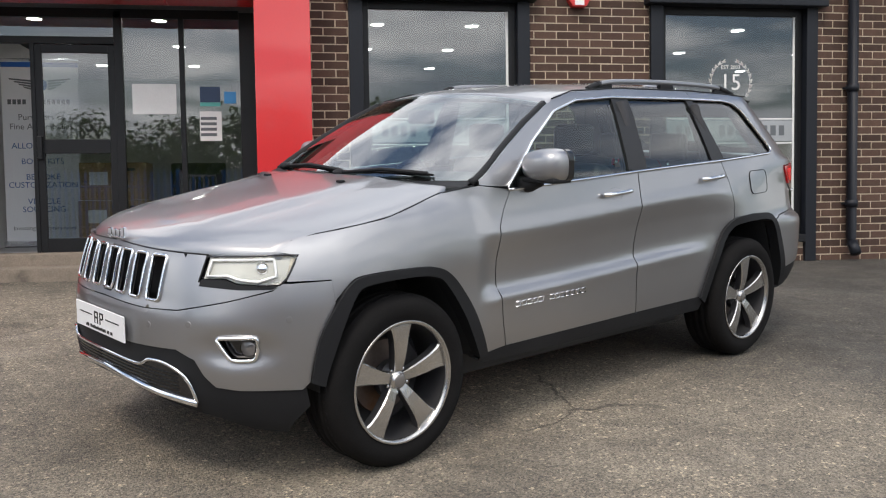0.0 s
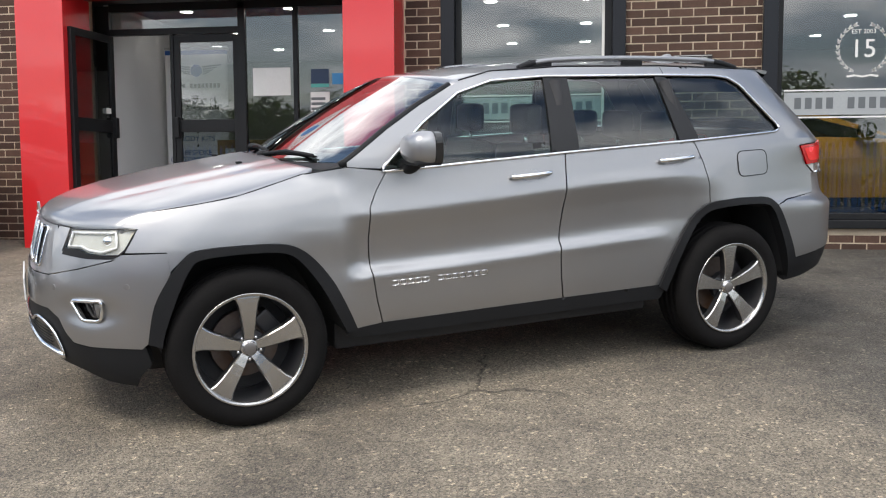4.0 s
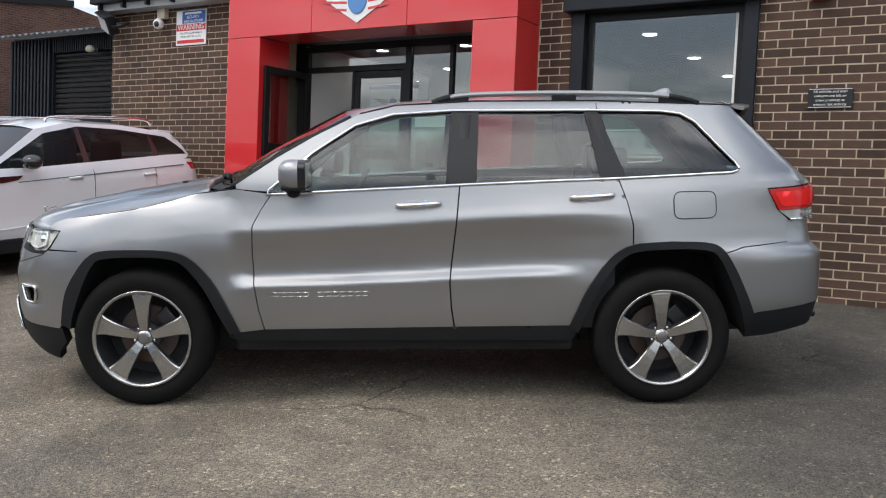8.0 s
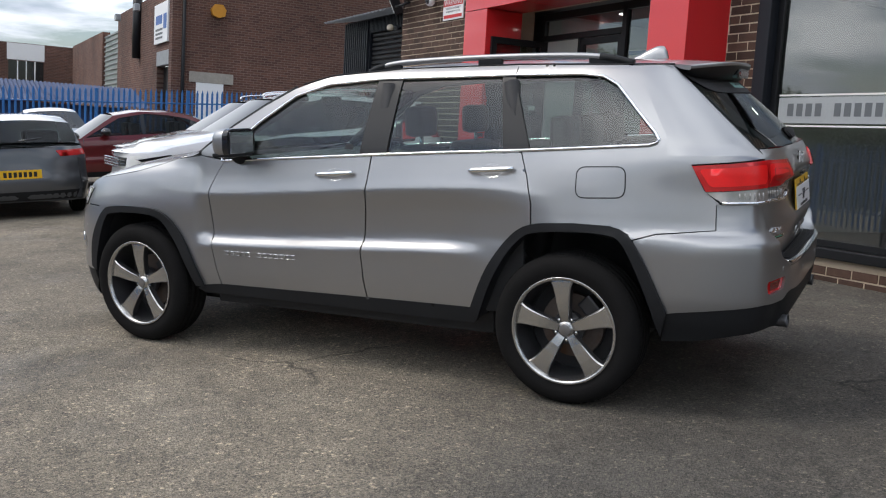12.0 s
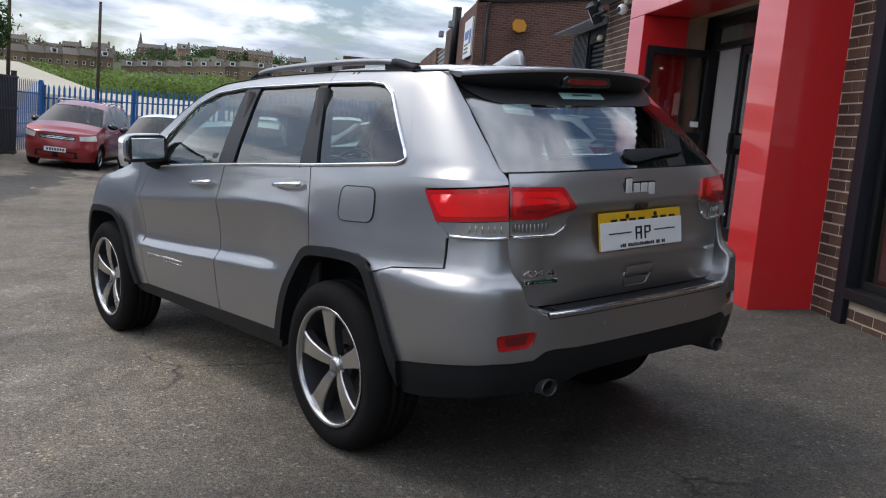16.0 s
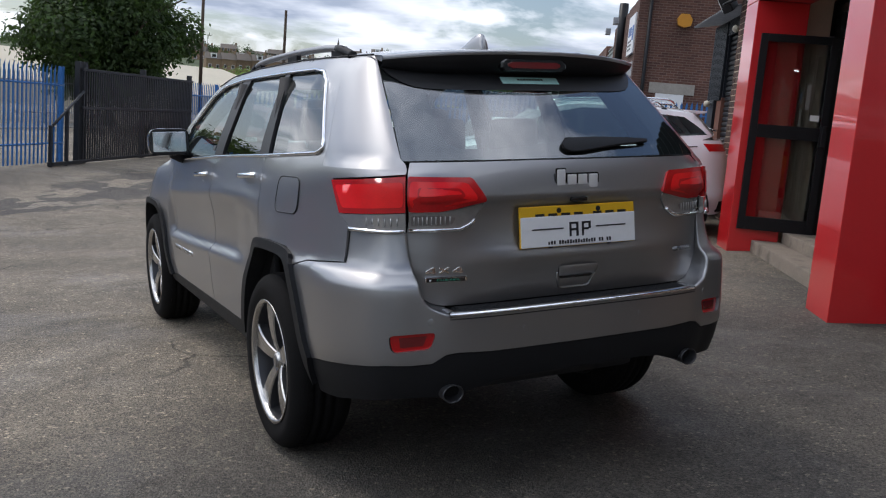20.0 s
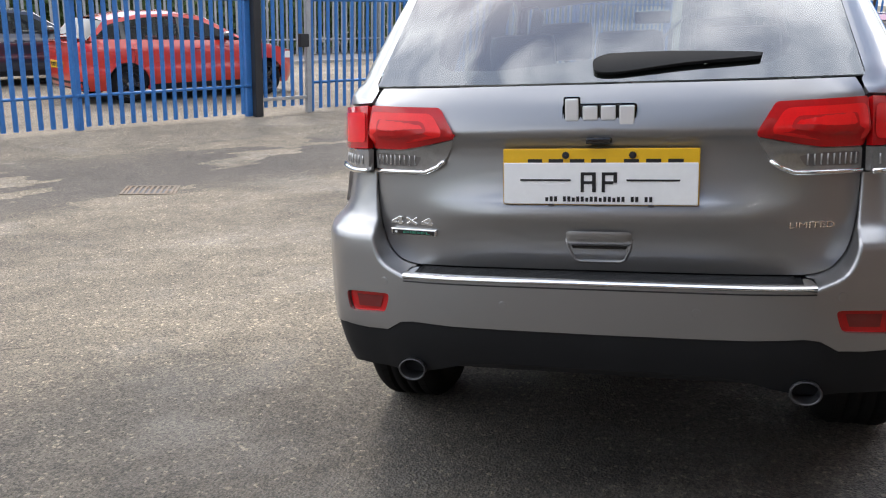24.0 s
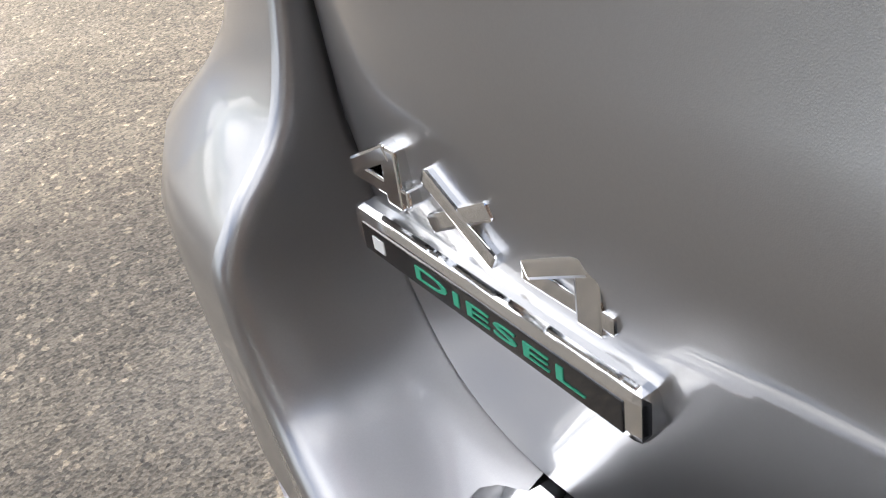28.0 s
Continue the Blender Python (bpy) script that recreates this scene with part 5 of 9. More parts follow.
def make_wheel(radius, rim, width, name="wheel", spokes=5, dark=None, hub_label="", simple=False):
    """A road wheel about its hub: axle along y, outer face towards -y. An Empty with tyre, rim, spokes, nuts and brake disc."""
    w = empty(name)
    h = width / 2
    prof = [(rim - 0.004, -h + 0.012), (rim + 0.012, -h + 0.004), (rim + 0.035, -h - 0.002), (rim + 0.6 * (radius - rim), -h - 0.004), (radius - 0.022, -h + 0.012), (radius - 0.007, -h + 0.030), (radius, -h + 0.055)]
    grooves = []
    for c in (-0.045, 0.0, 0.045):
        grooves += [(radius, c - 0.007), (radius - 0.009, c - 0.005), (radius - 0.009, c + 0.005), (radius, c + 0.007)]
    prof = prof + grooves + [(r, -y) for r, y in prof[::-1]]
    part("tyre", lathe(prof, 72), M["rubber"], w, smooth=True)
    if not simple:
        # shoulder blocks of the tread
        bm = bmesh.new()
        for sgn in (-1, 1):
            for k in range(60):
                m = Matrix.Rotation(k * math.tau / 60 + (0.02 if sgn > 0 else 0), 4, "Y")
                add_box(bm, radius - 0.012, radius + 0.0008, min(sgn * (h - 0.075), sgn * (h - 0.050)), max(sgn * (h - 0.075), sgn * (h - 0.050)), -0.014, 0.014, 0, m)
        tagged(part("tread", bm, M["rubber"], w), kind="stuff")
    face = -h + 0.02
    part("rim", lathe([(rim - 0.004, -h + 0.012), (rim + 0.004, -h + 0.003), (rim, -h), (rim - 0.012, -h + 0.004), (rim - 0.016, -h + 0.022)], 64), M["alloy"] if dark is None else dark, w, smooth=True)
    part("rim_well", lathe([(rim - 0.016, -h + 0.022), (rim - 0.035, 0.0), (rim - 0.035, h - 0.03), (rim, h - 0.01)], 64), M["alloy_dark"], w, smooth=True)
    sp = M["alloy"] if dark is None else dark
    for k in range(spokes):
        bm = bmesh.new()
        m = Matrix.Rotation(k * math.tau / spokes - math.pi / 2, 4, "Y")
        inner, outer = 0.028, rim - 0.012
        rows = []
        for t, ww, yy in ((0.0, 0.021, 0.030), (0.12, 0.024, 0.020), (0.28, 0.029, 0.010), (0.48, 0.035, 0.003), (0.68, 0.041, 0.0), (0.85, 0.050, 0.0), (0.94, 0.060, 0.001), (1.0, 0.074, 0.003)):
            r = inner + (outer - inner) * t
            wd = ww * rim / 0.272
            rows.append([(r, face + yy + 0.045, -wd * 1.02), (r, face + yy + 0.006, -wd), (r, face + yy, -wd * 0.86), (r, face + yy, wd * 0.86), (r, face + yy + 0.006, wd), (r, face + yy + 0.045, wd * 1.02)])
        grid = [[bm.verts.new(m @ Vector(p)) for p in row] for row in rows]
        for a, b in zip(grid, grid[1:]):
            for i in range(5):
                f = bm.faces.new((a[i], a[i + 1], b[i + 1], b[i]))
                f.material_index = 0 if i in (1, 2, 3) else 1
        bm.faces.new(grid[0]); bm.faces.new(grid[-1][::-1])
        bmesh.ops.recalc_face_normals(bm, faces=bm.faces)
        part("spoke", bm, [sp, M["alloy_dark"]], w)
    part("hub", lathe([(0.044, face + 0.07), (0.044, face + 0.034), (0.040, face + 0.026), (0.034, face + 0.026), (0.033, face + 0.016), (0.028, face + 0.013), (0.0005, face + 0.012)], 32), sp, w, smooth=True)
    part("centre_cap", lathe([(0.030, face + 0.020), (0.030, face + 0.0115), (0.026, face + 0.009), (0.0005, face + 0.008)], 32), M["smoke_lens"], w, smooth=True)
    if not simple:
        for k in range(5):
            a = k * math.tau / 5 + math.pi / 2 + math.pi / 5
            bm = lathe([(0.0005, 0.0), (0.008, 0.002), (0.010, 0.03)], 6)
            bmesh.ops.transform(bm, matrix=Matrix.Translation((math.cos(a) * 0.057, face + 0.030, math.sin(a) * 0.057)), verts=bm.verts)
            part("wheel_nut", bm, M["chrome"], w)
    part("hub_plate", lathe([(0.0005, face + 0.058), (0.085, face + 0.058), (0.088, face + 0.09)], 32), M["alloy_dark"], w)
    part("brake_disc", lathe([(0.06, 0.02), (0.165, 0.02), (0.168, 0.03), (0.168, 0.045), (0.06, 0.045)], 48), M["steel"], w, smooth=False)
    bm = bmesh.new()
    add_box(bm, -0.065, 0.065, -0.01, 0.06, 0.10, 0.185, 0.012, Matrix.Rotation(0.9, 4, "Y"))
    part("brake_caliper", bm, M["alloy_dark"], w)
    part("backing_plate", lathe([(rim - 0.03, 0.06), (0.0005, 0.06)], 32), M["dark_interior"], w)
    return w


J = tagged(empty("car", CAR), "silver grey metallic four-by-four car with alloy wheels, parked on the yard", "car")
jb = Shell(-2.40, -1.70, 1.95, 2.535, 0.925)
sf0, sr0 = jb.s0, jb.s1
F = jb.front
R = jb.rear
SIDE = [(0.30, -0.05), (0.40, -0.027), (0.52, -0.011), (0.655, -0.004), (0.700, 0.0), (0.712, -0.002), (0.724, -0.010), (0.755, -0.036), (0.80, -0.041), (0.90, -0.033), (1.005, -0.0115), (1.022, -0.0085), (1.032, -0.0085), (1.046, -0.012), (1.09, -0.025), (1.16, -0.042), (1.25, -0.062), (1.30, -0.078), (1.45, -0.138), (1.60, -0.205), (1.66, -0.240), (1.70, -0.275), (1.76, -0.38)]
# the creases climb towards the tail
RISE_S = pchip([(-1.3, 0.0), (-0.93, -0.046), (-0.10, -0.008), (0.26, 0.018), (1.00, 0.050), (1.45, 0.0)])
RISE_Z = pchip([(0.42, 0.0), (0.68, 0.62), (0.76, 0.72), (0.95, 1.0), (1.06, 0.95), (1.24, 0.0)])
jb.rise = lambda s, z: RISE_S(s) * RISE_Z(z)
jb.profile(sf0, [(0.20, -0.16), (0.30, -0.07), (0.42, -0.02), (0.50, 0.0), (0.62, -0.004), (0.74, -0.015), (0.80, -0.045), (0.84, -0.055), (0.96, -0.085), (1.03, -0.12), (1.08, -0.17), (1.2, -0.3)])
jb.profile(F(0.62), [(0.20, -0.14), (0.30, -0.05), (0.42, -0.01), (0.55, 0.0), (0.70, -0.004), (0.80, -0.025), (0.87, -0.045), (0.98, -0.085), (1.03, -0.11), (1.08, -0.16), (1.2, -0.3)])
jb.profile(-1.98, [(0.20, -0.08), (0.30, -0.03), (0.45, -0.005), (0.62, 0.0), (0.75, -0.004), (0.87, -0.022), (0.98, -0.055), (1.04, -0.085), (1.10, -0.14), (1.2, -0.25)])
jb.profile(-1.46, [(0.20, -0.05), (0.40, -0.01), (0.62, 0.004), (0.85, 0.010), (0.93, 0.000), (1.00, -0.016), (1.07, -0.036), (1.12, -0.060), (1.16, -0.095), (1.22, -0.16), (1.3, -0.25)])
jb.profile(-1.0, [(0.30, -0.04), (0.40, -0.02), (0.60, -0.004), (0.80, -0.012), (0.92, -0.008), (1.00, -0.016), (1.08, -0.034), (1.14, -0.052), (1.18, -0.070), (1.25, -0.085), (1.45, -0.16), (1.7, -0.29)])
jb.profile(-0.87, SIDE)
jb.profile(0.74, SIDE)
jb.profile(1.06, [(0.30, -0.05), (0.40, -0.025), (0.52, -0.010), (0.655, -0.004), (0.74, -0.012), (0.80, -0.020), (0.90, -0.018), (1.00, -0.008), (1.03, -0.008), (1.08, -0.022), (1.16, -0.042), (1.25, -0.062), (1.30, -0.078), (1.45, -0.138), (1.60, -0.205), (1.66, -0.240), (1.70, -0.275), (1.76, -0.38)])
jb.profile(1.46, [(0.30, -0.05), (0.45, -0.01), (0.70, 0.010), (0.88, 0.012), (0.96, 0.000), (1.04, -0.014), (1.12, -0.028), (1.20, -0.046), (1.28, -0.072), (1.45, -0.138), (1.60, -0.208), (1.66, -0.245), (1.70, -0.28), (1.76, -0.38)])
jb.profile(R(0.90), [(0.30, -0.08), (0.40, -0.05), (0.50, -0.015), (0.62, 0.000), (0.80, 0.000), (0.875, -0.012), (0.90, -0.045), (1.00, -0.066), (1.10, -0.078), (1.22, -0.086), (1.28, -0.10), (1.45, -0.175), (1.60, -0.265), (1.66, -0.31), (1.70, -0.36), (1.76, -0.46)])
jb.profile(R(0.70), [(0.30, -0.10), (0.40, -0.05), (0.50, -0.015), (0.62, 0.000), (0.80, 0.000), (0.86, -0.012), (0.89, -0.075), (1.00, -0.092), (1.10, -0.098), (1.235, -0.106), (1.25, -0.115), (1.29, -0.165), (1.45, -0.30), (1.60, -0.45), (1.66, -0.51), (1.70, -0.56), (1.76, -0.62)])
jb.profile(R(0.50), [(0.30, -0.12), (0.40, -0.06), (0.50, -0.02), (0.60, -0.002), (0.70, 0.000), (0.765, -0.008), (0.775, -0.085), (0.80, -0.118), (0.87, -0.108), (0.93, -0.084), (0.965, -0.094), (1.10, -0.118), (1.15, -0.101), (1.20, -0.113), (1.24, -0.128), (1.27, -0.142), (1.29, -0.153), (1.45, -0.30), (1.60, -0.45), (1.66, -0.51), (1.70, -0.55), (1.76, -0.60)])
jb.profile(sr0, [(0.30, -0.12), (0.40, -0.06), (0.50, -0.02), (0.60, -0.002), (0.70, 0.000), (0.765, -0.004), (0.775, -0.085), (0.80, -0.118), (0.87, -0.108), (0.93, -0.082), (0.965, -0.092), (1.10, -0.118), (1.15, -0.100), (1.20, -0.112), (1.24, -0.127), (1.27, -0.142), (1.29, -0.153), (1.45, -0.30), (1.60, -0.45), (1.66, -0.51), (1.70, -0.55), (1.76, -0.60)])


GATE_P = pchip([(0.74, -0.135), (0.80, -0.124), (0.86, -0.106), (0.90, -0.092), (0.925, -0.0845), (0.942, -0.0845), (0.962, -0.096), (0.99, -0.110), (1.03, -0.119), (1.09, -0.122), (1.122, -0.121), (1.146, -0.101), (1.153, -0.0985), (1.20, -0.112), (1.24, -0.127), (1.27, -0.142), (1.29, -0.153), (1.45, -0.30), (1.7, -0.55)])
GATE_E = pchip([(0.74, -0.130), (0.80, -0.127), (0.86, -0.122), (0.90, -0.119), (0.95, -0.119), (1.02, -0.121), (1.09, -0.122), (1.122, -0.120), (1.146, -0.101), (1.153, -0.0985), (1.20, -0.112), (1.24, -0.127), (1.27, -0.142), (1.29, -0.153), (1.45, -0.30), (1.7, -0.55)])
BUMP_P = pchip([(0.30, -0.12), (0.40, -0.06), (0.50, -0.02), (0.60, -0.002), (0.70, 0.0), (0.80, 0.0), (0.85, -0.003), (0.872, -0.018), (0.90, -0.052), (0.94, -0.070), (1.04, -0.088), (1.2, -0.1)])


def pushed(s, z, d):
    x, y = np.interp(s, jb.s, jb.x), np.interp(s, jb.s, jb.y)
    nx, ny = np.interp(s, jb.s, jb.nx), np.interp(s, jb.s, jb.ny)
    return Vector((x + nx * d, min(0.0, y + ny * d), z))


def gate(s, z, off=0.0):
    """The tailgate's own profile, out to its edge."""
    y = abs(float(np.interp(s, jb.s, jb.y)))
    t = min(1.0, max(0.0, (y - 0.26) / 0.34))
    t = t * t * (3 - 2 * t)
    return pushed(s, z, GATE_P(z) * (1 - t) + GATE_E(z) * t + off)


def rear_bump(s, z, off=0.0):
    """The rear bumper: its own profile round the tail, the flank's further forward."""
    t = min(1.0, max(0.0, (s - 2.02) / 0.25))
    t = t * t * (3 - 2 * t)
    u = min(1.0, max(0.0, (s - 2.36) / 0.22))
    return pushed(s, z, jb.depth(s, z) * (1 - t) + (BUMP_P(z) - 0.044 * u * u * (3 - 2 * u)) * t + off)


def s_at(surf, y, z):
    """Where along the shell a surface lies at a distance from the middle."""
    a, b = 2.2, sr0
    for _ in range(36):
        c = (a + b) / 2
        a, b = (c, b) if -surf(c, z).y > y else (a, c)
    return a


P_ = M["paint"]
ARCH_F = smooth_line([(-0.916, 0.407), (-0.975, 0.542), (-1.049, 0.686), (-1.154, 0.813), (-1.26, 0.872), (-1.43, 0.886), (-1.66, 0.880), (-1.735, 0.850), (-1.80, 0.775), (-1.876, 0.640), (-1.914, 0.464)], 4)
ARCH_FI = smooth_line([(-0.975, 0.407), (-1.032, 0.520), (-1.106, 0.660), (-1.198, 0.782), (-1.275, 0.832), (-1.43, 0.848), (-1.65, 0.838), (-1.712, 0.800), (-1.770, 0.690), (-1.835, 0.520), (-1.855, 0.44)], 4)
ARCH_R = smooth_line([(0.931, 0.442), (1.013, 0.635), (1.104, 0.779), (1.197, 0.875), (1.306, 0.920), (1.495, 0.932), (1.685, 0.926), (1.775, 0.890), (1.849, 0.780), (1.920, 0.634), (1.967, 0.521)], 4)
ARCH_RI = smooth_line([(0.980, 0.41), (1.058, 0.603), (1.149, 0.758), (1.230, 0.843), (1.31, 0.876), (1.495, 0.890), (1.668, 0.886), (1.742, 0.856), (1.803, 0.755), (1.877, 0.585), (1.935, 0.40)], 4)
HOODLINE = [(-2.02, 0.992), (-1.97, 1.030), (-1.845, 1.054), (-1.63, 1.080), (-1.456, 1.108), (-1.25, 1.160), (-1.15, 1.188)]
pair("fender", HOODLINE + [(-0.93, 1.215), (-0.735, 1.19), (-0.795, 1.10), (-0.838, 1.017), (-0.846, 0.86), (-0.839, 0.702), (-0.815, 0.55), (-0.783, 0.423), (-0.86, 0.40)] + ARCH_F[0:29] + [(-1.80, 0.79), (-1.81, 0.8765), (-2.0, 0.879), (-1.945, 0.98)], jb, P_, J)
DOOR_F = [(-0.728, 1.192), (-0.79, 1.10), (-0.832, 1.017), (-0.840, 0.86), (-0.833, 0.702), (-0.809, 0.55), (-0.777, 0.423), (-0.25, 0.428), (0.279, 0.437), (0.262, 0.55), (0.252, 0.70), (0.262, 0.796), (0.285, 1.00), (0.308, 1.238)]
pair("front_door", DOOR_F, jb, P_, J, step=0.018)
DOOR_R = [(0.316, 1.238), (0.293, 1.00), (0.270, 0.796), (0.260, 0.70), (0.270, 0.55), (0.288, 0.437), (0.60, 0.440), (0.931, 0.442), (1.013, 0.635), (1.104, 0.779), (1.197, 0.875), (1.274, 0.906), (1.272, 1.017), (1.24, 1.15), (1.195, 1.272), (0.75, 1.257)]
pair("rear_door", DOOR_R, jb, P_, J, step=0.018)
pair("rear_quarter", [(1.201, 1.274), (1.246, 1.15), (1.279, 1.017), (1.281, 0.908), (1.306, 0.920), (1.495, 0.932), (1.685, 0.926), (1.775, 0.890), (1.79, 0.865), (1.90, 0.898), (2.10, 0.916), (2.18, 0.922), (2.18, 1.035), (2.20, 1.04), (2.12, 1.10), (2.05, 1.222), (2.486, 1.246), (2.486, 1.262), (1.93, 1.262), (1.925, 1.34), (1.722, 1.685), (1.60, 1.698), (1.1, 1.705), (1.1, 1.66), (1.46, 1.654), (1.575, 1.640), (1.655, 1.596), (1.775, 1.466), (1.866, 1.368), (1.890, 1.337), (1.875, 1.312)], jb, P_, J, step=0.02)
def pane_edge(z):
    """The side of the rear window: distance back and from the middle."""
    t = (z - 1.290) / 0.345
    return 2.300 - 0.360 * t, 0.674 - 0.074 * t
def tail_glass(y, z, off=0.0):
    """The raked rear window, bowed across and a little up its height."""
    ex, ey = pane_edge(z)
    t = (z - 1.290) / 0.345
    b = 0.088 * (1 - min(1.0, abs(y) / ey) ** 2.2) + 0.010 * math.sin(math.pi * min(1.0, max(0.0, t)))
    return Vector((ex + b + 0.72 * off, y, z + 0.69 * off))
def pillar_point(v, u):
    """The rear pillar between the quarter window and the rear window; v up, u round the corner."""
    z = 1.260 + v * 0.425
    ex, ey = pane_edge(max(z, 1.285))
    a = jb(float(np.interp(z, [1.26, 1.34, 1.685], [1.925, 1.920, 1.715])), z)
    b = Vector((ex + 0.002, -ey - 0.003, z))
    dx, dy = b.x - a.x, b.y - a.y
    c1 = Vector((a.x + 0.50 * dx, a.y + 0.16 * dy, z))
    c2 = Vector((a.x + 0.93 * dx, a.y + 0.60 * dy, z))
    p = a * (1 - u) ** 3 + c1 * 3 * u * (1 - u) ** 2 + c2 * 3 * u * u * (1 - u) + b * u ** 3
    t = min(1.0, v / 0.10)
    t = t * t * (3 - 2 * t)
    return jb(1.925 + (2.488 - 1.925) * u, z).lerp(p, t)
for g in (1, -1):
    rows = [[pillar_point(k / 22, j / 20) for j in range(21)] for k in range(23)]
    patch("rear_pillar", [[(p.x, p.y * g, p.z) for p in (r if g > 0 else r[::-1])] for r in rows], P_, J)
pair("cant_rail", [(-0.93, 1.218), (-0.76, 1.205), (-0.52, 1.408), (-0.28, 1.565), (-0.06, 1.628), (0.27, 1.650), (1.06, 1.655), (1.095, 1.66), (1.095, 1.705), (0.92, 1.707), (0.40, 1.704), (0.144, 1.692), (-0.114, 1.665), (-0.30, 1.608), (-0.50, 1.508), (-0.70, 1.392), (-0.93, 1.24)], jb, P_, J, step=0.035)
# black pillars and side glass
pair("pillar_trim", [(0.230, 1.240), (0.268, 1.645), (0.424, 1.648), (0.404, 1.248)], jb, M["pillar_black"], J, off=0.001, step=0.02)
pair("pillar_trim", [(1.026, 1.648), (1.100, 1.268), (1.242, 1.285), (1.098, 1.652)], jb, M["pillar_black"], J, off=0.001, step=0.02)
WIN_F = [(-0.745, 1.196), (-0.62, 1.308), (-0.49, 1.408), (-0.27, 1.553), (-0.05, 1.618), (0.27, 1.640), (0.238, 1.235)]
pair("front_door_glass", WIN_F, jb, M["car_glass"], J, off=-0.010, depth=0.0, step=0.03, shadow=False)
pair("rear_door_glass", [(0.415, 1.640), (0.74, 1.646), (1.03, 1.642), (1.105, 1.266), (0.395, 1.247)], jb, M["tint_glass"], J, off=-0.010, depth=0.0, step=0.03, shadow=False)
pair("quarter_glass", [(1.09, 1.645), (1.455, 1.645), (1.567, 1.632), (1.646, 1.588), (1.766, 1.458), (1.856, 1.362), (1.876, 1.334), (1.864, 1.317), (1.232, 1.288)], jb, M["tint_glass"], J, off=-0.010, depth=0.0, step=0.03, shadow=False)
strip("window_moulding", [(-0.755, 1.188), (-0.25, 1.213), (0.31, 1.241), (0.75, 1.260), (1.20, 1.277), (1.84, 1.309), (1.874, 1.318), (1.886, 1.336), (1.863, 1.366), (1.772, 1.463), (1.652, 1.594), (1.572, 1.638), (1.458, 1.652), (1.05, 1.656), (0.27, 1.652), (-0.06, 1.630), (-0.275, 1.568), (-0.51, 1.415), (-0.745, 1.212)], jb, 0.0085, M["chrome"], J, closed=True, label="chrome window moulding")
# seals under the screen pillars and the bonnet's edge
strip("screen_seal", [(-0.96, 1.225), (-0.93, 1.240), (-0.70, 1.392), (-0.50, 1.508), (-0.30, 1.608)], jb, 0.020, M["black_plastic"], J, off=-0.024, n=6)
strip("bonnet_seal", HOODLINE + [(-0.95, 1.215)], jb, 0.006, M["black_plastic"], J, off=-0.011, n=6)
# sill and arch flares
pair("sill", [(-0.93, 0.415), (-0.783, 0.432), (0.286, 0.446), (0.935, 0.452), (0.975, 0.41), (0.95, 0.365), (-0.92, 0.365), (-0.975, 0.39)], jb, M["black_plastic"], J, off=0.002, depth=0.06, step=0.02)
pair("arch_flare", ARCH_F + ARCH_FI[::-1], jb, M["black_plastic"], J, off=0.020, depth=0.07, step=0.03)
pair("arch_flare", ARCH_R + ARCH_RI[::-1], jb, M["black_plastic"], J, off=0.020, depth=0.07, step=0.03)
# roof
ROOF_E = [(-0.30, 1.607), (-0.114, 1.664), (0.144, 1.691), (0.40, 1.703), (0.92, 1.706), (1.44, 1.703), (1.73, 1.694), (2.02, 1.686)]
def roof_z(x):
    return float(np.interp(x, [-0.42, -0.30, -0.05, 0.20, 0.5, 1.0, 1.5, 2.05, 2.2], [1.625, 1.663, 1.712, 1.738, 1.750, 1.756, 1.748, 1.712, 1.695]))
rows = []
for i in range(33):
    x = -0.30 + (1.90 + 0.30) * i / 32
    ez = float(np.interp(x, [p[0] for p in ROOF_E], [p[1] for p in ROOF_E]))
    ey = lerp(abs(jb(x, ez).y), 0.594, min(1.0, max(0.0, (x - 1.66) / 0.24)))
    row = []
    for k in range(25):
        u = -1 + 2 * k / 24
        z = ez + (roof_z(x) - ez) * (1 - abs(u) ** 2.6)
        xx = x - (0.085 * (1 - u * u)) * max(0.0, 1 - i / 6) + 0.05 * (1 - u * u) * max(0.0, (i - 26) / 6)
        row.append((xx, u * ey, z))
    rows.append(row)
patch("roof", rows, P_, J, depth=0.01)
# bonnet, windscreen, nose
def bonnet_mid(x):
    return float(np.interp(x, [-2.31, -2.285, -2.24, -2.15, -2.0, -1.7, -1.37, -1.10], [0.990, 1.018, 1.042, 1.070, 1.103, 1.163, 1.213, 1.243]))
edge = smooth_line([jb(s, z) for s, z in HOODLINE] + [(-1.09, -0.80, 1.215)], 8)
rows = []
for k in range(33):
    v = k / 32
    i = v * (len(edge) - 1)
    i0 = min(int(i), len(edge) - 2)
    e = Vector(edge[i0]).lerp(Vector(edge[i0 + 1]), i - i0)
    xc = lerp(-2.305, -1.17, v ** 0.95)
    row = []
    for j in range(41):
        u = -1 + 2 * j / 40
        a = abs(u)
        front = (1 - v) ** 3
        x = e.x + (xc - e.x) * ((1 - a ** 2.4) * (1 - front) + front * (1 - a ** 2.6))
        zc = bonnet_mid(xc)
        z = e.z + (zc - e.z) * (1 - a ** 3.2)
        t = min(1.0, max(0.0, (a - 0.46) / 0.10))
        z += 0.010 * (1 - t * t * (3 - 2 * t)) * min(1, v * 4)
        row.append((x, u * -e.y, z))
    rows.append(row)
patch("bonnet", rows, P_, J, depth=0.03)
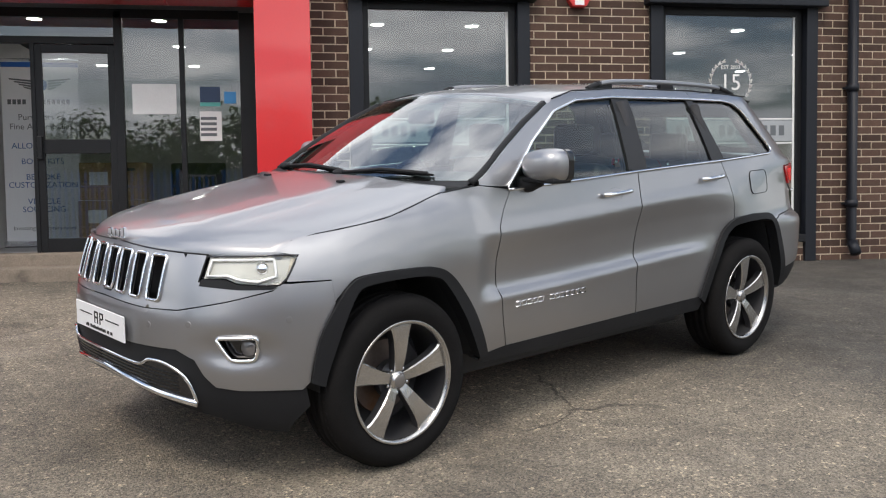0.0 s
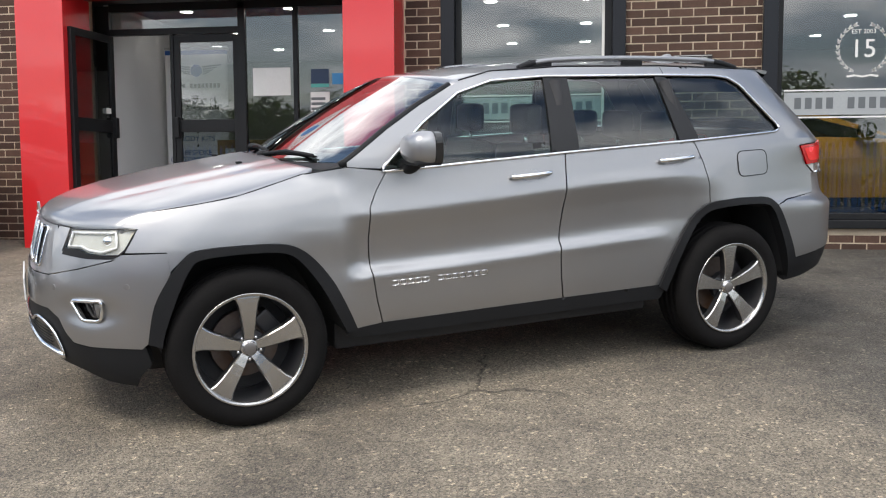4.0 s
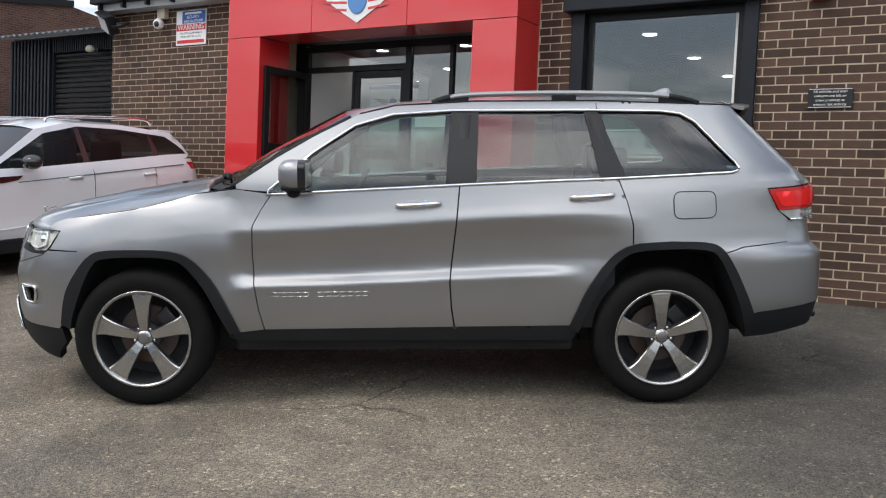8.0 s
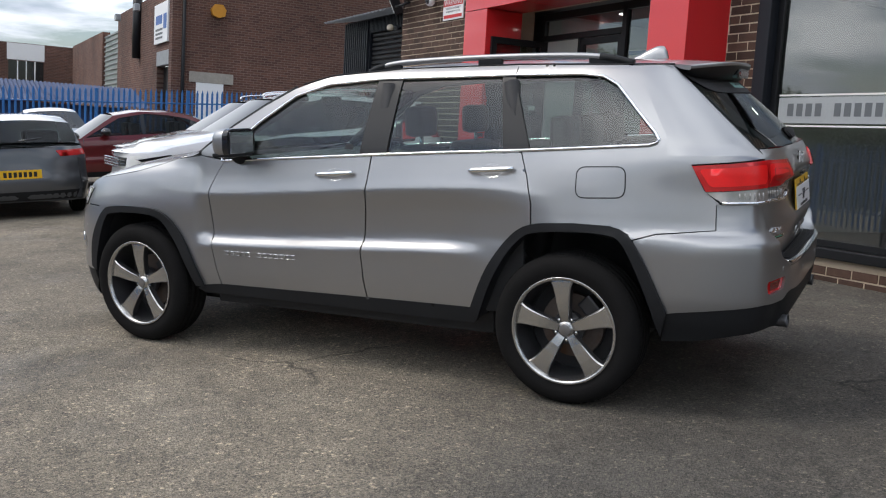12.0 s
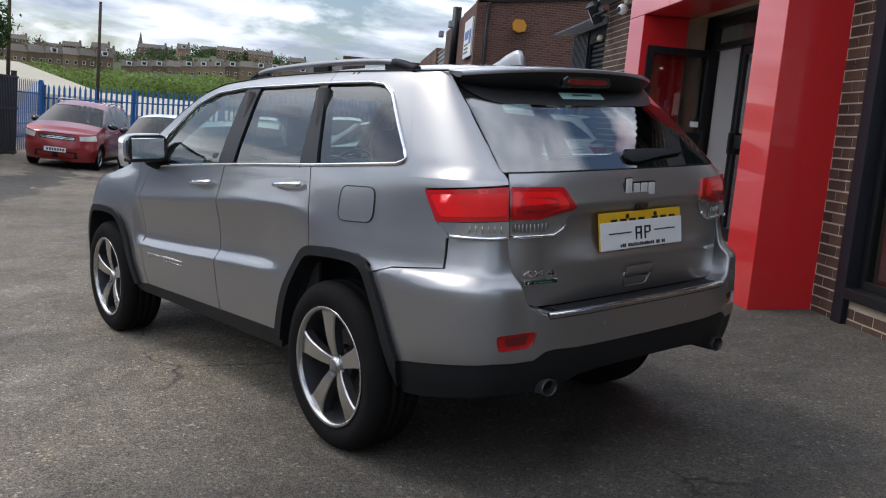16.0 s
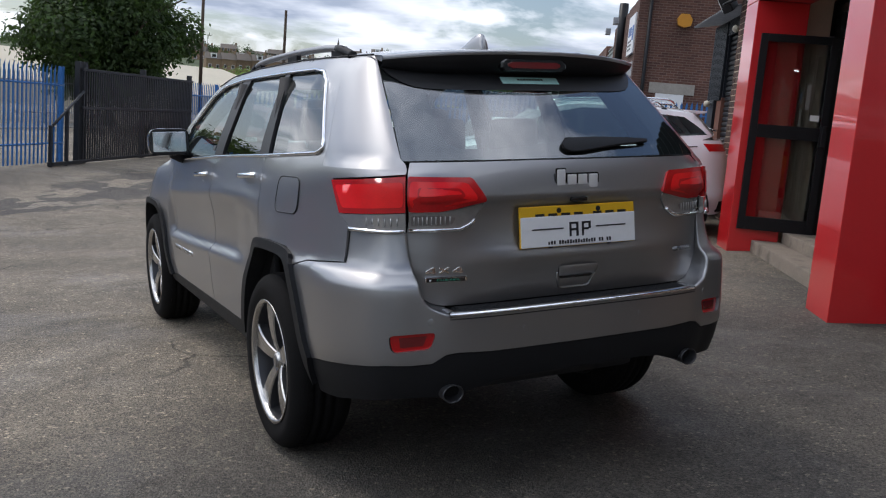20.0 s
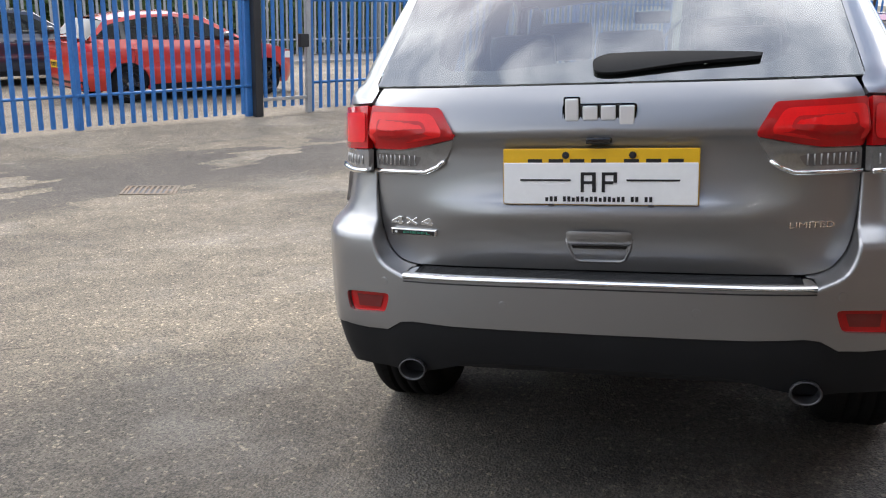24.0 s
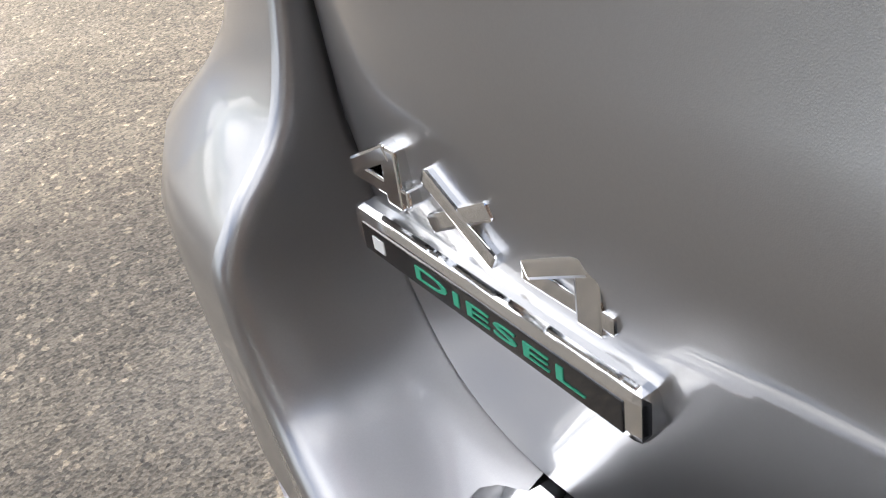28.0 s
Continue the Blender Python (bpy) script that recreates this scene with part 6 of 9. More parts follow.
# scuttle, wipers, windscreen
PILLAR = [(-0.93, 1.240), (-0.70, 1.392), (-0.50, 1.508), (-0.30, 1.608)]
def screen_point(u, v):
    s = lerp(-0.93, -0.30, v)
    e = jb(s, float(np.interp(s, [p[0] for p in PILLAR], [p[1] for p in PILLAR])))
    xc, zc = lerp(-1.135, -0.385, v), lerp(1.225, 1.664, v) + 0.020 * math.sin(math.pi * v)
    w = 1 - abs(u) ** 2.2
    return Vector((e.x + (xc - e.x) * w, u * abs(e.y), e.z + (zc - e.z) * w))
patch("windscreen", [[screen_point(-1 + 2 * j / 30, k / 16) for j in range(31)] for k in range(17)], M["screen_glass"], J, shadow=False)
patch("screen_border", [[screen_point(-1 + 2 * j / 30, k / 20) + Vector((0.004, 0, -0.004)) for j in range(31)] for k in range(0, 3)], M["gloss_black"], J)
patch("screen_border", [[screen_point(-1 + 2 * j / 30, 0.955 + 0.045 * k / 2) + Vector((0.004, 0, -0.004)) for j in range(31)] for k in range(0, 3)], M["gloss_black"], J)
for sg in (-1, 1):
    patch("screen_border", [[screen_point(sg * (1 - 0.045 * j), k / 12) + Vector((0.004, 0, -0.004)) for j in range(2)] for k in range(13)], M["gloss_black"], J)
rows = []
for k in range(3):
    rows.append([])
    for j in range(31):
        u = -1 + 2 * j / 30
        a = screen_point(u * 0.98, 0)
        rows[-1].append((a.x - 0.035 * k - 0.01, a.y, a.z - 0.004 - 0.012 * k))
patch("scuttle", rows, M["black_plastic"], J)
for y0, y1 in ((0.62, -0.02), (-0.05, -0.60)):
    arm = [screen_point(y0 / 0.86, 0.02) + Vector((-0.03, 0, 0.012)), screen_point(lerp(y0, y1, 0.5) / 0.86, 0.055) + Vector((-0.02, 0, 0.022)), screen_point(y1 / 0.86, 0.045) + Vector((-0.015, 0, 0.012))]
    w = tube("wiper", arm, 0.010, M["black_plastic"], J)
    tube("wiper_blade", [screen_point(y0 * 0.95 / 0.86, 0.04) + Vector((-0.006, 0, 0.010)), screen_point(y1 * 1.05 / 0.86, 0.035) + Vector((-0.006, 0, 0.010))], 0.006, M["rubber"], w)
    bm = bmesh.new()
    bmesh.ops.create_uvsphere(bm, u_segments=12, v_segments=8, radius=0.028, matrix=Matrix.Translation(arm[0]) @ Matrix.Diagonal((1.3, 1, 0.8, 1)))
    part("wiper_pivot", bm, M["black_plastic"], w, smooth=True)
for y in (-0.33, 0.33):
    bm = bmesh.new()
    add_box(bm, -1.36, -1.33, y - 0.018, y + 0.018, bonnet_mid(-1.34) + 0.003, bonnet_mid(-1.34) + 0.016, 0.005)
    part("washer_jet", bm, M["black_plastic"], J)

SLOTS = [0.13 * k for k in range(4)]
def slot(y, grow=0.0):
    t, b = 0.043 + grow, 0.037 + grow
    return rounded([(F(max(0.0001, y + b)), 0.788 - grow), (F(y - b), 0.788 - grow), (F(y - t), 0.962 + grow), (F(y + t), 0.962 + grow)], 0.014)
nose = [(sf0, 0.776), (F(0.037), 0.776), (F(0.050), 0.790), (F(0.054), 0.955), (F(0.042), 0.972), (sf0, 0.972), (sf0, 0.993), (-2.77, 0.985), (-2.41, 0.980), (-2.36, 0.980), (-2.385, 0.872), (-2.10, 0.852), (-2.02, 0.868), (-2.06, 0.848), (-2.25, 0.803), (-2.47, 0.760), (-2.67, 0.752), (sf0, 0.758)]
sheet("grille_surround", nose, jb, P_, J, side="join", step=0.015, holes=[slot(y, 0.006) for y in SLOTS[1:]])
grille = box("grille_mesh", -2.24, -2.20, -0.50, 0.50, 0.77, 0.98, M["black_plastic"], J, 0.004)
for y in (0.0, 0.13, 0.26, 0.39):
    for sg in ((1, -1) if y else (1,)):
        if y:
            ring = [jb(p[0], p[1], 0.004) for p in densify(slot(y, 0.003), 0.03)]
        else:
            ring = [Vector((jb(sf0, z, 0.004).x, yy, z)) for yy, z in densify([(-0.038, 0.788), (0.038, 0.788), (0.044, 0.962), (-0.044, 0.962)], 0.03)]
        g = tube("grille_slot", [(p[0], p[1] * sg, p[2]) for p in ring], 0.0075, M["chrome"], J, 6, True, label="chrome grille slot frame")
        for k in (-0.022, -0.007, 0.008, 0.023):
            yy = y * sg + k
            a, b = jb(F(abs(yy)), 0.795, -0.03), jb(F(abs(yy)), 0.955, -0.03)
            gs = 1 if yy > 0 else -1
            tube("grille_bar", [(a.x, yy, a.z), (b.x, yy, b.z)], 0.0032, M["dark_interior"], g, 4)
HEAD = [(-2.365, 0.885), (-2.345, 0.972), (-2.03, 0.982), (-1.945, 0.980), (-2.0, 0.89), (-2.03, 0.868), (-2.12, 0.866), (-2.21, 0.872), (-2.26, 0.888)]
HEADLOW = [(-2.378, 0.858), (-2.368, 0.885), (-2.26, 0.886), (-2.21, 0.870), (-2.12, 0.864), (-2.03, 0.866), (-2.06, 0.850), (-2.2, 0.848)]
for sd in ("left", "right"):
    g = 1 if sd == "left" else -1
    lamp = sheet("headlamp", HEAD, jb, M["lamp_white"], J, side=sd, off=-0.014, depth=0.0, label="clear headlamp with a bright reflector")
    sheet("lens", HEAD, jb, M["clear_lens"], lamp, side=sd, off=0.003, depth=0.0, shadow=False)
    sheet("lower_trim", HEADLOW, jb, M["black_plastic"], lamp, side=sd, off=0.002, depth=0.02)
    strip("bezel", HEAD[1:7], jb, 0.005, M["gloss_black"], lamp, sides=(sd,), off=0.0)
    strip("bonnet_gap", [(sf0 + 0.02, 0.9925), (-2.77, 0.9865), (-2.55, 0.983), (-2.41, 0.981), (-2.35, 0.979)], jb, 0.0035, M["ink"], J, sides=(sd,), off=0.001)
    strip("light_guide", [(-2.345, 0.895), (-2.33, 0.958), (-2.05, 0.966), (-2.04, 0.90), (-2.12, 0.878), (-2.20, 0.886), (-2.25, 0.900)], jb, 0.007, M["reflector"], lamp, sides=(sd,), off=-0.005, closed=True)
    c = jb(-2.10, 0.925, -0.03)
    bm = bmesh.new()
    bmesh.ops.create_uvsphere(bm, u_segments=20, v_segments=12, radius=0.030, matrix=Matrix.Translation((c.x, c.y * g, c.z)))
    part("projector", bm, M["chrome"], lamp, smooth=True)
    strip("amber_strip", [(-1.985, 0.90), (-1.965, 0.965)], jb, 0.012, M["cream"], lamp, sides=(sd,), off=-0.02)
FOG = rounded([(-2.297, 0.655), (-2.121, 0.660), (-2.128, 0.580), (-2.145, 0.566), (-2.232, 0.566)], 0.02)
bump = [(sf0, 0.754), (-2.67, 0.748), (-2.47, 0.755), (-2.25, 0.798), (-2.06, 0.843), (-2.02, 0.870), (-1.81, 0.872), (-1.80, 0.78), (-1.876, 0.64), (-1.914, 0.464), (-1.946, 0.436), (-2.046, 0.441), (-2.20, 0.443), (-2.297, 0.455), (-2.345, 0.50), (-2.385, 0.562), (-2.473, 0.599), (-2.75, 0.594), (sf0, 0.596)]
def bump_surf(s, z, off=0.0):
    # the fog lamp hollow
    d = math.exp(-(((s + 2.20) / 0.15) ** 2 + ((z - 0.605) / 0.062) ** 2) ** 1.5)
    return jb(s, z, off - 0.022 * d)
sheet("front_bumper", bump, bump_surf, P_, J, side="join", step=0.018, holes=[FOG])
val = [(sf0, 0.598), (-2.75, 0.596), (-2.473, 0.601), (-2.385, 0.564), (-2.345, 0.502), (-2.297, 0.457), (-2.20, 0.445), (-2.046, 0.443), (-1.93, 0.44), (-1.91, 0.36), (-1.98, 0.29), (-2.0, 0.245), (-2.15, 0.265), (-2.297, 0.315), (-2.536, 0.365), (-2.8, 0.40), (sf0, 0.405)]
sheet("front_valance", val, jb, M["black_plastic"], J, side="join", step=0.035, off=-0.006, depth=0.05)
low = [(sf0, 0.515), (-2.70, 0.510), (-2.61, 0.535), (-2.52, 0.530), (-2.43, 0.480), (-2.395, 0.395), (-2.58, 0.415), (-2.80, 0.440), (sf0, 0.452)]
lg = sheet("lower_grille", low, jb, M["gloss_black"], J, side="join", off=0.001, depth=0.0)
for z in np.linspace(0.44, 0.52, 6):
    for sg in (1, -1):
        line = [jb(s, z - 0.03 * ((s - sf0) / 0.6) ** 2, 0.003) for s in np.linspace(sf0, -2.47, 10)]
        tube("grille_bar", [(p[0], p[1] * sg, p[2]) for p in line], 0.003, M["black_plastic"], lg, 4)
CH_UP = [(sf0, 0.520), (-2.70, 0.513), (-2.62, 0.541), (-2.52, 0.535), (-2.425, 0.484), (-2.385, 0.385)]
CH_LO = [(sf0, 0.445), (-2.80, 0.433), (-2.58, 0.405), (-2.385, 0.378)]
def both(line, off):
    l = [jb(s, z, off) for s, z in line]
    return [(p[0], p[1], p[2]) for p in l[::-1]] + [(p[0], -p[1], p[2]) for p in l[1:]]
tube("bumper_chrome", smooth_line(both(CH_UP, 0.004), 4), 0.008, M["chrome"], J)
tube("bumper_chrome", smooth_line(both(CH_LO, 0.004), 4), 0.016, M["chrome"], J)
for sd in ("left", "right"):
    g = 1 if sd == "left" else -1
    fog = sheet("fog_lamp", FOG, jb, M["gloss_black"], J, side=sd, off=-0.05, depth=0.0, label="round fog lamp in a chrome surround")
    strip("surround", FOG, jb, 0.009, M["chrome"], fog, sides=(sd,), off=-0.004, closed=True)
    c = jb(-2.16, 0.612, -0.04)
    bm = lathe([(0.034, 0.0), (0.036, -0.012), (0.030, -0.016), (0.0005, -0.020)], 24, "x")
    bmesh.ops.transform(bm, matrix=Matrix.Translation((c.x, c.y * g, c.z)) @ Matrix.Rotation(0.5 * g, 4, "Z"), verts=bm.verts)
    part("lamp", bm, M["smoke_lens"], fog, smooth=True)
    for s, z in ((-2.623, 0.685), (-2.410, 0.705), (-1.996, 0.728)):
        c, c2 = jb(s, z, 0.0015), jb(s, z, 0.02)
        n = (c2 - c).normalized()
        bm = lathe([(0.013, -0.004), (0.013, 0.0), (0.010, 0.0005), (0.0005, 0.0008)], 16, "z")
        q = Vector((n.x, n.y * g, n.z)).to_track_quat("Z", "Y").to_matrix().to_4x4()
        bmesh.ops.transform(bm, matrix=Matrix.Translation((c.x, c.y * g, c.z)) @ q, verts=bm.verts)
        part("parking_sensor", bm, P_, J)
fp = box("number_plate", -2.412, -2.404, -0.26, 0.26, 0.590, 0.702, M["white_plate"], J, 0.003, "white show plate with black marks")
def marks(parent, x, dirx, z0, y0=0.0):
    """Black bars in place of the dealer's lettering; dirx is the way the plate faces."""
    X0, X1 = (x, x + 0.0015 * dirx)
    def bar(a, b, z0_, z1_):
        box("mark", X0, X1, y0 + dirx * a, y0 + dirx * b, z0_, z1_, M["ink"], parent, 0)
    bar(-0.215, -0.075, z0 + 0.012, z0 + 0.017)
    bar(0.075, 0.215, z0 + 0.012, z0 + 0.017)
    for c in (-0.027, 0.030):
        bar(c - 0.021, c - 0.012, z0 - 0.018, z0 + 0.036)
        bar(c + 0.010, c + 0.020, z0 - (0.018 if c < 0 else -0.008), z0 + 0.036)
        bar(c - 0.012, c + 0.010, z0 + 0.028, z0 + 0.036)
        bar(c - 0.012, c + 0.010, z0 + 0.004, z0 + 0.012)
    for k in range(24):
        if k not in (3, 18, 21):
            bar(-0.145 + k * 0.0122, -0.137 + k * 0.0122, z0 - 0.044, z0 - 0.044 + (0.014 if k % 3 else 0.011))
marks(fp, -2.412, -1, 0.645)
# badge on the bonnet's nose: plain chrome blocks
bd = box("badge", -2.322, -2.312, -0.085, 0.085, 1.004, 1.012, M["chrome"], J, 0.002, "chrome maker's badge")
for k, (w, h) in enumerate(((0.03, 0.045), (0.034, 0.03), (0.034, 0.03), (0.034, 0.045))):
    y = -0.068 + k * 0.045
    box("block", -2.318, -2.304, y - w / 2, y + w / 2, 1.010 - (h - 0.03 if k == 3 else 0), 1.040 + (h - 0.03 if k == 0 else 0), M["chrome"], bd, 0.003)

# tail: tailgate, bumper, lamps
def gate_surf(s, z, off=0.0):
    t = min(1.0, max(0.0, (z - 1.10) / 0.18)) * 0.6
    return gate(s, z, off).lerp(jb(s, z, off), t)
SEAM = smooth_line([(0.672, 1.04), (0.6705, 0.98), (0.667, 0.93), (0.661, 0.89), (0.652, 0.85), (0.637, 0.818), (0.610, 0.788), (0.575, 0.773), (0.542, 0.768)], 4)
CREASE = smooth_line([(0.674, 1.04), (0.672, 0.98), (0.668, 0.93), (0.665, 0.90), (0.665, 0.872), (0.666, 0.85), (0.655, 0.808), (0.632, 0.778), (0.564, 0.748)], 4)
GATE = [(sr0, 1.285), (2.494, 1.285), (2.493, 1.245), (2.495, 1.08)] + [(s_at(gate_surf, y, z), z) for y, z in SEAM] + [(2.80, 0.768), (2.99, 0.768), (sr0, 0.768)]
tg = sheet("tailgate", GATE, gate_surf, P_, J, side="join", step=0.028, depth=0.03)
WIN_B = [(0.0, 1.290), (-0.674, 1.290), (-0.600, 1.635), (-0.592, 1.662), (0.0, 1.662)]
sheet("rear_window", WIN_B, tail_glass, M["rear_glass"], J, side="join", off=0.001, depth=0.0, shadow=False)
FRIT_IN = [(0.0, 1.555), (-0.470, 1.555), (-0.486, 1.45), (-0.494, 1.39), (-0.478, 1.350), (-0.44, 1.332), (-0.30, 1.330), (-0.14, 1.344), (0.0, 1.358)]
sheet("window_frit", WIN_B[:4] + [(0.0, 1.662)] + FRIT_IN, tail_glass, M["frit"], J, side="join", off=-0.004, depth=0.0, label="dark printed border of the rear window")
BAND = smooth_line([(0.0, 1.547), (-0.20, 1.547), (-0.40, 1.549), (-0.49, 1.556), (-0.54, 1.574), (-0.575, 1.603), (-0.596, 1.634)], 4) + [(-0.590, 1.655), (0.0, 1.655)]
sheet("window_band", BAND, tail_glass, M["pillar_black"], J, side="join", off=0.004, depth=0.0, label="black band at the top of the rear window")
EDGE = []
for k, (y, z) in enumerate(CREASE):
    a, b = CREASE[max(0, k - 1)], CREASE[min(len(CREASE) - 1, k + 1)]
    d = Vector((b[0] - a[0], b[1] - a[1])).normalized()
    EDGE.append((y - d.y * 0.009, z + d.x * 0.009))
EDGE_S = [(s_at(rear_bump, y, z), z) for y, z in EDGE]
BUMP = [(1.967, 0.521), (1.92, 0.634), (1.849, 0.78), (1.80, 0.862), (1.90, 0.892), (2.10, 0.911), (2.186, 0.918), (2.186, 1.036), (2.30, 1.037)] + EDGE_S + [(2.72, 0.745), (2.85, 0.744), (3.0, 0.744), (sr0, 0.744), (sr0, 0.604), (2.836, 0.606), (2.70, 0.612), (2.655, 0.606), (2.60, 0.576), (2.52, 0.571), (2.42, 0.574), (2.2, 0.552), (2.01, 0.53)]
FOGR = rounded([(2.434, 0.682), (2.618, 0.690), (2.594, 0.628), (2.445, 0.618)], 0.02)
rb = sheet("rear_bumper", BUMP, rear_bump, P_, J, side="join", step=0.024, depth=0.02, holes=[FOGR])
sheet("rear_valance", [(1.952, 0.524), (2.01, 0.527), (2.2, 0.549), (2.42, 0.571), (2.52, 0.568), (2.60, 0.573), (2.655, 0.603), (2.70, 0.609), (2.836, 0.603), (sr0, 0.601), (sr0, 0.495), (2.95, 0.492), (2.86, 0.484), (2.77, 0.458), (2.70, 0.442), (2.62, 0.438), (2.553, 0.441), (2.44, 0.440), (2.3, 0.422), (2.1, 0.388), (1.935, 0.375)], rear_bump, M["black_plastic"], J, side="join", off=-0.004, depth=0.10)
# rounded flange from the bumper's crease in to the tailgate seam
cols = []
for (ey, ez), (cy, cz), (sy, sz) in zip(EDGE, CREASE, SEAM):
    e, c = rear_bump(s_at(rear_bump, ey, ez), ez), rear_bump(s_at(rear_bump, cy, cz), cz)
    q = gate_surf(s_at(gate_surf, sy + 0.0035, sz - 0.002), sz - 0.002, -0.003)
    inn = (q - c)
    f = c + inn * min(0.5, 0.013 / max(0.013, inn.length))
    col = [e * (1 - t) ** 2 + c * 2 * t * (1 - t) + f * t * t for t in (0, 0.2, 0.4, 0.6, 0.8, 1.0)]
    up = Vector((0.25, 0.0, 1.0)).normalized()
    col += [f.lerp(q, t) - up * 0.006 * math.sin(math.pi * t) * min(1.0, inn.length / 0.1) for t in (0.25, 0.5, 0.75, 1.0)]
    col.append(gate_surf(s_at(gate_surf, sy + 0.0015, sz), sz, -0.018))
    cols.append(col)
for g in (1, -1):
    patch("bumper_flange", [[(p.x, p.y * g, p.z) for p in (col if g > 0 else col[::-1])] for col in cols], P_, J)
# step pad, its ribs and its chrome frame
S0 = s_at(rear_bump, 0.566, 0.745)
def step_at(y, t):
    a = rear_bump(s_at(rear_bump, y, 0.755) if y > 0.004 else sr0, 0.755, -0.012)
    b = gate_surf(s_at(gate_surf, y, 0.77) if y > 0.004 else sr0, 0.77, -0.01)
    return Vector((lerp(a.x, b.x, t), -y, 0.7555 + 0.005 * t))
ys = [0.545 * (1 - k / 24) for k in range(25)]
half = [[step_at(y, t) for y in ys] for t in (0.0, 0.5, 1.0)]
pad = patch("step_pad", [[tuple(p) for p in r] + [(p.x, -p.y, p.z) for p in r[-2::-1]] for r in half], M["black_plastic"], J)
for k in range(6):
    t = 0.12 + 0.13 * k
    line = [step_at(0.515 * (1 - j / 24), t) + Vector((0, 0, 0.001)) for j in range(25)]
    tube("rib", [tuple(p) for p in line] + [(p.x, -p.y, p.z) for p in line[-2::-1]], 0.0055, M["black_plastic"], pad, 6)
prof = [(0.744, -0.003), (0.7445, 0.003), (0.748, 0.0055), (0.753, 0.003), (0.758, -0.005), (0.760, -0.012), (0.757, -0.022)]
ss = [lerp(S0, sr0, k / 30) for k in range(31)]
lines = [[rear_bump(s, z, o) for s in ss] for z, o in prof]
patch("step_trim", [[tuple(p) for p in r] + [(p.x, -p.y, p.z) for p in r[-2::-1]] for r in lines], M["chrome"], J, label="chrome strip along the loading edge")
for g in (1, -1):
    ends = []
    for y, h in ((0.570, -0.015), (0.568, 0.0005), (0.566, 0.002), (0.536, 0.002), (0.534, 0.001), (0.533, -0.006)):
        ends.append([(p.x, p.y * g, p.z + h) for p in (step_at(y, t) for t in (-0.03, 0.0, 0.25, 0.5, 0.75, 1.0))])
    patch("step_end", ends if g < 0 else ends[::-1], M["chrome"], J)
for g in (1, -1):
    line = [rear_bump(lerp(S0, sr0, k / 30), 0.734, -0.0015) for k in range(31)]
    tube("trim_groove", [(p.x, p.y * g, p.z) for p in line], 0.0028, M["ink"], J, 6)
for sd in ("left", "right"):
    g = 1 if sd == "left" else -1
    lo = sheet("tail_lamp", [(2.055, 1.216), (2.488, 1.239), (2.488, 1.112), (2.128, 1.098)], jb, M["red_lens"], J, side=sd, off=0.010, depth=0.02, label="red tail lamp with a clear lower strip")
    sheet("clear_strip", [(2.128, 1.095), (2.488, 1.109), (2.488, 1.046), (2.40, 1.043), (2.21, 1.046)], jb, M["lamp_lens"], lo, side=sd, off=0.008, depth=0.02)
    sheet("lamp_core", rounded([(2.09, 1.200), (2.478, 1.220), (2.478, 1.130), (2.15, 1.118)], 0.02), jb, M["red_glow"], lo, side=sd, off=0.0125, depth=0.0)
    strip("trim", [(2.21, 1.046), (2.40, 1.043), (2.488, 1.046)], jb, 0.008, M["chrome"], lo, sides=(sd,), off=0.012)
    li = sheet("tail_lamp", rounded([(2.497, 1.239), (2.79, 1.232), (2.836, 1.165), (2.842, 1.145), (2.72, 1.121), (2.65, 1.112), (2.497, 1.111)], 0.012), gate_surf, M["red_lens"], J, side=sd, off=0.012, depth=0.022, label="red tail lamp with a clear lower strip")
    sheet("clear_strip", rounded([(2.497, 1.108), (2.65, 1.109), (2.72, 1.118), (2.838, 1.142), (2.80, 1.078), (2.735, 1.048), (2.497, 1.047)], 0.012), gate_surf, M["lamp_lens"], li, side=sd, off=0.009, depth=0.022)
    sheet("reverse_lamp", rounded([(2.51, 1.098), (2.64, 1.098), (2.72, 1.090), (2.70, 1.064), (2.51, 1.062)], 0.008), gate_surf, M["smoke_lens"], li, side=sd, off=0.0105, depth=0.0)
    strip("trim", [(2.50, 1.046), (2.735, 1.047), (2.775, 1.062), (2.80, 1.080)], gate_surf, 0.008, M["chrome"], li, sides=(sd,), off=0.012)
    sheet("lamp_core", rounded([(2.507, 1.222), (2.765, 1.216), (2.80, 1.168), (2.80, 1.152), (2.70, 1.135), (2.64, 1.128), (2.507, 1.127)], 0.02), gate_surf, M["red_glow"], li, side=sd, off=0.0142, depth=0.0)
    sheet("lamp_core", rounded([(2.545, 1.200), (2.735, 1.195), (2.755, 1.165), (2.63, 1.145), (2.545, 1.145)], 0.015), gate_surf, M["red_lens"], li, side=sd, off=0.0148, depth=0.0)
    for k in range(9):
        s_ = 2.525 + 0.021 * k
        strip("lens_rib", [(s_, 1.066), (s_, 1.095)], gate_surf, 0.003, M["clear_rib"], li, sides=(sd,), off=0.0105, n=4)
    for k in range(6):
        s_ = 2.30 + 0.030 * k
        strip("lens_rib", [(s_, 1.062), (s_, 1.09)], jb, 0.003, M["clear_rib"], lo, sides=(sd,), off=0.009, n=4)
    fr = sheet("rear_fog_lamp", FOGR, rear_bump, M["red_lens"], J, side=sd, off=-0.012, depth=0.0, label="red rear fog lamp in the bumper")
    sheet("lamp_core", [(2.47, 0.672), (2.58, 0.676), (2.565, 0.64), (2.475, 0.636)], rear_bump, M["red_lens_dark"], fr, side=sd, off=-0.010, depth=0.0)
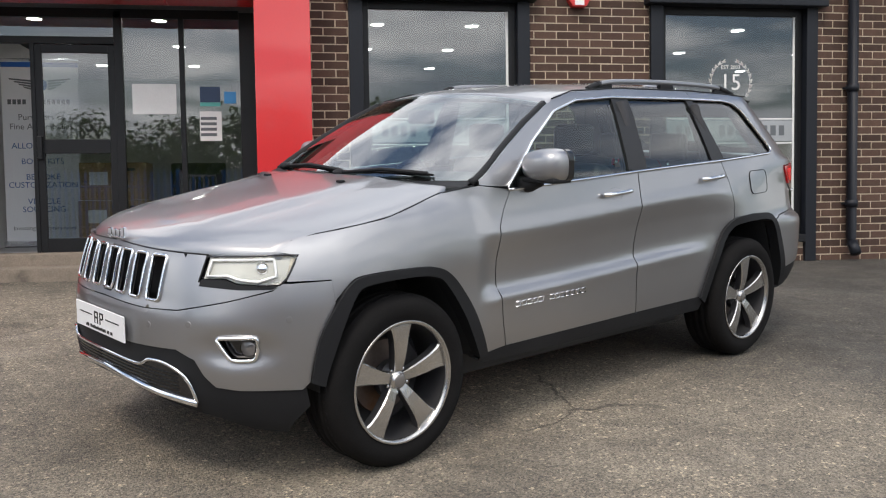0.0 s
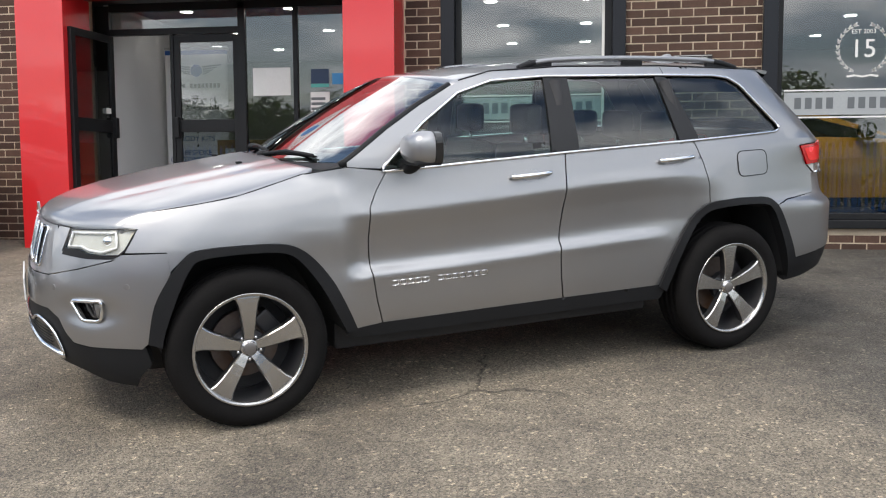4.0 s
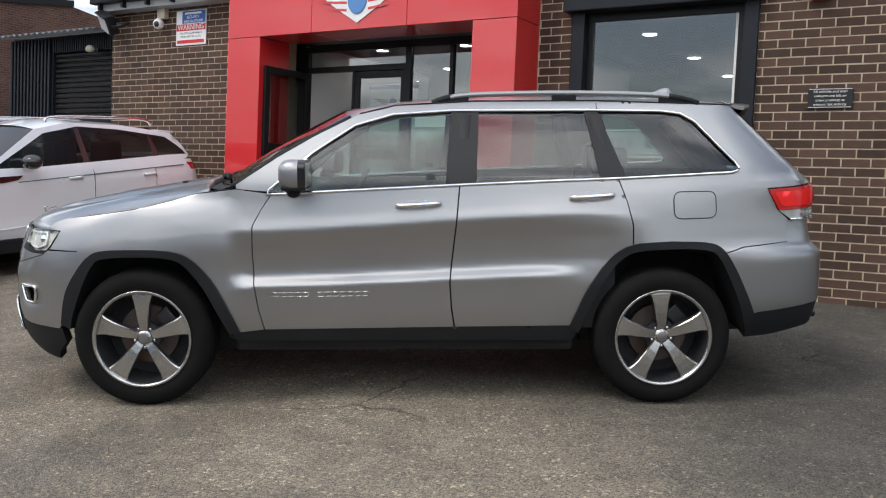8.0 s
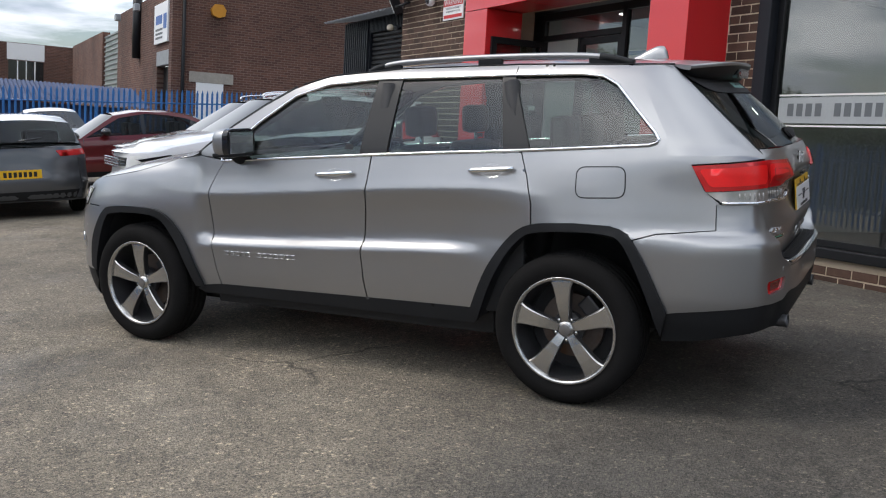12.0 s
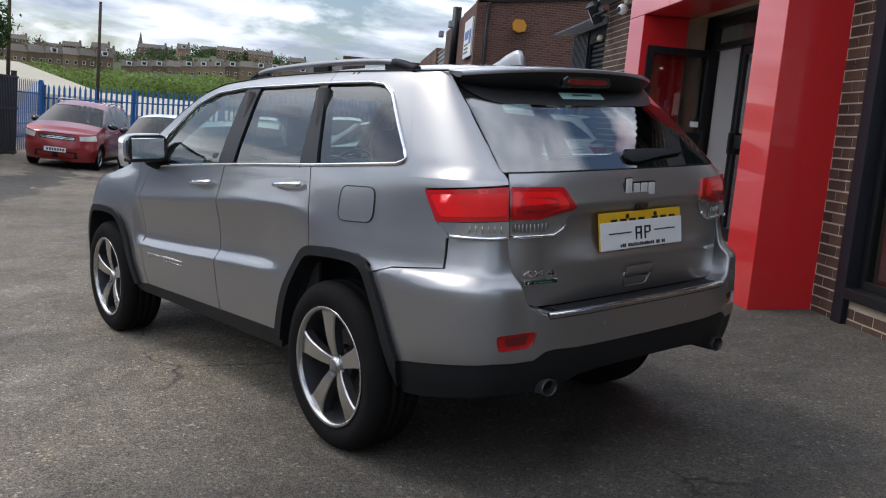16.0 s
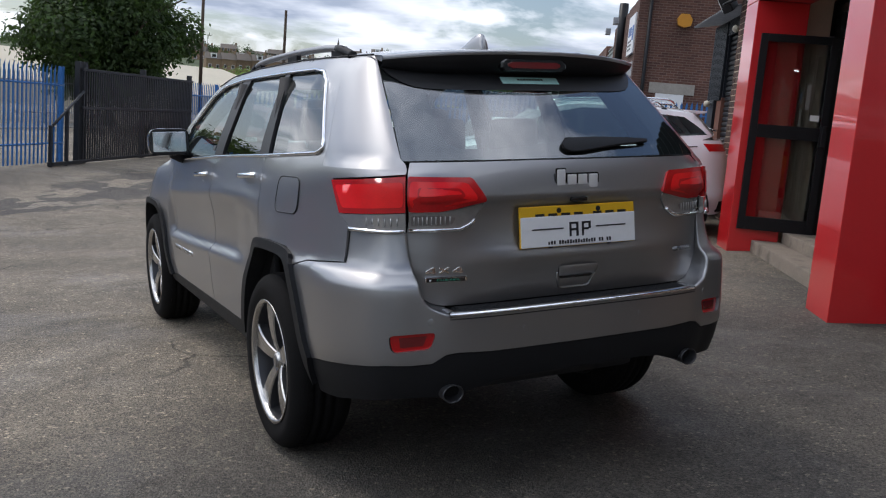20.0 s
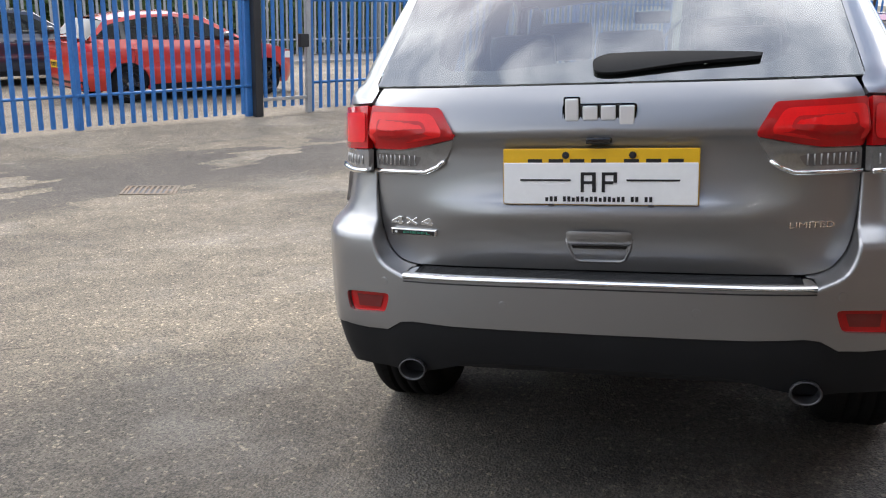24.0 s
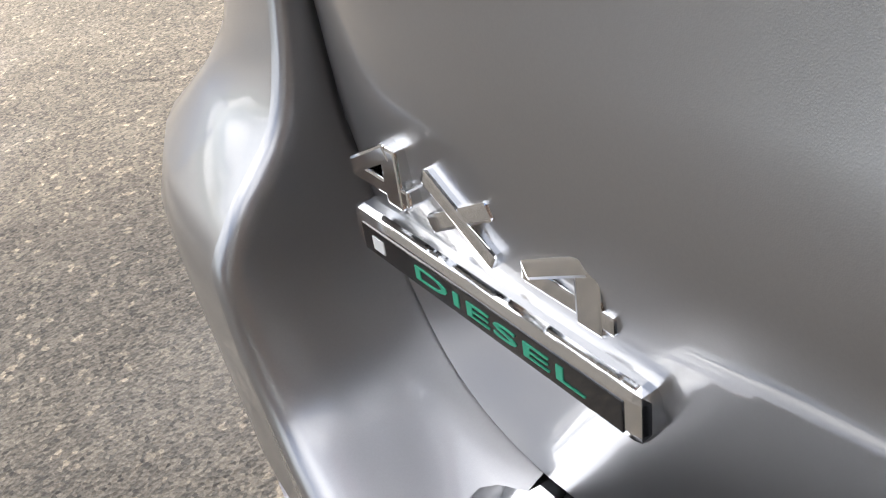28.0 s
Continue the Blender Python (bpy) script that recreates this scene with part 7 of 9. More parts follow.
    for s, z in ((2.597, 0.727), (2.985, 0.678)):
        c, c2 = rear_bump(s, z, 0.0015), rear_bump(s, z, 0.02)
        n = (c2 - c).normalized()
        bm = lathe([(0.013, -0.004), (0.013, 0.0), (0.010, 0.0005), (0.0005, 0.0008)], 16, "z")
        q = Vector((n.x, n.y * g, n.z)).to_track_quat("Z", "Y").to_matrix().to_4x4()
        bmesh.ops.transform(bm, matrix=Matrix.Translation((c.x, c.y * g, c.z)) @ q, verts=bm.verts)
        part("parking_sensor", bm, P_, J)
    bm = lathe([(0.036, -0.22), (0.040, -0.01), (0.043, 0.0), (0.040, 0.003), (0.036, -0.004), (0.034, -0.20), (0.0005, -0.20)], 28, "x")
    bmesh.ops.transform(bm, matrix=Matrix.Translation((2.462, g * -0.552, 0.458)) @ Matrix.Diagonal((1, 0.98, 0.80, 1)), verts=bm.verts)
    part("exhaust_tip", bm, M["alloy_dark"], J, smooth=True)
# spoiler: painted above, black below
def lip(u, v):
    a = abs(u)
    x0, x1 = 1.885, 1.975 + 0.150 * (1 - a ** 2.6)
    ez = 1.688 + (roof_z(1.89) - 1.688) * (1 - a ** 2.6) + 0.003
    z1 = 1.682 + 0.024 * (1 - a ** 2.2)
    return Vector((lerp(x0, x1, v), u * lerp(0.597, 0.602, v), lerp(ez, z1, v ** 1.2)))
US = [-1 + 2 * j / 40 for j in range(41)]
rows = [[lip(u, k / 6) for u in US] for k in range(7)]
rows.append([lip(u, 1) + Vector((0.004, 0, -0.005)) for u in US])
rows.append([lip(u, 1) + Vector((0.001, 0, -0.016)) for u in US])
patch("spoiler", rows, P_, J, label="silver roof spoiler with a black underside")
for g in (1, -1):
    top = [lip(-1, k / 6) for k in range(7)]
    low = [tail_glass(-0.598, lerp(1.685, 1.638, k / 6)) * (1 - k / 6) + (top[-1] - Vector((0, 0, 0.018))) * (k / 6) for k in range(7)]
    fin = [[(p.x, p.y * g, p.z) for p in r] for r in (top, low)]
    patch("spoiler_end", fin if g < 0 else fin[::-1], P_, J)
def visor(u, t):
    """The black underside, from the lip in to the window."""
    a, b = lip(u, 1) + Vector((0.0, 0, -0.016)), tail_glass(u * 0.597, 1.612 + 0.026 * abs(u) ** 6, 0.005)
    c = Vector((lerp(a.x, b.x, 0.30), lerp(a.y, b.y, 0.5), lerp(a.z, b.z, 0.75)))
    return a * (1 - t) ** 2 + c * 2 * t * (1 - t) + b * t * t
patch("spoiler_underside", [[visor(u, k / 6) for u in US] for k in range(7)], M["pillar_black"], J)
q = visor(0.0, 0.42)
bl = part("brake_light_frame", add_rounded(0.155, 0.024, 0.016, q), M["gloss_black"], J)
part("brake_light", add_rounded(0.128, 0.013, 0.020, q), M["red_lens_dark"], bl)
sheet("window_sticker", [(-0.135, 1.573), (0.135, 1.573), (0.135, 1.600), (-0.135, 1.600)], tail_glass, mat("mint_sticker", (0.45, 0.72, 0.66), 0.5, vary=0.1, scale=40), J, off=0.006, depth=0.0)
for k in range(9):
    sheet("sticker_print", [(-0.06 + 0.014 * k, 1.586), (-0.05 + 0.014 * k, 1.586), (-0.05 + 0.014 * k, 1.594), (-0.06 + 0.014 * k, 1.594)], tail_glass, M["ink"], J, off=0.0066, depth=0.0)
# rear wiper: one broad cover over arm and blade
WIPER = smooth_line([(-0.022, 1.318), (-0.022, 1.338), (0.0, 1.350), (0.06, 1.356), (0.20, 1.356), (0.40, 1.346), (0.412, 1.340), (0.40, 1.334), (0.22, 1.324), (0.06, 1.308), (0.0, 1.308)], 3, True)
wp = sheet("rear_wiper", WIPER, lambda y, z, o=0.0: tail_glass(y, z, o + 0.008 * max(0.0, 1 - ((z - 1.335) / 0.04) ** 2)), M["black_plastic"], J, off=0.010, depth=0.012, step=0.02)
sheet("wiper_blade", [(0.01, 1.353), (0.40, 1.344), (0.40, 1.349), (0.01, 1.361)], tail_glass, M["rubber"], wp, off=0.008, depth=0.008, step=0.05)
# plates
tilt = Matrix.Translation((2.445, 0.0, 1.04)) @ Matrix.Rotation(-0.08, 4, "Y") @ Matrix.Translation((-2.445, 0.0, -1.04))
yp = box("number_plate", 2.434, 2.440, -0.265, 0.265, 0.962, 1.117, M["yellow_plate"], J, 0.004, "yellow number plate half covered by a white show plate", m=tilt)
wp2 = box("show_plate", 2.441, 2.446, -0.262, 0.262, 0.964, 1.078, M["white_plate"], yp, 0.003, m=tilt)
before = set(scene.objects)
marks(wp2, 2.446, 1, 1.016)
for k in range(7):
    y = -0.175 + 0.058 * k + (0.03 if k > 3 else 0)
    box("mark", 2.4402, 2.4415, y - 0.02, y + 0.02, 1.078, 1.088, M["ink"], yp, 0)
for y in (-0.09, 0.09):
    bm = lathe([(0.010, 0.0), (0.010, 0.003), (0.0005, 0.004)], 12, "x")
    bmesh.ops.transform(bm, matrix=Matrix.Translation((2.440, y, 1.098)), verts=bm.verts)
    part("screw", bm, M["ink"], yp)
for ob in set(scene.objects) - before:
    ob.data.transform(tilt)
for y in (-0.13, 0.14):
    box("plate_clip", 2.440, 2.449, y - 0.008, y + 0.008, 0.958, 0.980, M["smoke_lens"], yp, 0.002)
def gate_y(y, z, off=0.0):
    """The tailgate by the distance from the middle."""
    p = gate_surf(R(abs(y)) if abs(y) > 0.003 else sr0, z, off)
    return Vector((p.x, y, z))
def on_tail(s, z, off, surf=None, lean=True):
    """A frame on the tail: x to the car's right, y up, z outwards."""
    f_ = surf or gate_surf
    p = f_(s, z, off)
    e = 0.012
    dx = f_(min(sr0, s + e), z, off) - f_(s - e, z, off)
    dz = f_(s, z + e, off) - f_(s, z - e, off)
    dx.normalize()
    n = dx.cross(dz).normalized()
    dz = n.cross(dx)
    return Matrix((( dx.x, dz.x, n.x, p.x), (dx.y, dz.y, n.y, p.y), (dx.z, dz.z, n.z, p.z), (0, 0, 0, 1)))
# badges on the tailgate
def stroke_letter(kind, m):
    """A four or a cross in chamfered bars."""
    bm = bmesh.new()
    four = ((-0.0205, -0.0060, 0.0195, -0.0060, 0.0), (0.0095, -0.0125, 0.0095, 0.0125, 0.0003), (-0.0185, -0.0045, 0.0095, 0.0105, 0.0006))
    cross = ((-0.018, -0.0105, 0.018, 0.0095, 0.0), (-0.018, 0.0095, 0.018, -0.0105, 0.0003))
    for x0, y0, x1, y1, h in four if kind == "four" else cross:
        d = Vector((x1 - x0, y1 - y0, 0))
        r = Matrix.Translation(((x0 + x1) / 2, (y0 + y1) / 2, 0)) @ Matrix.Rotation(math.atan2(d.y, d.x), 4, "Z")
        w = 0.0056 if abs(d.x) < 1e-6 else 0.0036
        add_box(bm, -d.length / 2, d.length / 2, -w, w, -0.004, 0.0060 + h, 0.0013, m @ r)
    return bm
m = Matrix(((0.2130, -0.0488, 0.9758, 2.3915), (0.9770, 0.0106, -0.2127, -0.5465), (0.0, 0.9988, 0.0500, 0.893), (0, 0, 0, 1)))
for x, kind in ((-0.055, "four"), (-0.006, "cross"), (0.046, "four")):
    part("badge_letter", stroke_letter(kind, m @ Matrix.Translation((x, 0.0065, 0.0))), M["chrome"], J, "chrome four-by-four lettering")
bm = bmesh.new()
add_box(bm, -0.078, 0.078, -0.0102, 0.0102, -0.004, 0.0085, 0.0040)
bmesh.ops.transform(bm, matrix=m @ Matrix.Translation((0, -0.026, 0)), verts=bm.verts)
db = part("diesel_badge", bm, M["chrome"], J, "chrome bar badge with green lettering")
bm = bmesh.new()
add_box(bm, -0.071, 0.071, -0.0078, 0.0048, 0.0075, 0.0091, 0.0007)
bmesh.ops.transform(bm, matrix=m @ Matrix.Translation((0, -0.026, 0)), verts=bm.verts)
part("badge_field", bm, M["gloss_black"], db)
words("badge_lettering", "DIESEL", 0.0130, M["green_ink"], m @ Matrix.Translation((0.010, -0.0275, 0.0092)) @ Matrix.Diagonal((2.4, 0.66, 1, 1)), db, 0.0003)
bm = bmesh.new()
add_box(bm, -0.063, -0.055, -0.0045, 0.0015, 0.0090, 0.0095, 0)
bmesh.ops.transform(bm, matrix=m @ Matrix.Translation((0, -0.026, 0)) , verts=bm.verts)
part("leaf_mark", bm, M["vinyl"], db)
# maker's badge: plain chrome blocks with black edges
c = gate_surf(sr0, 1.212, 0.0)
bb = box("badge", c.x - 0.004, c.x + 0.004, -0.100, 0.100, 1.186, 1.236, M["gloss_black"], J, 0.010, "chrome maker's badge edged in black")
for k, (w, z0, z1) in enumerate(((0.036, 1.190, 1.250), (0.040, 1.191, 1.230), (0.040, 1.191, 1.230), (0.040, 1.172, 1.230))):
    y = -0.074 + k * 0.049
    box("block_edge", c.x, c.x + 0.006, y - w / 2 - 0.005, y + w / 2 + 0.005, z0 - 0.005, z1 + 0.005, M["gloss_black"], bb, 0.005)
    box("block", c.x, c.x + 0.011, y - w / 2, y + w / 2, z0, z1, M["bright_badge"], bb, 0.004)
# trim lettering at the other end
m2 = on_tail(2.668, 0.906, 0.001)
m2 = Matrix(((m2[0][0] * -1, m2[0][1], m2[0][2], m2[0][3]), (m2[1][0], -m2[1][1], -m2[1][2], -m2[1][3]), (-m2[2][0], m2[2][1], m2[2][2], m2[2][3]), (0, 0, 0, 1)))
words("badge", "LIMITED", 0.026, M["chrome"], m2 @ Matrix.Diagonal((1.3, 0.9, 1, 1)), J, 0.002, label="chrome trim lettering")
# tailgate handle
hp = gate_surf(sr0, 0.842, 0.0).x
def hollow(depth, z0, z1, w):
    """The tailgate's skin pressed in, or bulged out, over a soft-edged field."""
    def at(y, z, off=0.0):
        p = gate_surf(R(abs(y)) if abs(y) > 0.003 else sr0, z, off)
        k = max(0.0, 1 - (abs(y) / w) ** 8) * max(0.0, 1 - abs((2 * z - z0 - z1) / (z1 - z0)) ** 4)
        return Vector((p.x + depth * k, y, z))
    return at
th = sheet("tailgate_handle", rounded([(-0.092, 0.888), (0.092, 0.888), (0.088, 0.846), (-0.088, 0.846)], 0.014), hollow(0.014, 0.836, 0.892, 0.10), P_, J, off=0.003, depth=0.010, step=0.012)
sheet("recess", rounded([(-0.086, 0.852), (0.086, 0.852), (0.068, 0.800), (-0.068, 0.800)], 0.016), hollow(-0.022, 0.800, 0.900, 0.088), P_, th, off=0.0015, depth=0.0, step=0.010)
sheet("grip_slot", rounded([(-0.078, 0.852), (0.078, 0.852), (0.074, 0.834), (-0.074, 0.834)], 0.006), gate_y, M["gloss_black"], th, off=0.0025, depth=0.0, step=0.02)
strip("lower_edge", [(-0.090, 0.862), (-0.085, 0.835), (-0.070, 0.801), (-0.055, 0.795), (0.055, 0.795), (0.070, 0.801), (0.085, 0.835), (0.090, 0.862)], gate_y, 0.0045, P_, th, sides=("left",), off=0.001)
box("camera_housing", hp + 0.0, hp + 0.022, -0.035, 0.035, 1.128, 1.146, M["gloss_black"], J, 0.005)
# side: handles, lettering bars, fuel flap, window tags, mirrors
for sd, g in (("left", 1), ("right", -1)):
    for s, z in ((0.082, 1.135), (1.047, 1.180)):
        line = [jb(s + dx, z + 0.010 * dx / 0.1 * 0.6, o) for dx, o in ((-0.118, 0.012), (-0.10, 0.030), (-0.05, 0.040), (0.05, 0.040), (0.10, 0.032), (0.120, 0.012))]
        bm = bmesh.new()
        add_tube(bm, [(p[0], p[1] * g, p[2]) for p in smooth_line(line, 3)], 0.0135, 8)
        h = part("door_handle", bm, M["chrome"], J, "chrome door handle", smooth=True)
        sheet("recess", [(s + 0.062 * math.cos(a), z - 0.006 + 0.034 * math.sin(a)) for a in np.linspace(0, math.tau, 18, endpoint=False)], lambda a, b, o=0.0, s=s, z=z: jb(a, b, o - 0.018 * max(0.0, 1 - ((a - s) / 0.062) ** 2 - ((b - z + 0.006) / 0.034) ** 2)), M["satin"], h, side=sd, off=0.0012, depth=0.0, step=0.015)
    for k in range(13):
        if k == 5:
            continue
        s0_ = -0.735 + k * 0.0418
        z0_ = 0.632 + 0.0005 * k
        a = [jb(s0_ + dx, z0_ + dz, 0.002) for dx, dz in ((0.004, -0.012), (0.036, -0.011), (0.036, 0.013), (0.004, 0.012), (0.004, -0.012))]
        tube("letter_bar", [(p.x, p.y * g, p.z) for p in (a if k % 2 else a[:4])], 0.0028, M["chrome"], J, 4)
    flap = rounded([(1.503, 1.203), (1.742, 1.207), (1.746, 1.060), (1.505, 1.054)], 0.045, 5)
    if sd == "left":
        sheet("fuel_flap", flap, jb, P_, J, side=sd, off=0.003, depth=0.0, step=0.03)
        strip("fuel_flap_gap", flap, jb, 0.003, M["ink"], J, sides=(sd,), off=0.0025, closed=True, n=6)
    sheet("window_tag", [(0.125, 1.268), (0.175, 1.270), (0.175, 1.298), (0.125, 1.296)], jb, M["ink"], J, side=sd, off=-0.008, depth=0.0)
    # door mirror
    mc = Vector((-0.575, -0.968 * g, 1.303))
    bm = bmesh.new()
    bmesh.ops.create_uvsphere(bm, u_segments=28, v_segments=18, radius=1.0)
    for v in bm.verts:
        p = v.co
        q = Vector((abs(p.x) ** 0.75 * (1 if p.x > 0 else -1), abs(p.y) ** 0.68 * (1 if p.y > 0 else -1), abs(p.z) ** 0.66 * (1 if p.z > 0 else -1)))
        x = min(q.x, 0.42)
        v.co = mc + Vector((x * 0.098, q.y * 0.122, q.z * (0.082 - 0.012 * (q.y * g))))
    cap = part("door_mirror", bm, P_, J, "silver door mirror with a black base", smooth=True)
    box("mirror_glass", -0.5185, -0.512, mc.y - 0.100, mc.y + 0.100, 1.243, 1.366, M["chrome"], cap, 0.003)
    prism("housing_edge", rounded([(mc.y - 0.122, 1.222), (mc.y + 0.122, 1.222), (mc.y + 0.122, 1.386), (mc.y - 0.122, 1.386)], 0.055, 6), -0.558, -0.5155, M["gloss_black"], cap, axis="x", bevel=0.006)
    bm = bmesh.new()
    add_tube(bm, [(-0.62, -0.835 * g, 1.205), (-0.605, -0.89 * g, 1.214), (-0.595, -0.94 * g, 1.236)], 0.046, 12, r1=0.036)
    part("mirror_arm", bm, M["black_plastic"], cap, smooth=True)
    bm = bmesh.new()
    add_box(bm, -0.650, -0.515, mc.y - 0.106, mc.y + 0.106, 1.222, 1.246, 0.010)
    part("lower_cover", bm, M["black_plastic"], cap)
    # roof rail
    rl = [(0.16, 1.695), (0.24, 1.722), (0.42, 1.744), (0.9, 1.754), (1.35, 1.748), (1.56, 1.732), (1.70, 1.698)]
    line = smooth_line([(x, -0.615 * g, z) for x, z in rl], 5)
    rail = tube("roof_rail", line[5:-5], 0.016, M["rail"], J, 8, label="satin roof rail with black ends")
    for a in (line[:7], line[-7:]):
        tube("rail_end", a, 0.019, M["black_plastic"], rail, 8)
    for x in (0.30, 0.92, 1.54):
        box("rail_foot", x - 0.07, x + 0.07, -0.615 * g - 0.012, -0.615 * g + 0.012, 1.69, 1.742, M["black_plastic"], rail, 0.004)
    strip("roof_ditch", [(-0.25, 1.634), (-0.05, 1.682), (0.4, 1.708), (1.1, 1.712), (1.9, 1.690)], jb, 0.004, M["black_plastic"], J, sides=(sd,), off=0.002, n=4)
# aerial fin
bm = bmesh.new()
prof = [(-0.11, 0.036, 0.003), (-0.07, 0.036, 0.024), (-0.02, 0.033, 0.050), (0.02, 0.029, 0.066), (0.05, 0.025, 0.071), (0.072, 0.022, 0.067), (0.086, 0.020, 0.045), (0.094, 0.018, 0.0)]
grid = [[bm.verts.new((1.62 + x, math.cos(a) * w, 1.742 + max(0.0, math.sin(a)) * h)) for a in np.linspace(0, math.pi, 9)] for x, w, h in prof]
for a, b in zip(grid, grid[1:]):
    for i in range(8):
        bm.faces.new((a[i], a[i + 1], b[i + 1], b[i])).smooth = True
part("aerial_fin", bm, P_, J)
# wheels
wh = make_wheel(0.386, 0.272, 0.262)
wh.parent = J
wh.matrix_basis = Matrix.Translation((-1.4575, -0.815, 0.386)) @ Matrix.Rotation(0.0, 4, "Y")
def put_wheel(src, x, y, turn, flip, parent, z=0.386):
    m = Matrix.Translation((x, y, z)) @ (Matrix.Rotation(math.pi, 4, "Z") if flip else Matrix.Identity(4)) @ Matrix.Rotation(turn, 4, "Y")
    c = copy_thing(src, m)
    c.parent = parent
    return c
put_wheel(wh, 1.4575, -0.815, -0.06, False, J)
put_wheel(wh, -1.4575, 0.815, 0.3, True, J)
put_wheel(wh, 1.4575, 0.815, 0.7, True, J)
# wheel wells, underside, cabin
for x, arch in ((-1.4575, ARCH_FI), (1.4575, ARCH_RI)):
    for g in (1, -1):
        rows = [[(px, -yy * g, max(pz, 0.40) + 0.004) for px, pz in [(arch[0][0], 0.40)] + arch + [(arch[-1][0], 0.40)]] for yy in (0.875, 0.80, 0.60, 0.52)]
        patch("wheel_arch_liner", rows, M["dark_interior"], J)
        patch("wheel_arch_liner", [[(px, -0.52 * g, min(pz, 0.42)) for px, pz in arch], [(px, -0.52 * g, pz) for px, pz in arch]], M["dark_interior"], J)
box("underbody", -1.9, 1.05, -0.52, 0.52, 0.225, 0.42, M["dark_interior"], J, 0.03)
box("silencer", 1.75, 2.12, -0.55, 0.55, 0.335, 0.46, M["dark_interior"], J, 0.05)
box("rear_axle", 1.05, 1.75, -0.50, 0.50, 0.25, 0.45, M["dark_interior"], J, 0.05)
box("underbody", -0.98, 0.98, -0.72, 0.72, 0.265, 0.42, M["dark_interior"], J, 0.02)
box("floor_pan", -1.0, 2.25, -0.52, 0.52, 0.42, 0.50, M["dark_interior"], J, 0)
box("front_structure", -2.18, -1.05, -0.50, 0.50, 0.35, 0.98, M["dark_interior"], J, 0.02)
box("load_floor", 1.30, 2.33, -0.52, 0.52, 0.50, 0.86, M["dark_interior"], J, 0.02)
for g in (1, -1):
    box("door_card", -0.85, 1.20, -0.80 * g, -0.83 * g, 0.42, 1.20, M["dark_interior"], J, 0.01)
    box("side_trim", 1.20, 2.15, -0.70 * g, -0.76 * g, 0.86, 1.27, M["dark_interior"], J, 0.01)
    tube("pillar_inner", [(1.17, -0.79 * g, 1.27), (1.08, -0.70 * g, 1.62)], 0.045, M["dark_interior"], J, 6)
    tube("pillar_inner", [(0.34, -0.80 * g, 1.22), (0.34, -0.69 * g, 1.62)], 0.05, M["dark_interior"], J, 6)
    tube("pillar_inner", [(2.12, -0.67 * g, 1.25), (1.80, -0.57 * g, 1.60)], 0.045, M["dark_interior"], J, 6)
    tube("pillar_inner", [(-0.90, -0.78 * g, 1.22), (-0.30, -0.62 * g, 1.57)], 0.035, M["dark_interior"], J, 6)
patch("headlining", [[(x, u * 0.60, roof_z(x) - 0.05 - 0.03 * abs(u) ** 3) for u in np.linspace(-1, 1, 9)] for x in np.linspace(-0.25, 1.84, 10)], M["headliner"], J)
dash = prism("dashboard", [(-1.05, 0.75), (-1.05, 1.16), (-0.85, 1.195), (-0.55, 1.19), (-0.42, 1.12), (-0.45, 0.75)], -0.78, 0.78, M["dark_interior"], J, bevel=0.03)
ring = [(-0.36 + 0.19 * math.sin(a) * 0.42, 0.37 + 0.19 * math.cos(a), 1.10 + 0.19 * math.sin(a) * 0.90) for a in np.linspace(0, math.tau, 28, endpoint=False)]
sw = tube("steering_wheel", ring, 0.016, M["seat"], J, 8, True)
box("wheel_boss", -0.39, -0.34, 0.27, 0.47, 1.05, 1.15, M["seat"], sw, 0.02)
tube("steering_column", [(-0.37, 0.37, 1.09), (-0.55, 0.37, 1.02)], 0.04, M["dark_interior"], sw)
def car_seat(x, y, w=0.5, high=1.18):
    st = empty("seat", Matrix.Translation((x, y, 0)))
    st.parent = J
    bm = bmesh.new(); add_box(bm, -0.28, 0.24, -w / 2, w / 2, 0.58, 0.76, 0.05); part("cushion", bm, M["seat"], st, smooth=True)
    bm = bmesh.new(); add_box(bm, 0.14, 0.30, -w / 2, w / 2, 0.70, high + 0.12, 0.05, Matrix.Translation((0.15, 0, 0.7)) @ Matrix.Rotation(0.24, 4, "Y") @ Matrix.Translation((-0.15, 0, -0.7))); part("backrest", bm, M["seat"], st, smooth=True)
    bm = bmesh.new(); add_box(bm, 0.30, 0.40, -0.13, 0.13, high + 0.14, high + 0.32, 0.04); part("headrest", bm, M["seat"], st, smooth=True)
    tube("headrest_post", [(0.35, 0, high + 0.05), (0.35, 0, high + 0.16)], 0.012, M["chrome"], st, 6)
    return st
for y in (-0.37, 0.37):
    car_seat(0.0, y)
for y in (-0.42, 0.0, 0.42):
    car_seat(0.92, y, 0.42, 1.12)
bm = bmesh.new()
add_box(bm, -0.56, -0.53, -0.10, 0.10, 1.50, 1.57, 0.012)
part("rear_view_mirror", bm, M["gloss_black"], J)

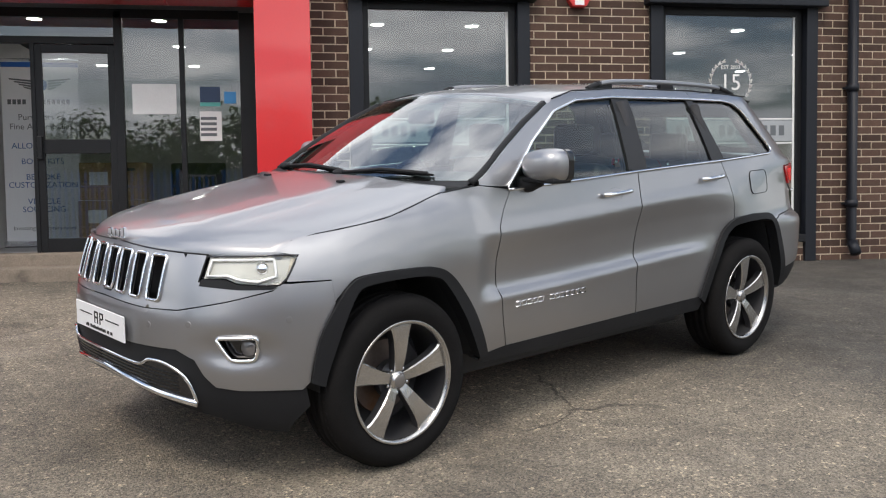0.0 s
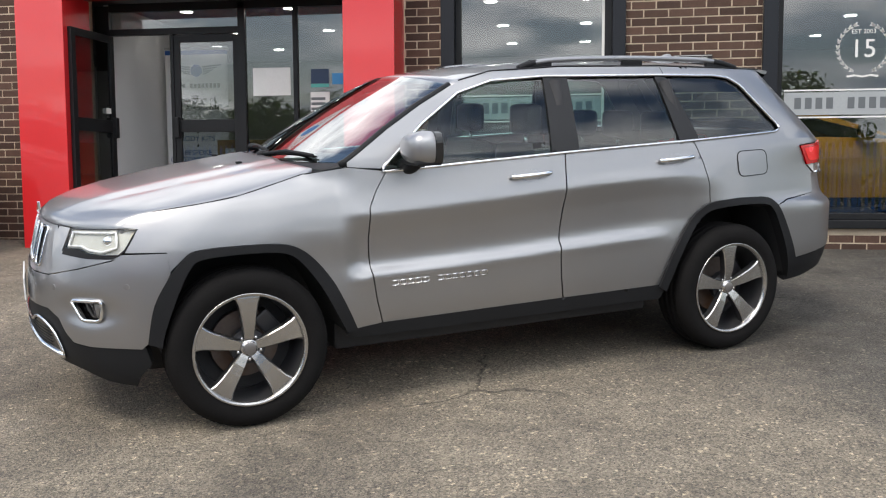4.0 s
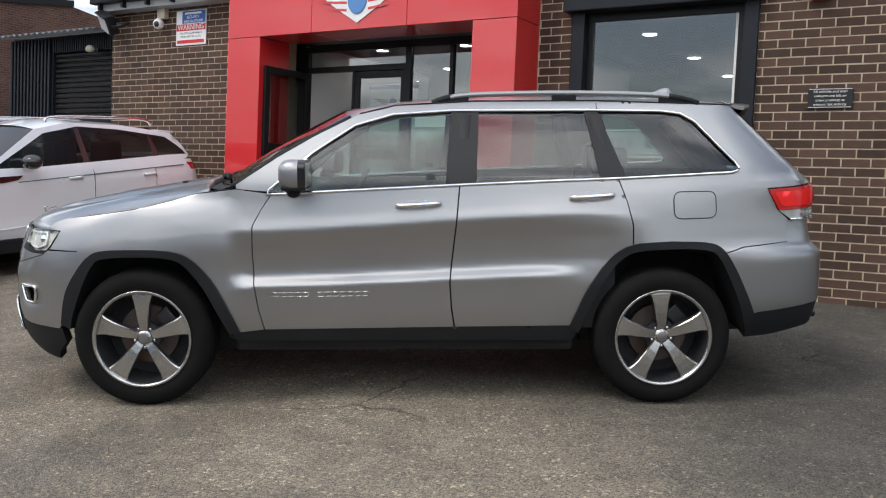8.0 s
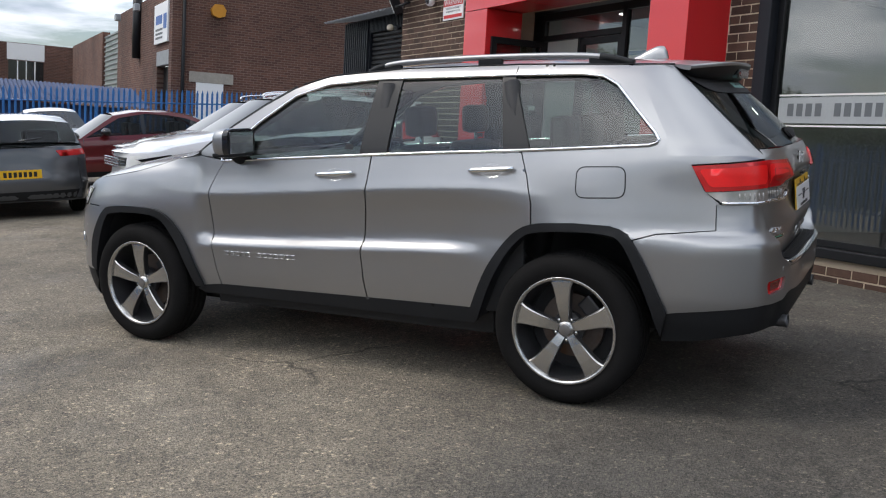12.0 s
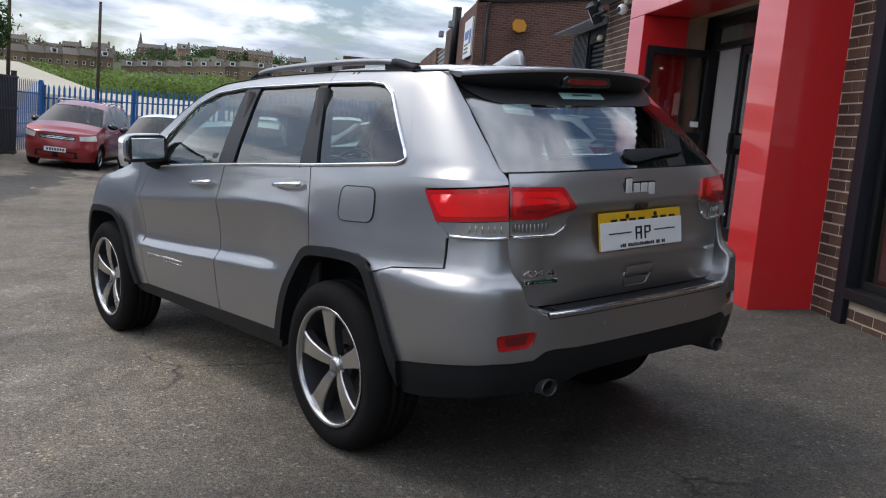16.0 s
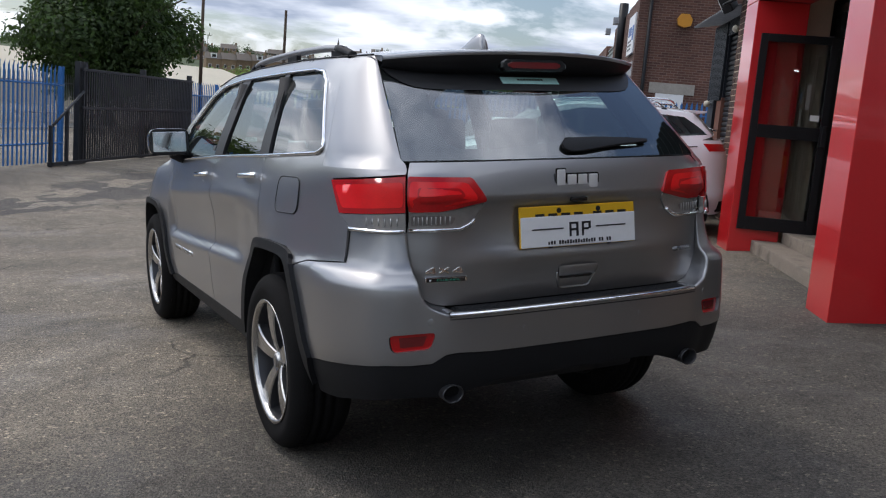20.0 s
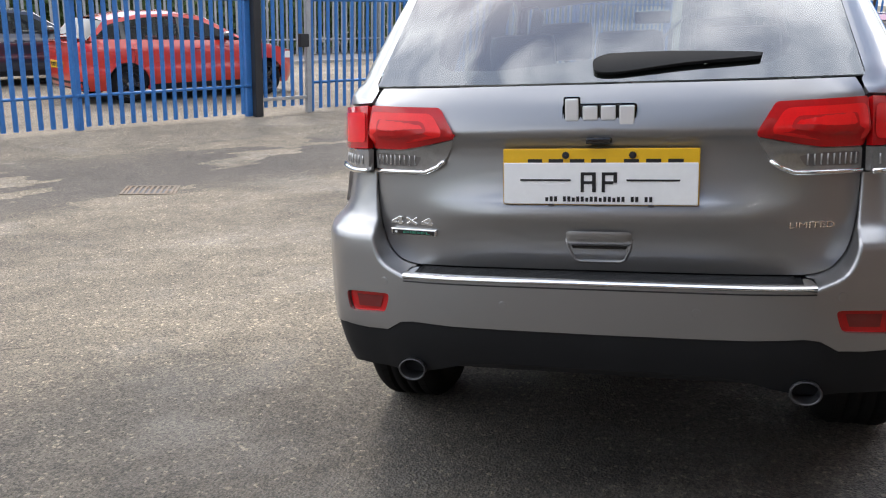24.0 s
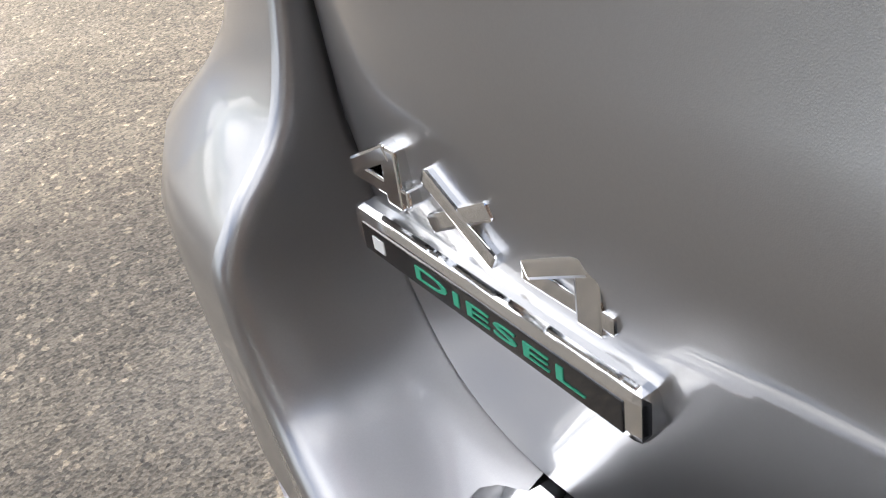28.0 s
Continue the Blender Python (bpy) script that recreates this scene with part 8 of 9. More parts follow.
# ---- other cars ----
def gen_car(label, colour, x, y, heading, L=4.3, W=1.8, zb=0.20, nose=0.78, tail=0.95, hood=((-1.65, 0.88), (-1.2, 0.95), (-0.95, 0.98)), belt=0.95, beltr=1.02, screen=((-0.95, 0.98), (-0.25, 1.38)), roof=((-0.25, 1.38), (0.3, 1.45), (1.0, 1.42), (1.55, 1.33)), back=((1.55, 1.33), (1.95, 1.0)), wb=(-1.3, 1.28), wr=0.32, dark_roof=False, lamps="red", plate="yellow", wheel=None, rails=False, z_lift=0.0, matrix=None, cats="car"):
    """A parked car about its middle on the ground, front towards -x."""
    root = tagged(empty("car", matrix or stand(x, y, heading)), label, cats)
    w = W / 2
    hl = L / 2
    sh = Shell(-hl, -hl + 0.62, hl - 0.45, hl, w, 2.4, 2.0, 3.6, 2.1)
    zr = max(p[1] for p in roof)
    side = [(zb, -0.07), (zb + 0.14, -0.025), (0.48, 0.0), (0.56, -0.006), (0.62, -0.016), (belt - 0.16, -0.008), (belt - 0.07, -0.02), (belt + 0.02, -0.055), (zr, -0.055 - 0.42 * (zr - belt))]
    end = [(zb, -0.10), (zb + 0.16, -0.02), (0.50, 0.0), (0.62, -0.012), (0.75, -0.05), (0.95, -0.10), (zr, -0.55)]
    endr = [(zb, -0.10), (zb + 0.16, -0.02), (0.50, 0.0), (0.62, -0.012), (0.75, -0.03), (1.0, -0.06), (zr, -0.55)]
    sh.profile(sh.s0, end); sh.profile(-hl + 0.55, side); sh.profile(hl - 0.40, side); sh.profile(sh.s1, endr)
    ar = wr + 0.055
    def arch(cx, a0=200, a1=-20):
        return [(cx + ar * math.cos(radians(a)), max(zb + 0.02, wr + ar * math.sin(radians(a)))) for a in np.linspace(a0, a1, 13)]
    sf, sr = sh.front, sh.rear
    tailx = back[-1][0]
    top = [(sh.s1, tail), (sr(w * 0.6), tail), (hl - 0.42, tail + 0.01), (tailx, back[-1][1])] + [(lerp(tailx, hood[-1][0], t), lerp(beltr, belt, t)) for t in (0.15, 0.5, 0.85)] + [hood[-1]] + [tuple(h) for h in hood[-2::-1]] + [(-hl + 0.42, lerp(hood[0][1], nose, 0.5)), (sf(w * 0.6), nose + 0.01), (sh.s0, nose)]
    poly = [(sh.s0, zb + 0.02), (sf(w * 0.5), zb)] + arch(wb[0]) + arch(wb[1]) + [(sr(w * 0.5), zb + 0.03), (sh.s1, zb + 0.04)] + top
    clean = [poly[0]]
    for p in poly[1:]:
        if math.dist(p, clean[-1]) > 0.012:
            clean.append(p)
    body = sheet("body", clean, sh, colour, root, side="join", step=0.09, depth=0.03)
    def edge_row(p):
        return sh(p[0], p[1])
    def across(name, line, material, crown, bow=0.0, parent=root):
        rows = []
        dn = densify(list(line), 0.12, False)
        for i, p in enumerate(dn):
            e = edge_row(p)
            row = []
            for k in range(13):
                u = -1 + k / 6
                f_ = 1 - abs(u) ** 2.4
                row.append((e.x + bow * f_, u * abs(e.y), e.z + crown * f_))
            rows.append(row)
        return patch(name, rows, material, parent)
    nl = [(sf(w * 0.6), nose + 0.01), (-hl + 0.42, lerp(hood[0][1], nose, 0.5))] + list(hood)
    rows = []
    for i, p in enumerate(densify(nl, 0.12, False)):
        e = sh(p[0], p[1])
        t = i / max(1, len(densify(nl, 0.12, False)) - 1)
        rows.append([(e.x + (-0.11 * (1 - t) - 0.10 * t) * (1 - abs(u) ** 2.2), u * abs(e.y), e.z + (0.015 + 0.05 * t) * (1 - abs(u) ** 2.6)) for u in np.linspace(-1, 1, 15)])
    patch("bonnet", rows, colour, root)
    across("windscreen", screen, M["other_glass"], 0.03, -0.10)
    across("roof", roof, M["gloss_black"] if dark_roof else colour, 0.05, 0.0)
    across("rear_window", back, M["other_glass"], 0.03, 0.10)
    rows = []
    bl = [back[-1], (hl - 0.42, tail + 0.01), (sr(w * 0.6), tail)]
    for i, p in enumerate(densify(bl, 0.10, False)):
        e = sh(p[0], p[1])
        rows.append([(e.x + 0.10 * (1 - abs(u) ** 2.4), u * abs(e.y), e.z + 0.015 * (1 - abs(u) ** 2.4)) for u in np.linspace(-1, 1, 13)])
    patch("boot_lid", rows, colour, root)
    # cabin sides: frame with a glazed opening, pillars across it
    outer = [screen[0]] + [(lerp(hood[-1][0], tailx, t), lerp(belt, beltr, t)) for t in (0.15, 0.5, 0.85)] + [back[-1], back[0]] + [tuple(p) for p in roof[-2:0:-1]] + [screen[-1]]
    cx = sum(p[0] for p in outer) / len(outer)
    cz = sum(p[1] for p in outer) / len(outer)
    dlo = []
    for p in outer:
        dx, dz = p[0] - cx, p[1] - cz
        dlo.append((p[0] - math.copysign(min(abs(dx) * 0.5, 0.10), dx) , p[1] - math.copysign(0.045 if dz > 0 else 0.012, dz)))
    for sd in ("left", "right"):
        sheet("cabin_side", outer, sh, M["gloss_black"] if dark_roof else colour, root, side=sd, step=0.10, depth=0.0, holes=[dlo])
        g = sheet("side_glass", dlo, sh, M["other_glass"], root, side=sd, step=0.12, depth=0.0, off=-0.006)
        for px in (lerp(screen[0][0], back[-1][0], 0.43), lerp(screen[0][0], back[-1][0], 0.78)):
            sheet("pillar", [(px - 0.035, belt + 0.02), (px + 0.045, belt + 0.02), (px + 0.03, zr - 0.055), (px - 0.035, zr - 0.055)], sh, M["gloss_black"], root, side=sd, off=-0.002, depth=0.0, step=0.15)
        for px in (screen[0][0] + 0.06, lerp(screen[0][0], back[-1][0], 0.45), min(wb[1] - 0.12, lerp(screen[0][0], back[-1][0], 0.80))):
            strip("door_gap", [(px, belt - 0.02), (px - 0.015, 0.62), (px + 0.01, zb + 0.14 if px < wb[1] - 0.4 else wr + ar + 0.02)], sh, 0.004, M["ink"], root, sides=(sd,), off=0.0, n=4)
        for px in (lerp(screen[0][0], back[-1][0], 0.36), lerp(screen[0][0], back[-1][0], 0.72)):
            strip("door_handle", [(px - 0.09, belt - 0.10), (px + 0.09, belt - 0.09)], sh, 0.016, colour, root, sides=(sd,), off=0.016)
        gs = 1 if sd == "left" else -1
        bm = bmesh.new()
        bmesh.ops.create_uvsphere(bm, u_segments=14, v_segments=10, radius=1.0, matrix=Matrix.Translation((screen[0][0] + 0.46, -(w + 0.07) * gs, belt + 0.095)) @ Matrix.Diagonal((0.10, 0.13, 0.080, 1)))
        part("door_mirror", bm, M["gloss_black"], root, smooth=True)
        sheet("headlamp", [(sf(w * 0.62), nose - 0.13), (sf(w * 0.60), nose - 0.02), (-hl + 0.40, lerp(hood[0][1], nose, 0.6) - 0.02), (-hl + 0.46, nose - 0.10)], sh, M["reflector"], root, side=sd, off=0.004, depth=0.01, step=0.08)
        sheet("tail_lamp", [(sr(w * 0.58), tail - 0.13), (sr(w * 0.52), tail - 0.05), (hl - 0.40, tail - 0.03), (hl - 0.33, tail - 0.12)], sh, M["red_lens"], root, side=sd, off=0.006, depth=0.01, step=0.08)
        sheet("sill_trim", [(wb[0] + ar + 0.02, zb + 0.02), (wb[0] + ar + 0.03, zb + 0.10), (wb[1] - ar - 0.03, zb + 0.10), (wb[1] - ar - 0.02, zb + 0.02)], sh, M["black_plastic"], root, side=sd, off=0.008, depth=0.02, step=0.2)
        if rails:
            tube("roof_rail", smooth_line([(screen[-1][0] + 0.2, -w * 0.66 * gs, zr + 0.0), (screen[-1][0] + 0.35, -w * 0.66 * gs, zr + 0.06), (back[0][0] - 0.4, -w * 0.66 * gs, zr + 0.05), (back[0][0] - 0.2, -w * 0.66 * gs, zr - 0.02)], 5), 0.018, M["satin"], root, 6)
    sheet("lower_grille", [(sh.s0, zb + 0.08), (sf(w * 0.6), zb + 0.08), (sf(w * 0.55), zb + 0.24), (sh.s0, zb + 0.24)], sh, M["black_plastic"], root, side="join", off=0.003, depth=0.01, step=0.1)
    gr = sheet("grille", [(sh.s0, nose - 0.15), (sf(w * 0.5), nose - 0.14), (sf(w * 0.52), nose - 0.04), (sh.s0, nose - 0.04)], sh, M["gloss_black"], root, side="join", off=0.003, depth=0.01, step=0.1)
    for z in (nose - 0.115, nose - 0.08):
        sheet("grille_bar", [(sh.s0, z), (sf(w * 0.48), z), (sf(w * 0.48), z + 0.012), (sh.s0, z + 0.012)], sh, M["satin"], gr, side="join", off=0.008, depth=0.006, step=0.12)
    box("front_plate", -hl - 0.012, -hl - 0.004, -0.26, 0.26, 0.42, 0.53, M["white_plate"], root, 0.002)
    for k in range(7):
        box("plate_mark", -hl - 0.0135, -hl - 0.012, -0.22 + 0.063 * k, -0.18 + 0.063 * k, 0.445, 0.505, M["ink"], root, 0)
    pz = 0.62
    box("rear_plate", hl - 0.02, hl + 0.006, -0.26, 0.26, pz - 0.06, pz + 0.06, M["yellow_plate"], root, 0.002)
    for k in range(7):
        box("plate_mark", hl + 0.006, hl + 0.0075, -0.22 + 0.063 * k, -0.18 + 0.063 * k, pz - 0.035, pz + 0.035, M["ink"], root, 0)
    sheet("rear_valance", [(sh.s1, zb + 0.05), (sr(w * 0.9), zb + 0.05), (sr(w * 0.9), zb + 0.18), (sh.s1, zb + 0.18)], sh, M["black_plastic"], root, side="join", off=0.003, depth=0.01, step=0.1)
    tube("rear_wiper", [(tailx + 0.12, 0.0, back[-1][1] + 0.05), (tailx + 0.05, 0.30, back[-1][1] + 0.09)], 0.012, M["gloss_black"], root, 5)
    box("cabin_floor", hood[-1][0], tailx, -w + 0.12, w - 0.12, zb + 0.05, belt - 0.12, M["dark_interior"], root, 0.02)
    for sx in (-0.05, 0.85):
        for yy in (-w * 0.45, w * 0.45):
            box("seat", sx, sx + 0.16, yy - 0.22, yy + 0.22, belt - 0.2, zr - 0.22, M["seat"], root, 0.05)
    box("underbody", wb[0] + ar + 0.05, wb[1] - ar - 0.05, -w + 0.06, w - 0.06, zb, zb + 0.10, M["dark_interior"], root, 0.01)
    for cx_ in wb:
        box("arch_liner", cx_ - ar, cx_ + ar, -w + 0.30, w - 0.30, zb, wr + ar + 0.03, M["dark_interior"], root, 0.02)
        for sd, gs in (("left", 1), ("right", -1)):
            src = wheel
            c = copy_thing(src, Matrix.Translation((cx_, -(w - 0.125) * gs, wr)) @ (Matrix.Identity(4) if gs > 0 else Matrix.Rotation(math.pi, 4, "Z")) @ Matrix.Scale(wr / 0.35, 4) @ Matrix.Rotation(0.3 * cx_, 4, "Y"))
            c.parent = root
    return root


def paint(name, rgb, metal=0.0, rough=0.3):
    return mat(name, rgb, rough, metal, vary=0.03, scale=2, coat=1.0)


w_black = make_wheel(0.35, 0.245, 0.22, dark=M["gloss_black"], simple=True)
w_alloy = make_wheel(0.35, 0.225, 0.20, simple=True)
SUVP = dict(zb=0.26, nose=0.92, tail=1.10, hood=((-1.62, 1.00), (-1.2, 1.06), (-0.98, 1.09)), belt=1.06, beltr=1.16, screen=((-0.98, 1.09), (-0.25, 1.52)), roof=((-0.25, 1.52), (0.25, 1.60), (1.0, 1.56), (1.62, 1.46)), back=((1.62, 1.46), (1.93, 1.16)), wb=(-1.28, 1.38), wr=0.37)
WSUV = dict(SUVP, nose=0.95, hood=((-1.62, 1.03), (-1.2, 1.09), (-0.90, 1.12)), belt=1.10, beltr=1.23, screen=((-0.90, 1.12), (-0.20, 1.54)), roof=((-0.20, 1.54), (0.25, 1.615), (1.0, 1.58), (1.66, 1.49)), back=((1.66, 1.49), (1.96, 1.22)), tail=1.16)
white = paint("white_paint", (0.78, 0.78, 0.80))
wc = gen_car("white compact sport utility car with black wheels and dark rear glass", white, -6.40, 1.33, -90, L=4.36, W=1.90, wheel=w_black, rails=True, **WSUV)
def trim_suv(car, hl, w, wb, wr):
    """Black arch and sill cladding, side vents, slim lamps, barred grille, lower bumper and a roof spoiler."""
    for g in (1, -1):
        for cx in wb:
            arc = [(cx + (wr + 0.075) * math.cos(a), -(w - 0.012) * g, wr + (wr + 0.075) * math.sin(a)) for a in np.linspace(-0.35, math.pi + 0.35, 25)]
            tube("arch_trim", arc, 0.030, M["black_plastic"], car, 8)
        box("sill_cladding", wb[0] + wr + 0.06, wb[1] - wr - 0.06, -(w - 0.05) * g, -(w + 0.005) * g, 0.25, 0.40, M["black_plastic"], car, 0.02)
        prism("side_vent", [(-1.13, 1.025), (-1.08, 1.04), (-0.50, 1.055), (-0.56, 1.01), (-0.74, 0.985), (-1.06, 0.99)], -(w - 0.03) * g, -(w - 0.004) * g, M["gloss_black"], car)
        prism("lamp_eyebrow", [(-hl + 0.16, 0.905), (-hl + 0.62, 0.955), (-hl + 0.58, 0.925), (-hl + 0.20, 0.875)], -(w - 0.20) * g, -(w - 0.015) * g, M["gloss_black"], car)
        tube("body_crease", [(-0.55, -(w - 0.014) * g, 0.985), (0.60, -(w - 0.016) * g, 1.045), (1.70, -(w - 0.030) * g, 1.10)], 0.006, M["vinyl_grey"], car, 6)
        tube("lower_crease", [(-0.80, -(w - 0.004) * g, 0.50), (0.90, -(w - 0.004) * g, 0.60)], 0.010, white, car, 6)
        box("bumper_intake", -hl + 0.03, -hl + 0.20, -(w - 0.32) * g, -(w - 0.12) * g, 0.42, 0.56, M["gloss_black"], car, 0.02)
    for k in range(4):
        box("grille_bar", -hl - 0.004, -hl + 0.03, -0.42, 0.42, 0.80 + 0.032 * k, 0.814 + 0.032 * k, M["satin"], car, 0.003)
    box("skid_plate", -hl - 0.006, -hl + 0.08, -0.55, 0.55, 0.29, 0.36, M["satin"], car, 0.012)
    prism("roof_spoiler", [(1.58, 1.535), (1.86, 1.515), (1.85, 1.49), (1.62, 1.47)], -0.58, 0.58, white, car, bevel=0.008)
    for k in range(8):
        box("badge_bar", -hl + 0.10, -hl + 0.115, -0.30 + 0.08 * k, -0.26 + 0.08 * k, 0.972, 0.992, M["vinyl_grey"], car, 0.002)
trim_suv(wc, 2.18, 0.95, (-1.28, 1.38), 0.37)
gen_car("black sport utility car parked beside the white one", paint("black_car_paint", (0.015, 0.016, 0.018)), -8.75, 1.75, -90, L=4.40, W=1.86, wheel=w_alloy, rails=True, **SUVP)
COUPE = dict(nose=0.68, tail=0.98, hood=((-1.62, 0.80), (-1.2, 0.88), (-0.95, 0.93)), belt=0.95, beltr=1.05, screen=((-0.95, 0.93), (-0.20, 1.33)), roof=((-0.20, 1.33), (0.3, 1.40), (1.0, 1.38), (1.60, 1.30)), back=((1.60, 1.30), (1.98, 1.02)), wb=(-1.28, 1.30), wr=0.33)
gen_car("dark grey metallic coupe with a yellow rear plate", paint("graphite_paint", (0.10, 0.105, 0.115), 0.6), -10.35, -1.72, 180, L=4.26, W=1.81, wheel=w_alloy, **COUPE)
SALOON = dict(nose=0.70, tail=0.98, hood=((-1.9, 0.84), (-1.4, 0.90), (-1.05, 0.94)), belt=0.96, beltr=1.0, screen=((-1.05, 0.94), (-0.40, 1.36)), roof=((-0.40, 1.36), (0.1, 1.43), (0.7, 1.40), (1.10, 1.32)), back=((1.10, 1.32), (1.70, 1.02)), wb=(-1.48, 1.42), wr=0.33)
gen_car("dark red saloon car parked across the yard", paint("maroon_paint", (0.12, 0.010, 0.012), 0.2), -13.9, 0.7, -90, L=4.85, W=1.83, wheel=w_alloy, **SALOON)
MPV = dict(nose=0.86, tail=1.05, hood=((-1.72, 0.98), (-1.4, 1.04), (-1.2, 1.08)), belt=1.02, beltr=1.08, screen=((-1.2, 1.08), (-0.45, 1.52)), roof=((-0.45, 1.52), (0.1, 1.64), (1.1, 1.63), (1.85, 1.55)), back=((1.85, 1.55), (2.0, 1.08)), wb=(-1.34, 1.34), wr=0.32)
gen_car("red people carrier with a white front plate", paint("red_paint", (0.30, 0.020, 0.022), 0.3), -19.55, -7.2, 0, L=4.4, W=1.79, wheel=w_alloy, rails=True, **MPV)
HATCH = dict(nose=0.76, tail=0.98, hood=((-1.5, 0.88), (-1.15, 0.96), (-0.95, 0.99)), belt=0.98, beltr=1.04, screen=((-0.95, 0.99), (-0.25, 1.42)), roof=((-0.25, 1.42), (0.3, 1.50), (0.9, 1.48), (1.5, 1.38)), back=((1.5, 1.38), (1.75, 1.04)), wb=(-1.22, 1.22), wr=0.31)
for x, y, lab, pn in ((-19.3, -4.95, "white hatchback parked by the blue fence", paint("white_paint_2", (0.70, 0.70, 0.71))), (-19.6, -2.5, "silver hatchback parked by the blue fence", paint("silver_paint_2", (0.45, 0.46, 0.48), 0.7)), (-19.7, -0.2, "pale grey hatchback parked by the blue fence", paint("grey_paint_2", (0.55, 0.56, 0.57), 0.5))):
    gen_car(lab, pn, x, y, 0, L=3.95, W=1.70, wheel=w_alloy, **HATCH)
gen_car("bright red hatchback in the street beyond the fence", paint("tomato_paint", (0.50, 0.028, 0.015)), -3.45, -12.85, 180, L=4.30, W=1.80, wheel=w_black, **HATCH | dict(wb=(-1.3, 1.3), hood=((-1.6, 0.86), (-1.2, 0.94), (-0.95, 0.98)), screen=((-0.95, 0.98), (-0.2, 1.38)), roof=((-0.2, 1.38), (0.3, 1.45), (1.0, 1.43), (1.6, 1.33)), back=((1.6, 1.33), (1.95, 1.04))))
gen_car("dark blue saloon in the street beyond the fence", paint("navy_paint", (0.02, 0.028, 0.05), 0.3), -1.5, -16.4, 180, L=4.75, W=1.82, wheel=w_alloy, **SALOON)
SPORT = dict(zb=0.14, nose=0.55, tail=0.85, hood=((-1.6, 0.74), (-1.2, 0.80), (-0.95, 0.83)), belt=0.84, beltr=0.92, screen=((-0.95, 0.83), (-0.1, 1.13)), roof=((-0.1, 1.13), (0.25, 1.17), (0.6, 1.15), (0.9, 1.10)), back=((0.9, 1.10), (1.75, 0.88)), wb=(-1.32, 1.28), wr=0.345)
gen_car("yellow sports car on show inside the window", paint("amber_paint", (0.62, 0.30, 0.012)), 0, 0, 0, L=4.4, W=1.9, wheel=w_black, matrix=pose(3.25, 5.25, FL, 0, 0, 180), **SPORT)
for o in (w_black, w_alloy):
    for c in list(o.children_recursive) + [o]:
        bpy.data.objects.remove(c)

# ---- neighbouring works ----
def course_mat(name, swap, brick=(0.135, 0.062, 0.044), mortar=(0.17, 0.115, 0.09)):
    """Brick courses for walls that stay far off; swap: the axis that runs along the wall."""
    m = bpy.data.materials.new(name)
    m.use_nodes = True
    n, l = m.node_tree.nodes, m.node_tree.links
    b = n["Principled BSDF"]
    b.inputs["Roughness"].default_value = 0.92
    tc, se, co = n.new("ShaderNodeTexCoord"), n.new("ShaderNodeSeparateXYZ"), n.new("ShaderNodeCombineXYZ")
    l.new(tc.outputs["Object"], se.inputs[0])
    l.new(se.outputs["X" if swap == "x" else "Y"], co.inputs[0])
    l.new(se.outputs["Z"], co.inputs[1])
    br = n.new("ShaderNodeTexBrick")
    br.inputs["Scale"].default_value = 1.0
    br.inputs["Brick Width"].default_value, br.inputs["Row Height"].default_value, br.inputs["Mortar Size"].default_value = 0.242, 0.083, 0.010
    br.inputs["Color1"].default_value = (*brick, 1)
    br.inputs["Color2"].default_value = (brick[0] * 0.6, brick[1] * 0.62, brick[2] * 0.7, 1)
    br.inputs["Mortar"].default_value = (*mortar, 1)
    l.new(co.outputs[0], br.inputs["Vector"])
    no = n.new("ShaderNodeTexNoise"); no.inputs["Scale"].default_value, no.inputs["Detail"].default_value = 0.5, 6
    l.new(tc.outputs["Object"], no.inputs["Vector"])
    ra = n.new("ShaderNodeMapRange"); ra.inputs["From Min"].default_value, ra.inputs["From Max"].default_value, ra.inputs["To Min"].default_value, ra.inputs["To Max"].default_value = 0.3, 0.7, 0.65, 1.3
    l.new(no.outputs["Fac"], ra.inputs["Value"])
    sc = n.new("ShaderNodeVectorMath"); sc.operation = "SCALE"
    l.new(br.outputs["Color"], sc.inputs[0]); l.new(ra.outputs[0], sc.inputs["Scale"])
    l.new(sc.outputs[0], b.inputs["Base Color"])
    bp = n.new("ShaderNodeBump"); bp.inputs["Distance"].default_value = 0.01; bp.invert = True
    l.new(br.outputs["Fac"], bp.inputs["Height"]); l.new(bp.outputs[0], b.inputs["Normal"])
    return m


M["course_y"] = course_mat("red_brown_courses_y", "y")
M["course_x"] = course_mat("red_brown_courses_x", "x")
wk = tagged(empty("works_building"), "red-brown brick industrial building with a sign and a tall doorway", "building")
prism("gable_wall", [(4.35, -0.3), (4.35, 5.88), (9.4, 6.55), (15.7, 7.4), (24.0, 6.2), (24.0, -0.3)], -26.0, -25.7, M["course_y"], wk, axis="x")
prism("verge", [(4.0, 5.86), (9.4, 6.53), (15.7, 7.4), (15.7, 7.62), (9.4, 6.78), (4.0, 6.05)], -26.05, -25.62, M["frame"], wk, axis="x")
box("pilaster", -26.1, -25.62, 3.95, 4.40, -0.3, 5.95, M["course_y"], wk, 0.01)
box("front_wall", -30.0, -26.1, 4.0, 4.3, 3.85, 5.95, M["course_x"], wk, 0)
box("front_wall", -36.5, -28.2, 4.004, 4.3, -0.3, 3.85, M["course_x"], wk, 0)
box("front_wall", -36.5, -30.0, 4.004, 4.3, 3.85, 5.9, M["course_x"], wk, 0)
box("door_lintel", -28.2, -26.1, 3.98, 4.2, 3.35, 3.85, M["galv"], wk, 0.01)
box("doorway", -28.2, -26.1, 4.25, 4.3, -0.3, 3.35, M["frame"], wk, 0)
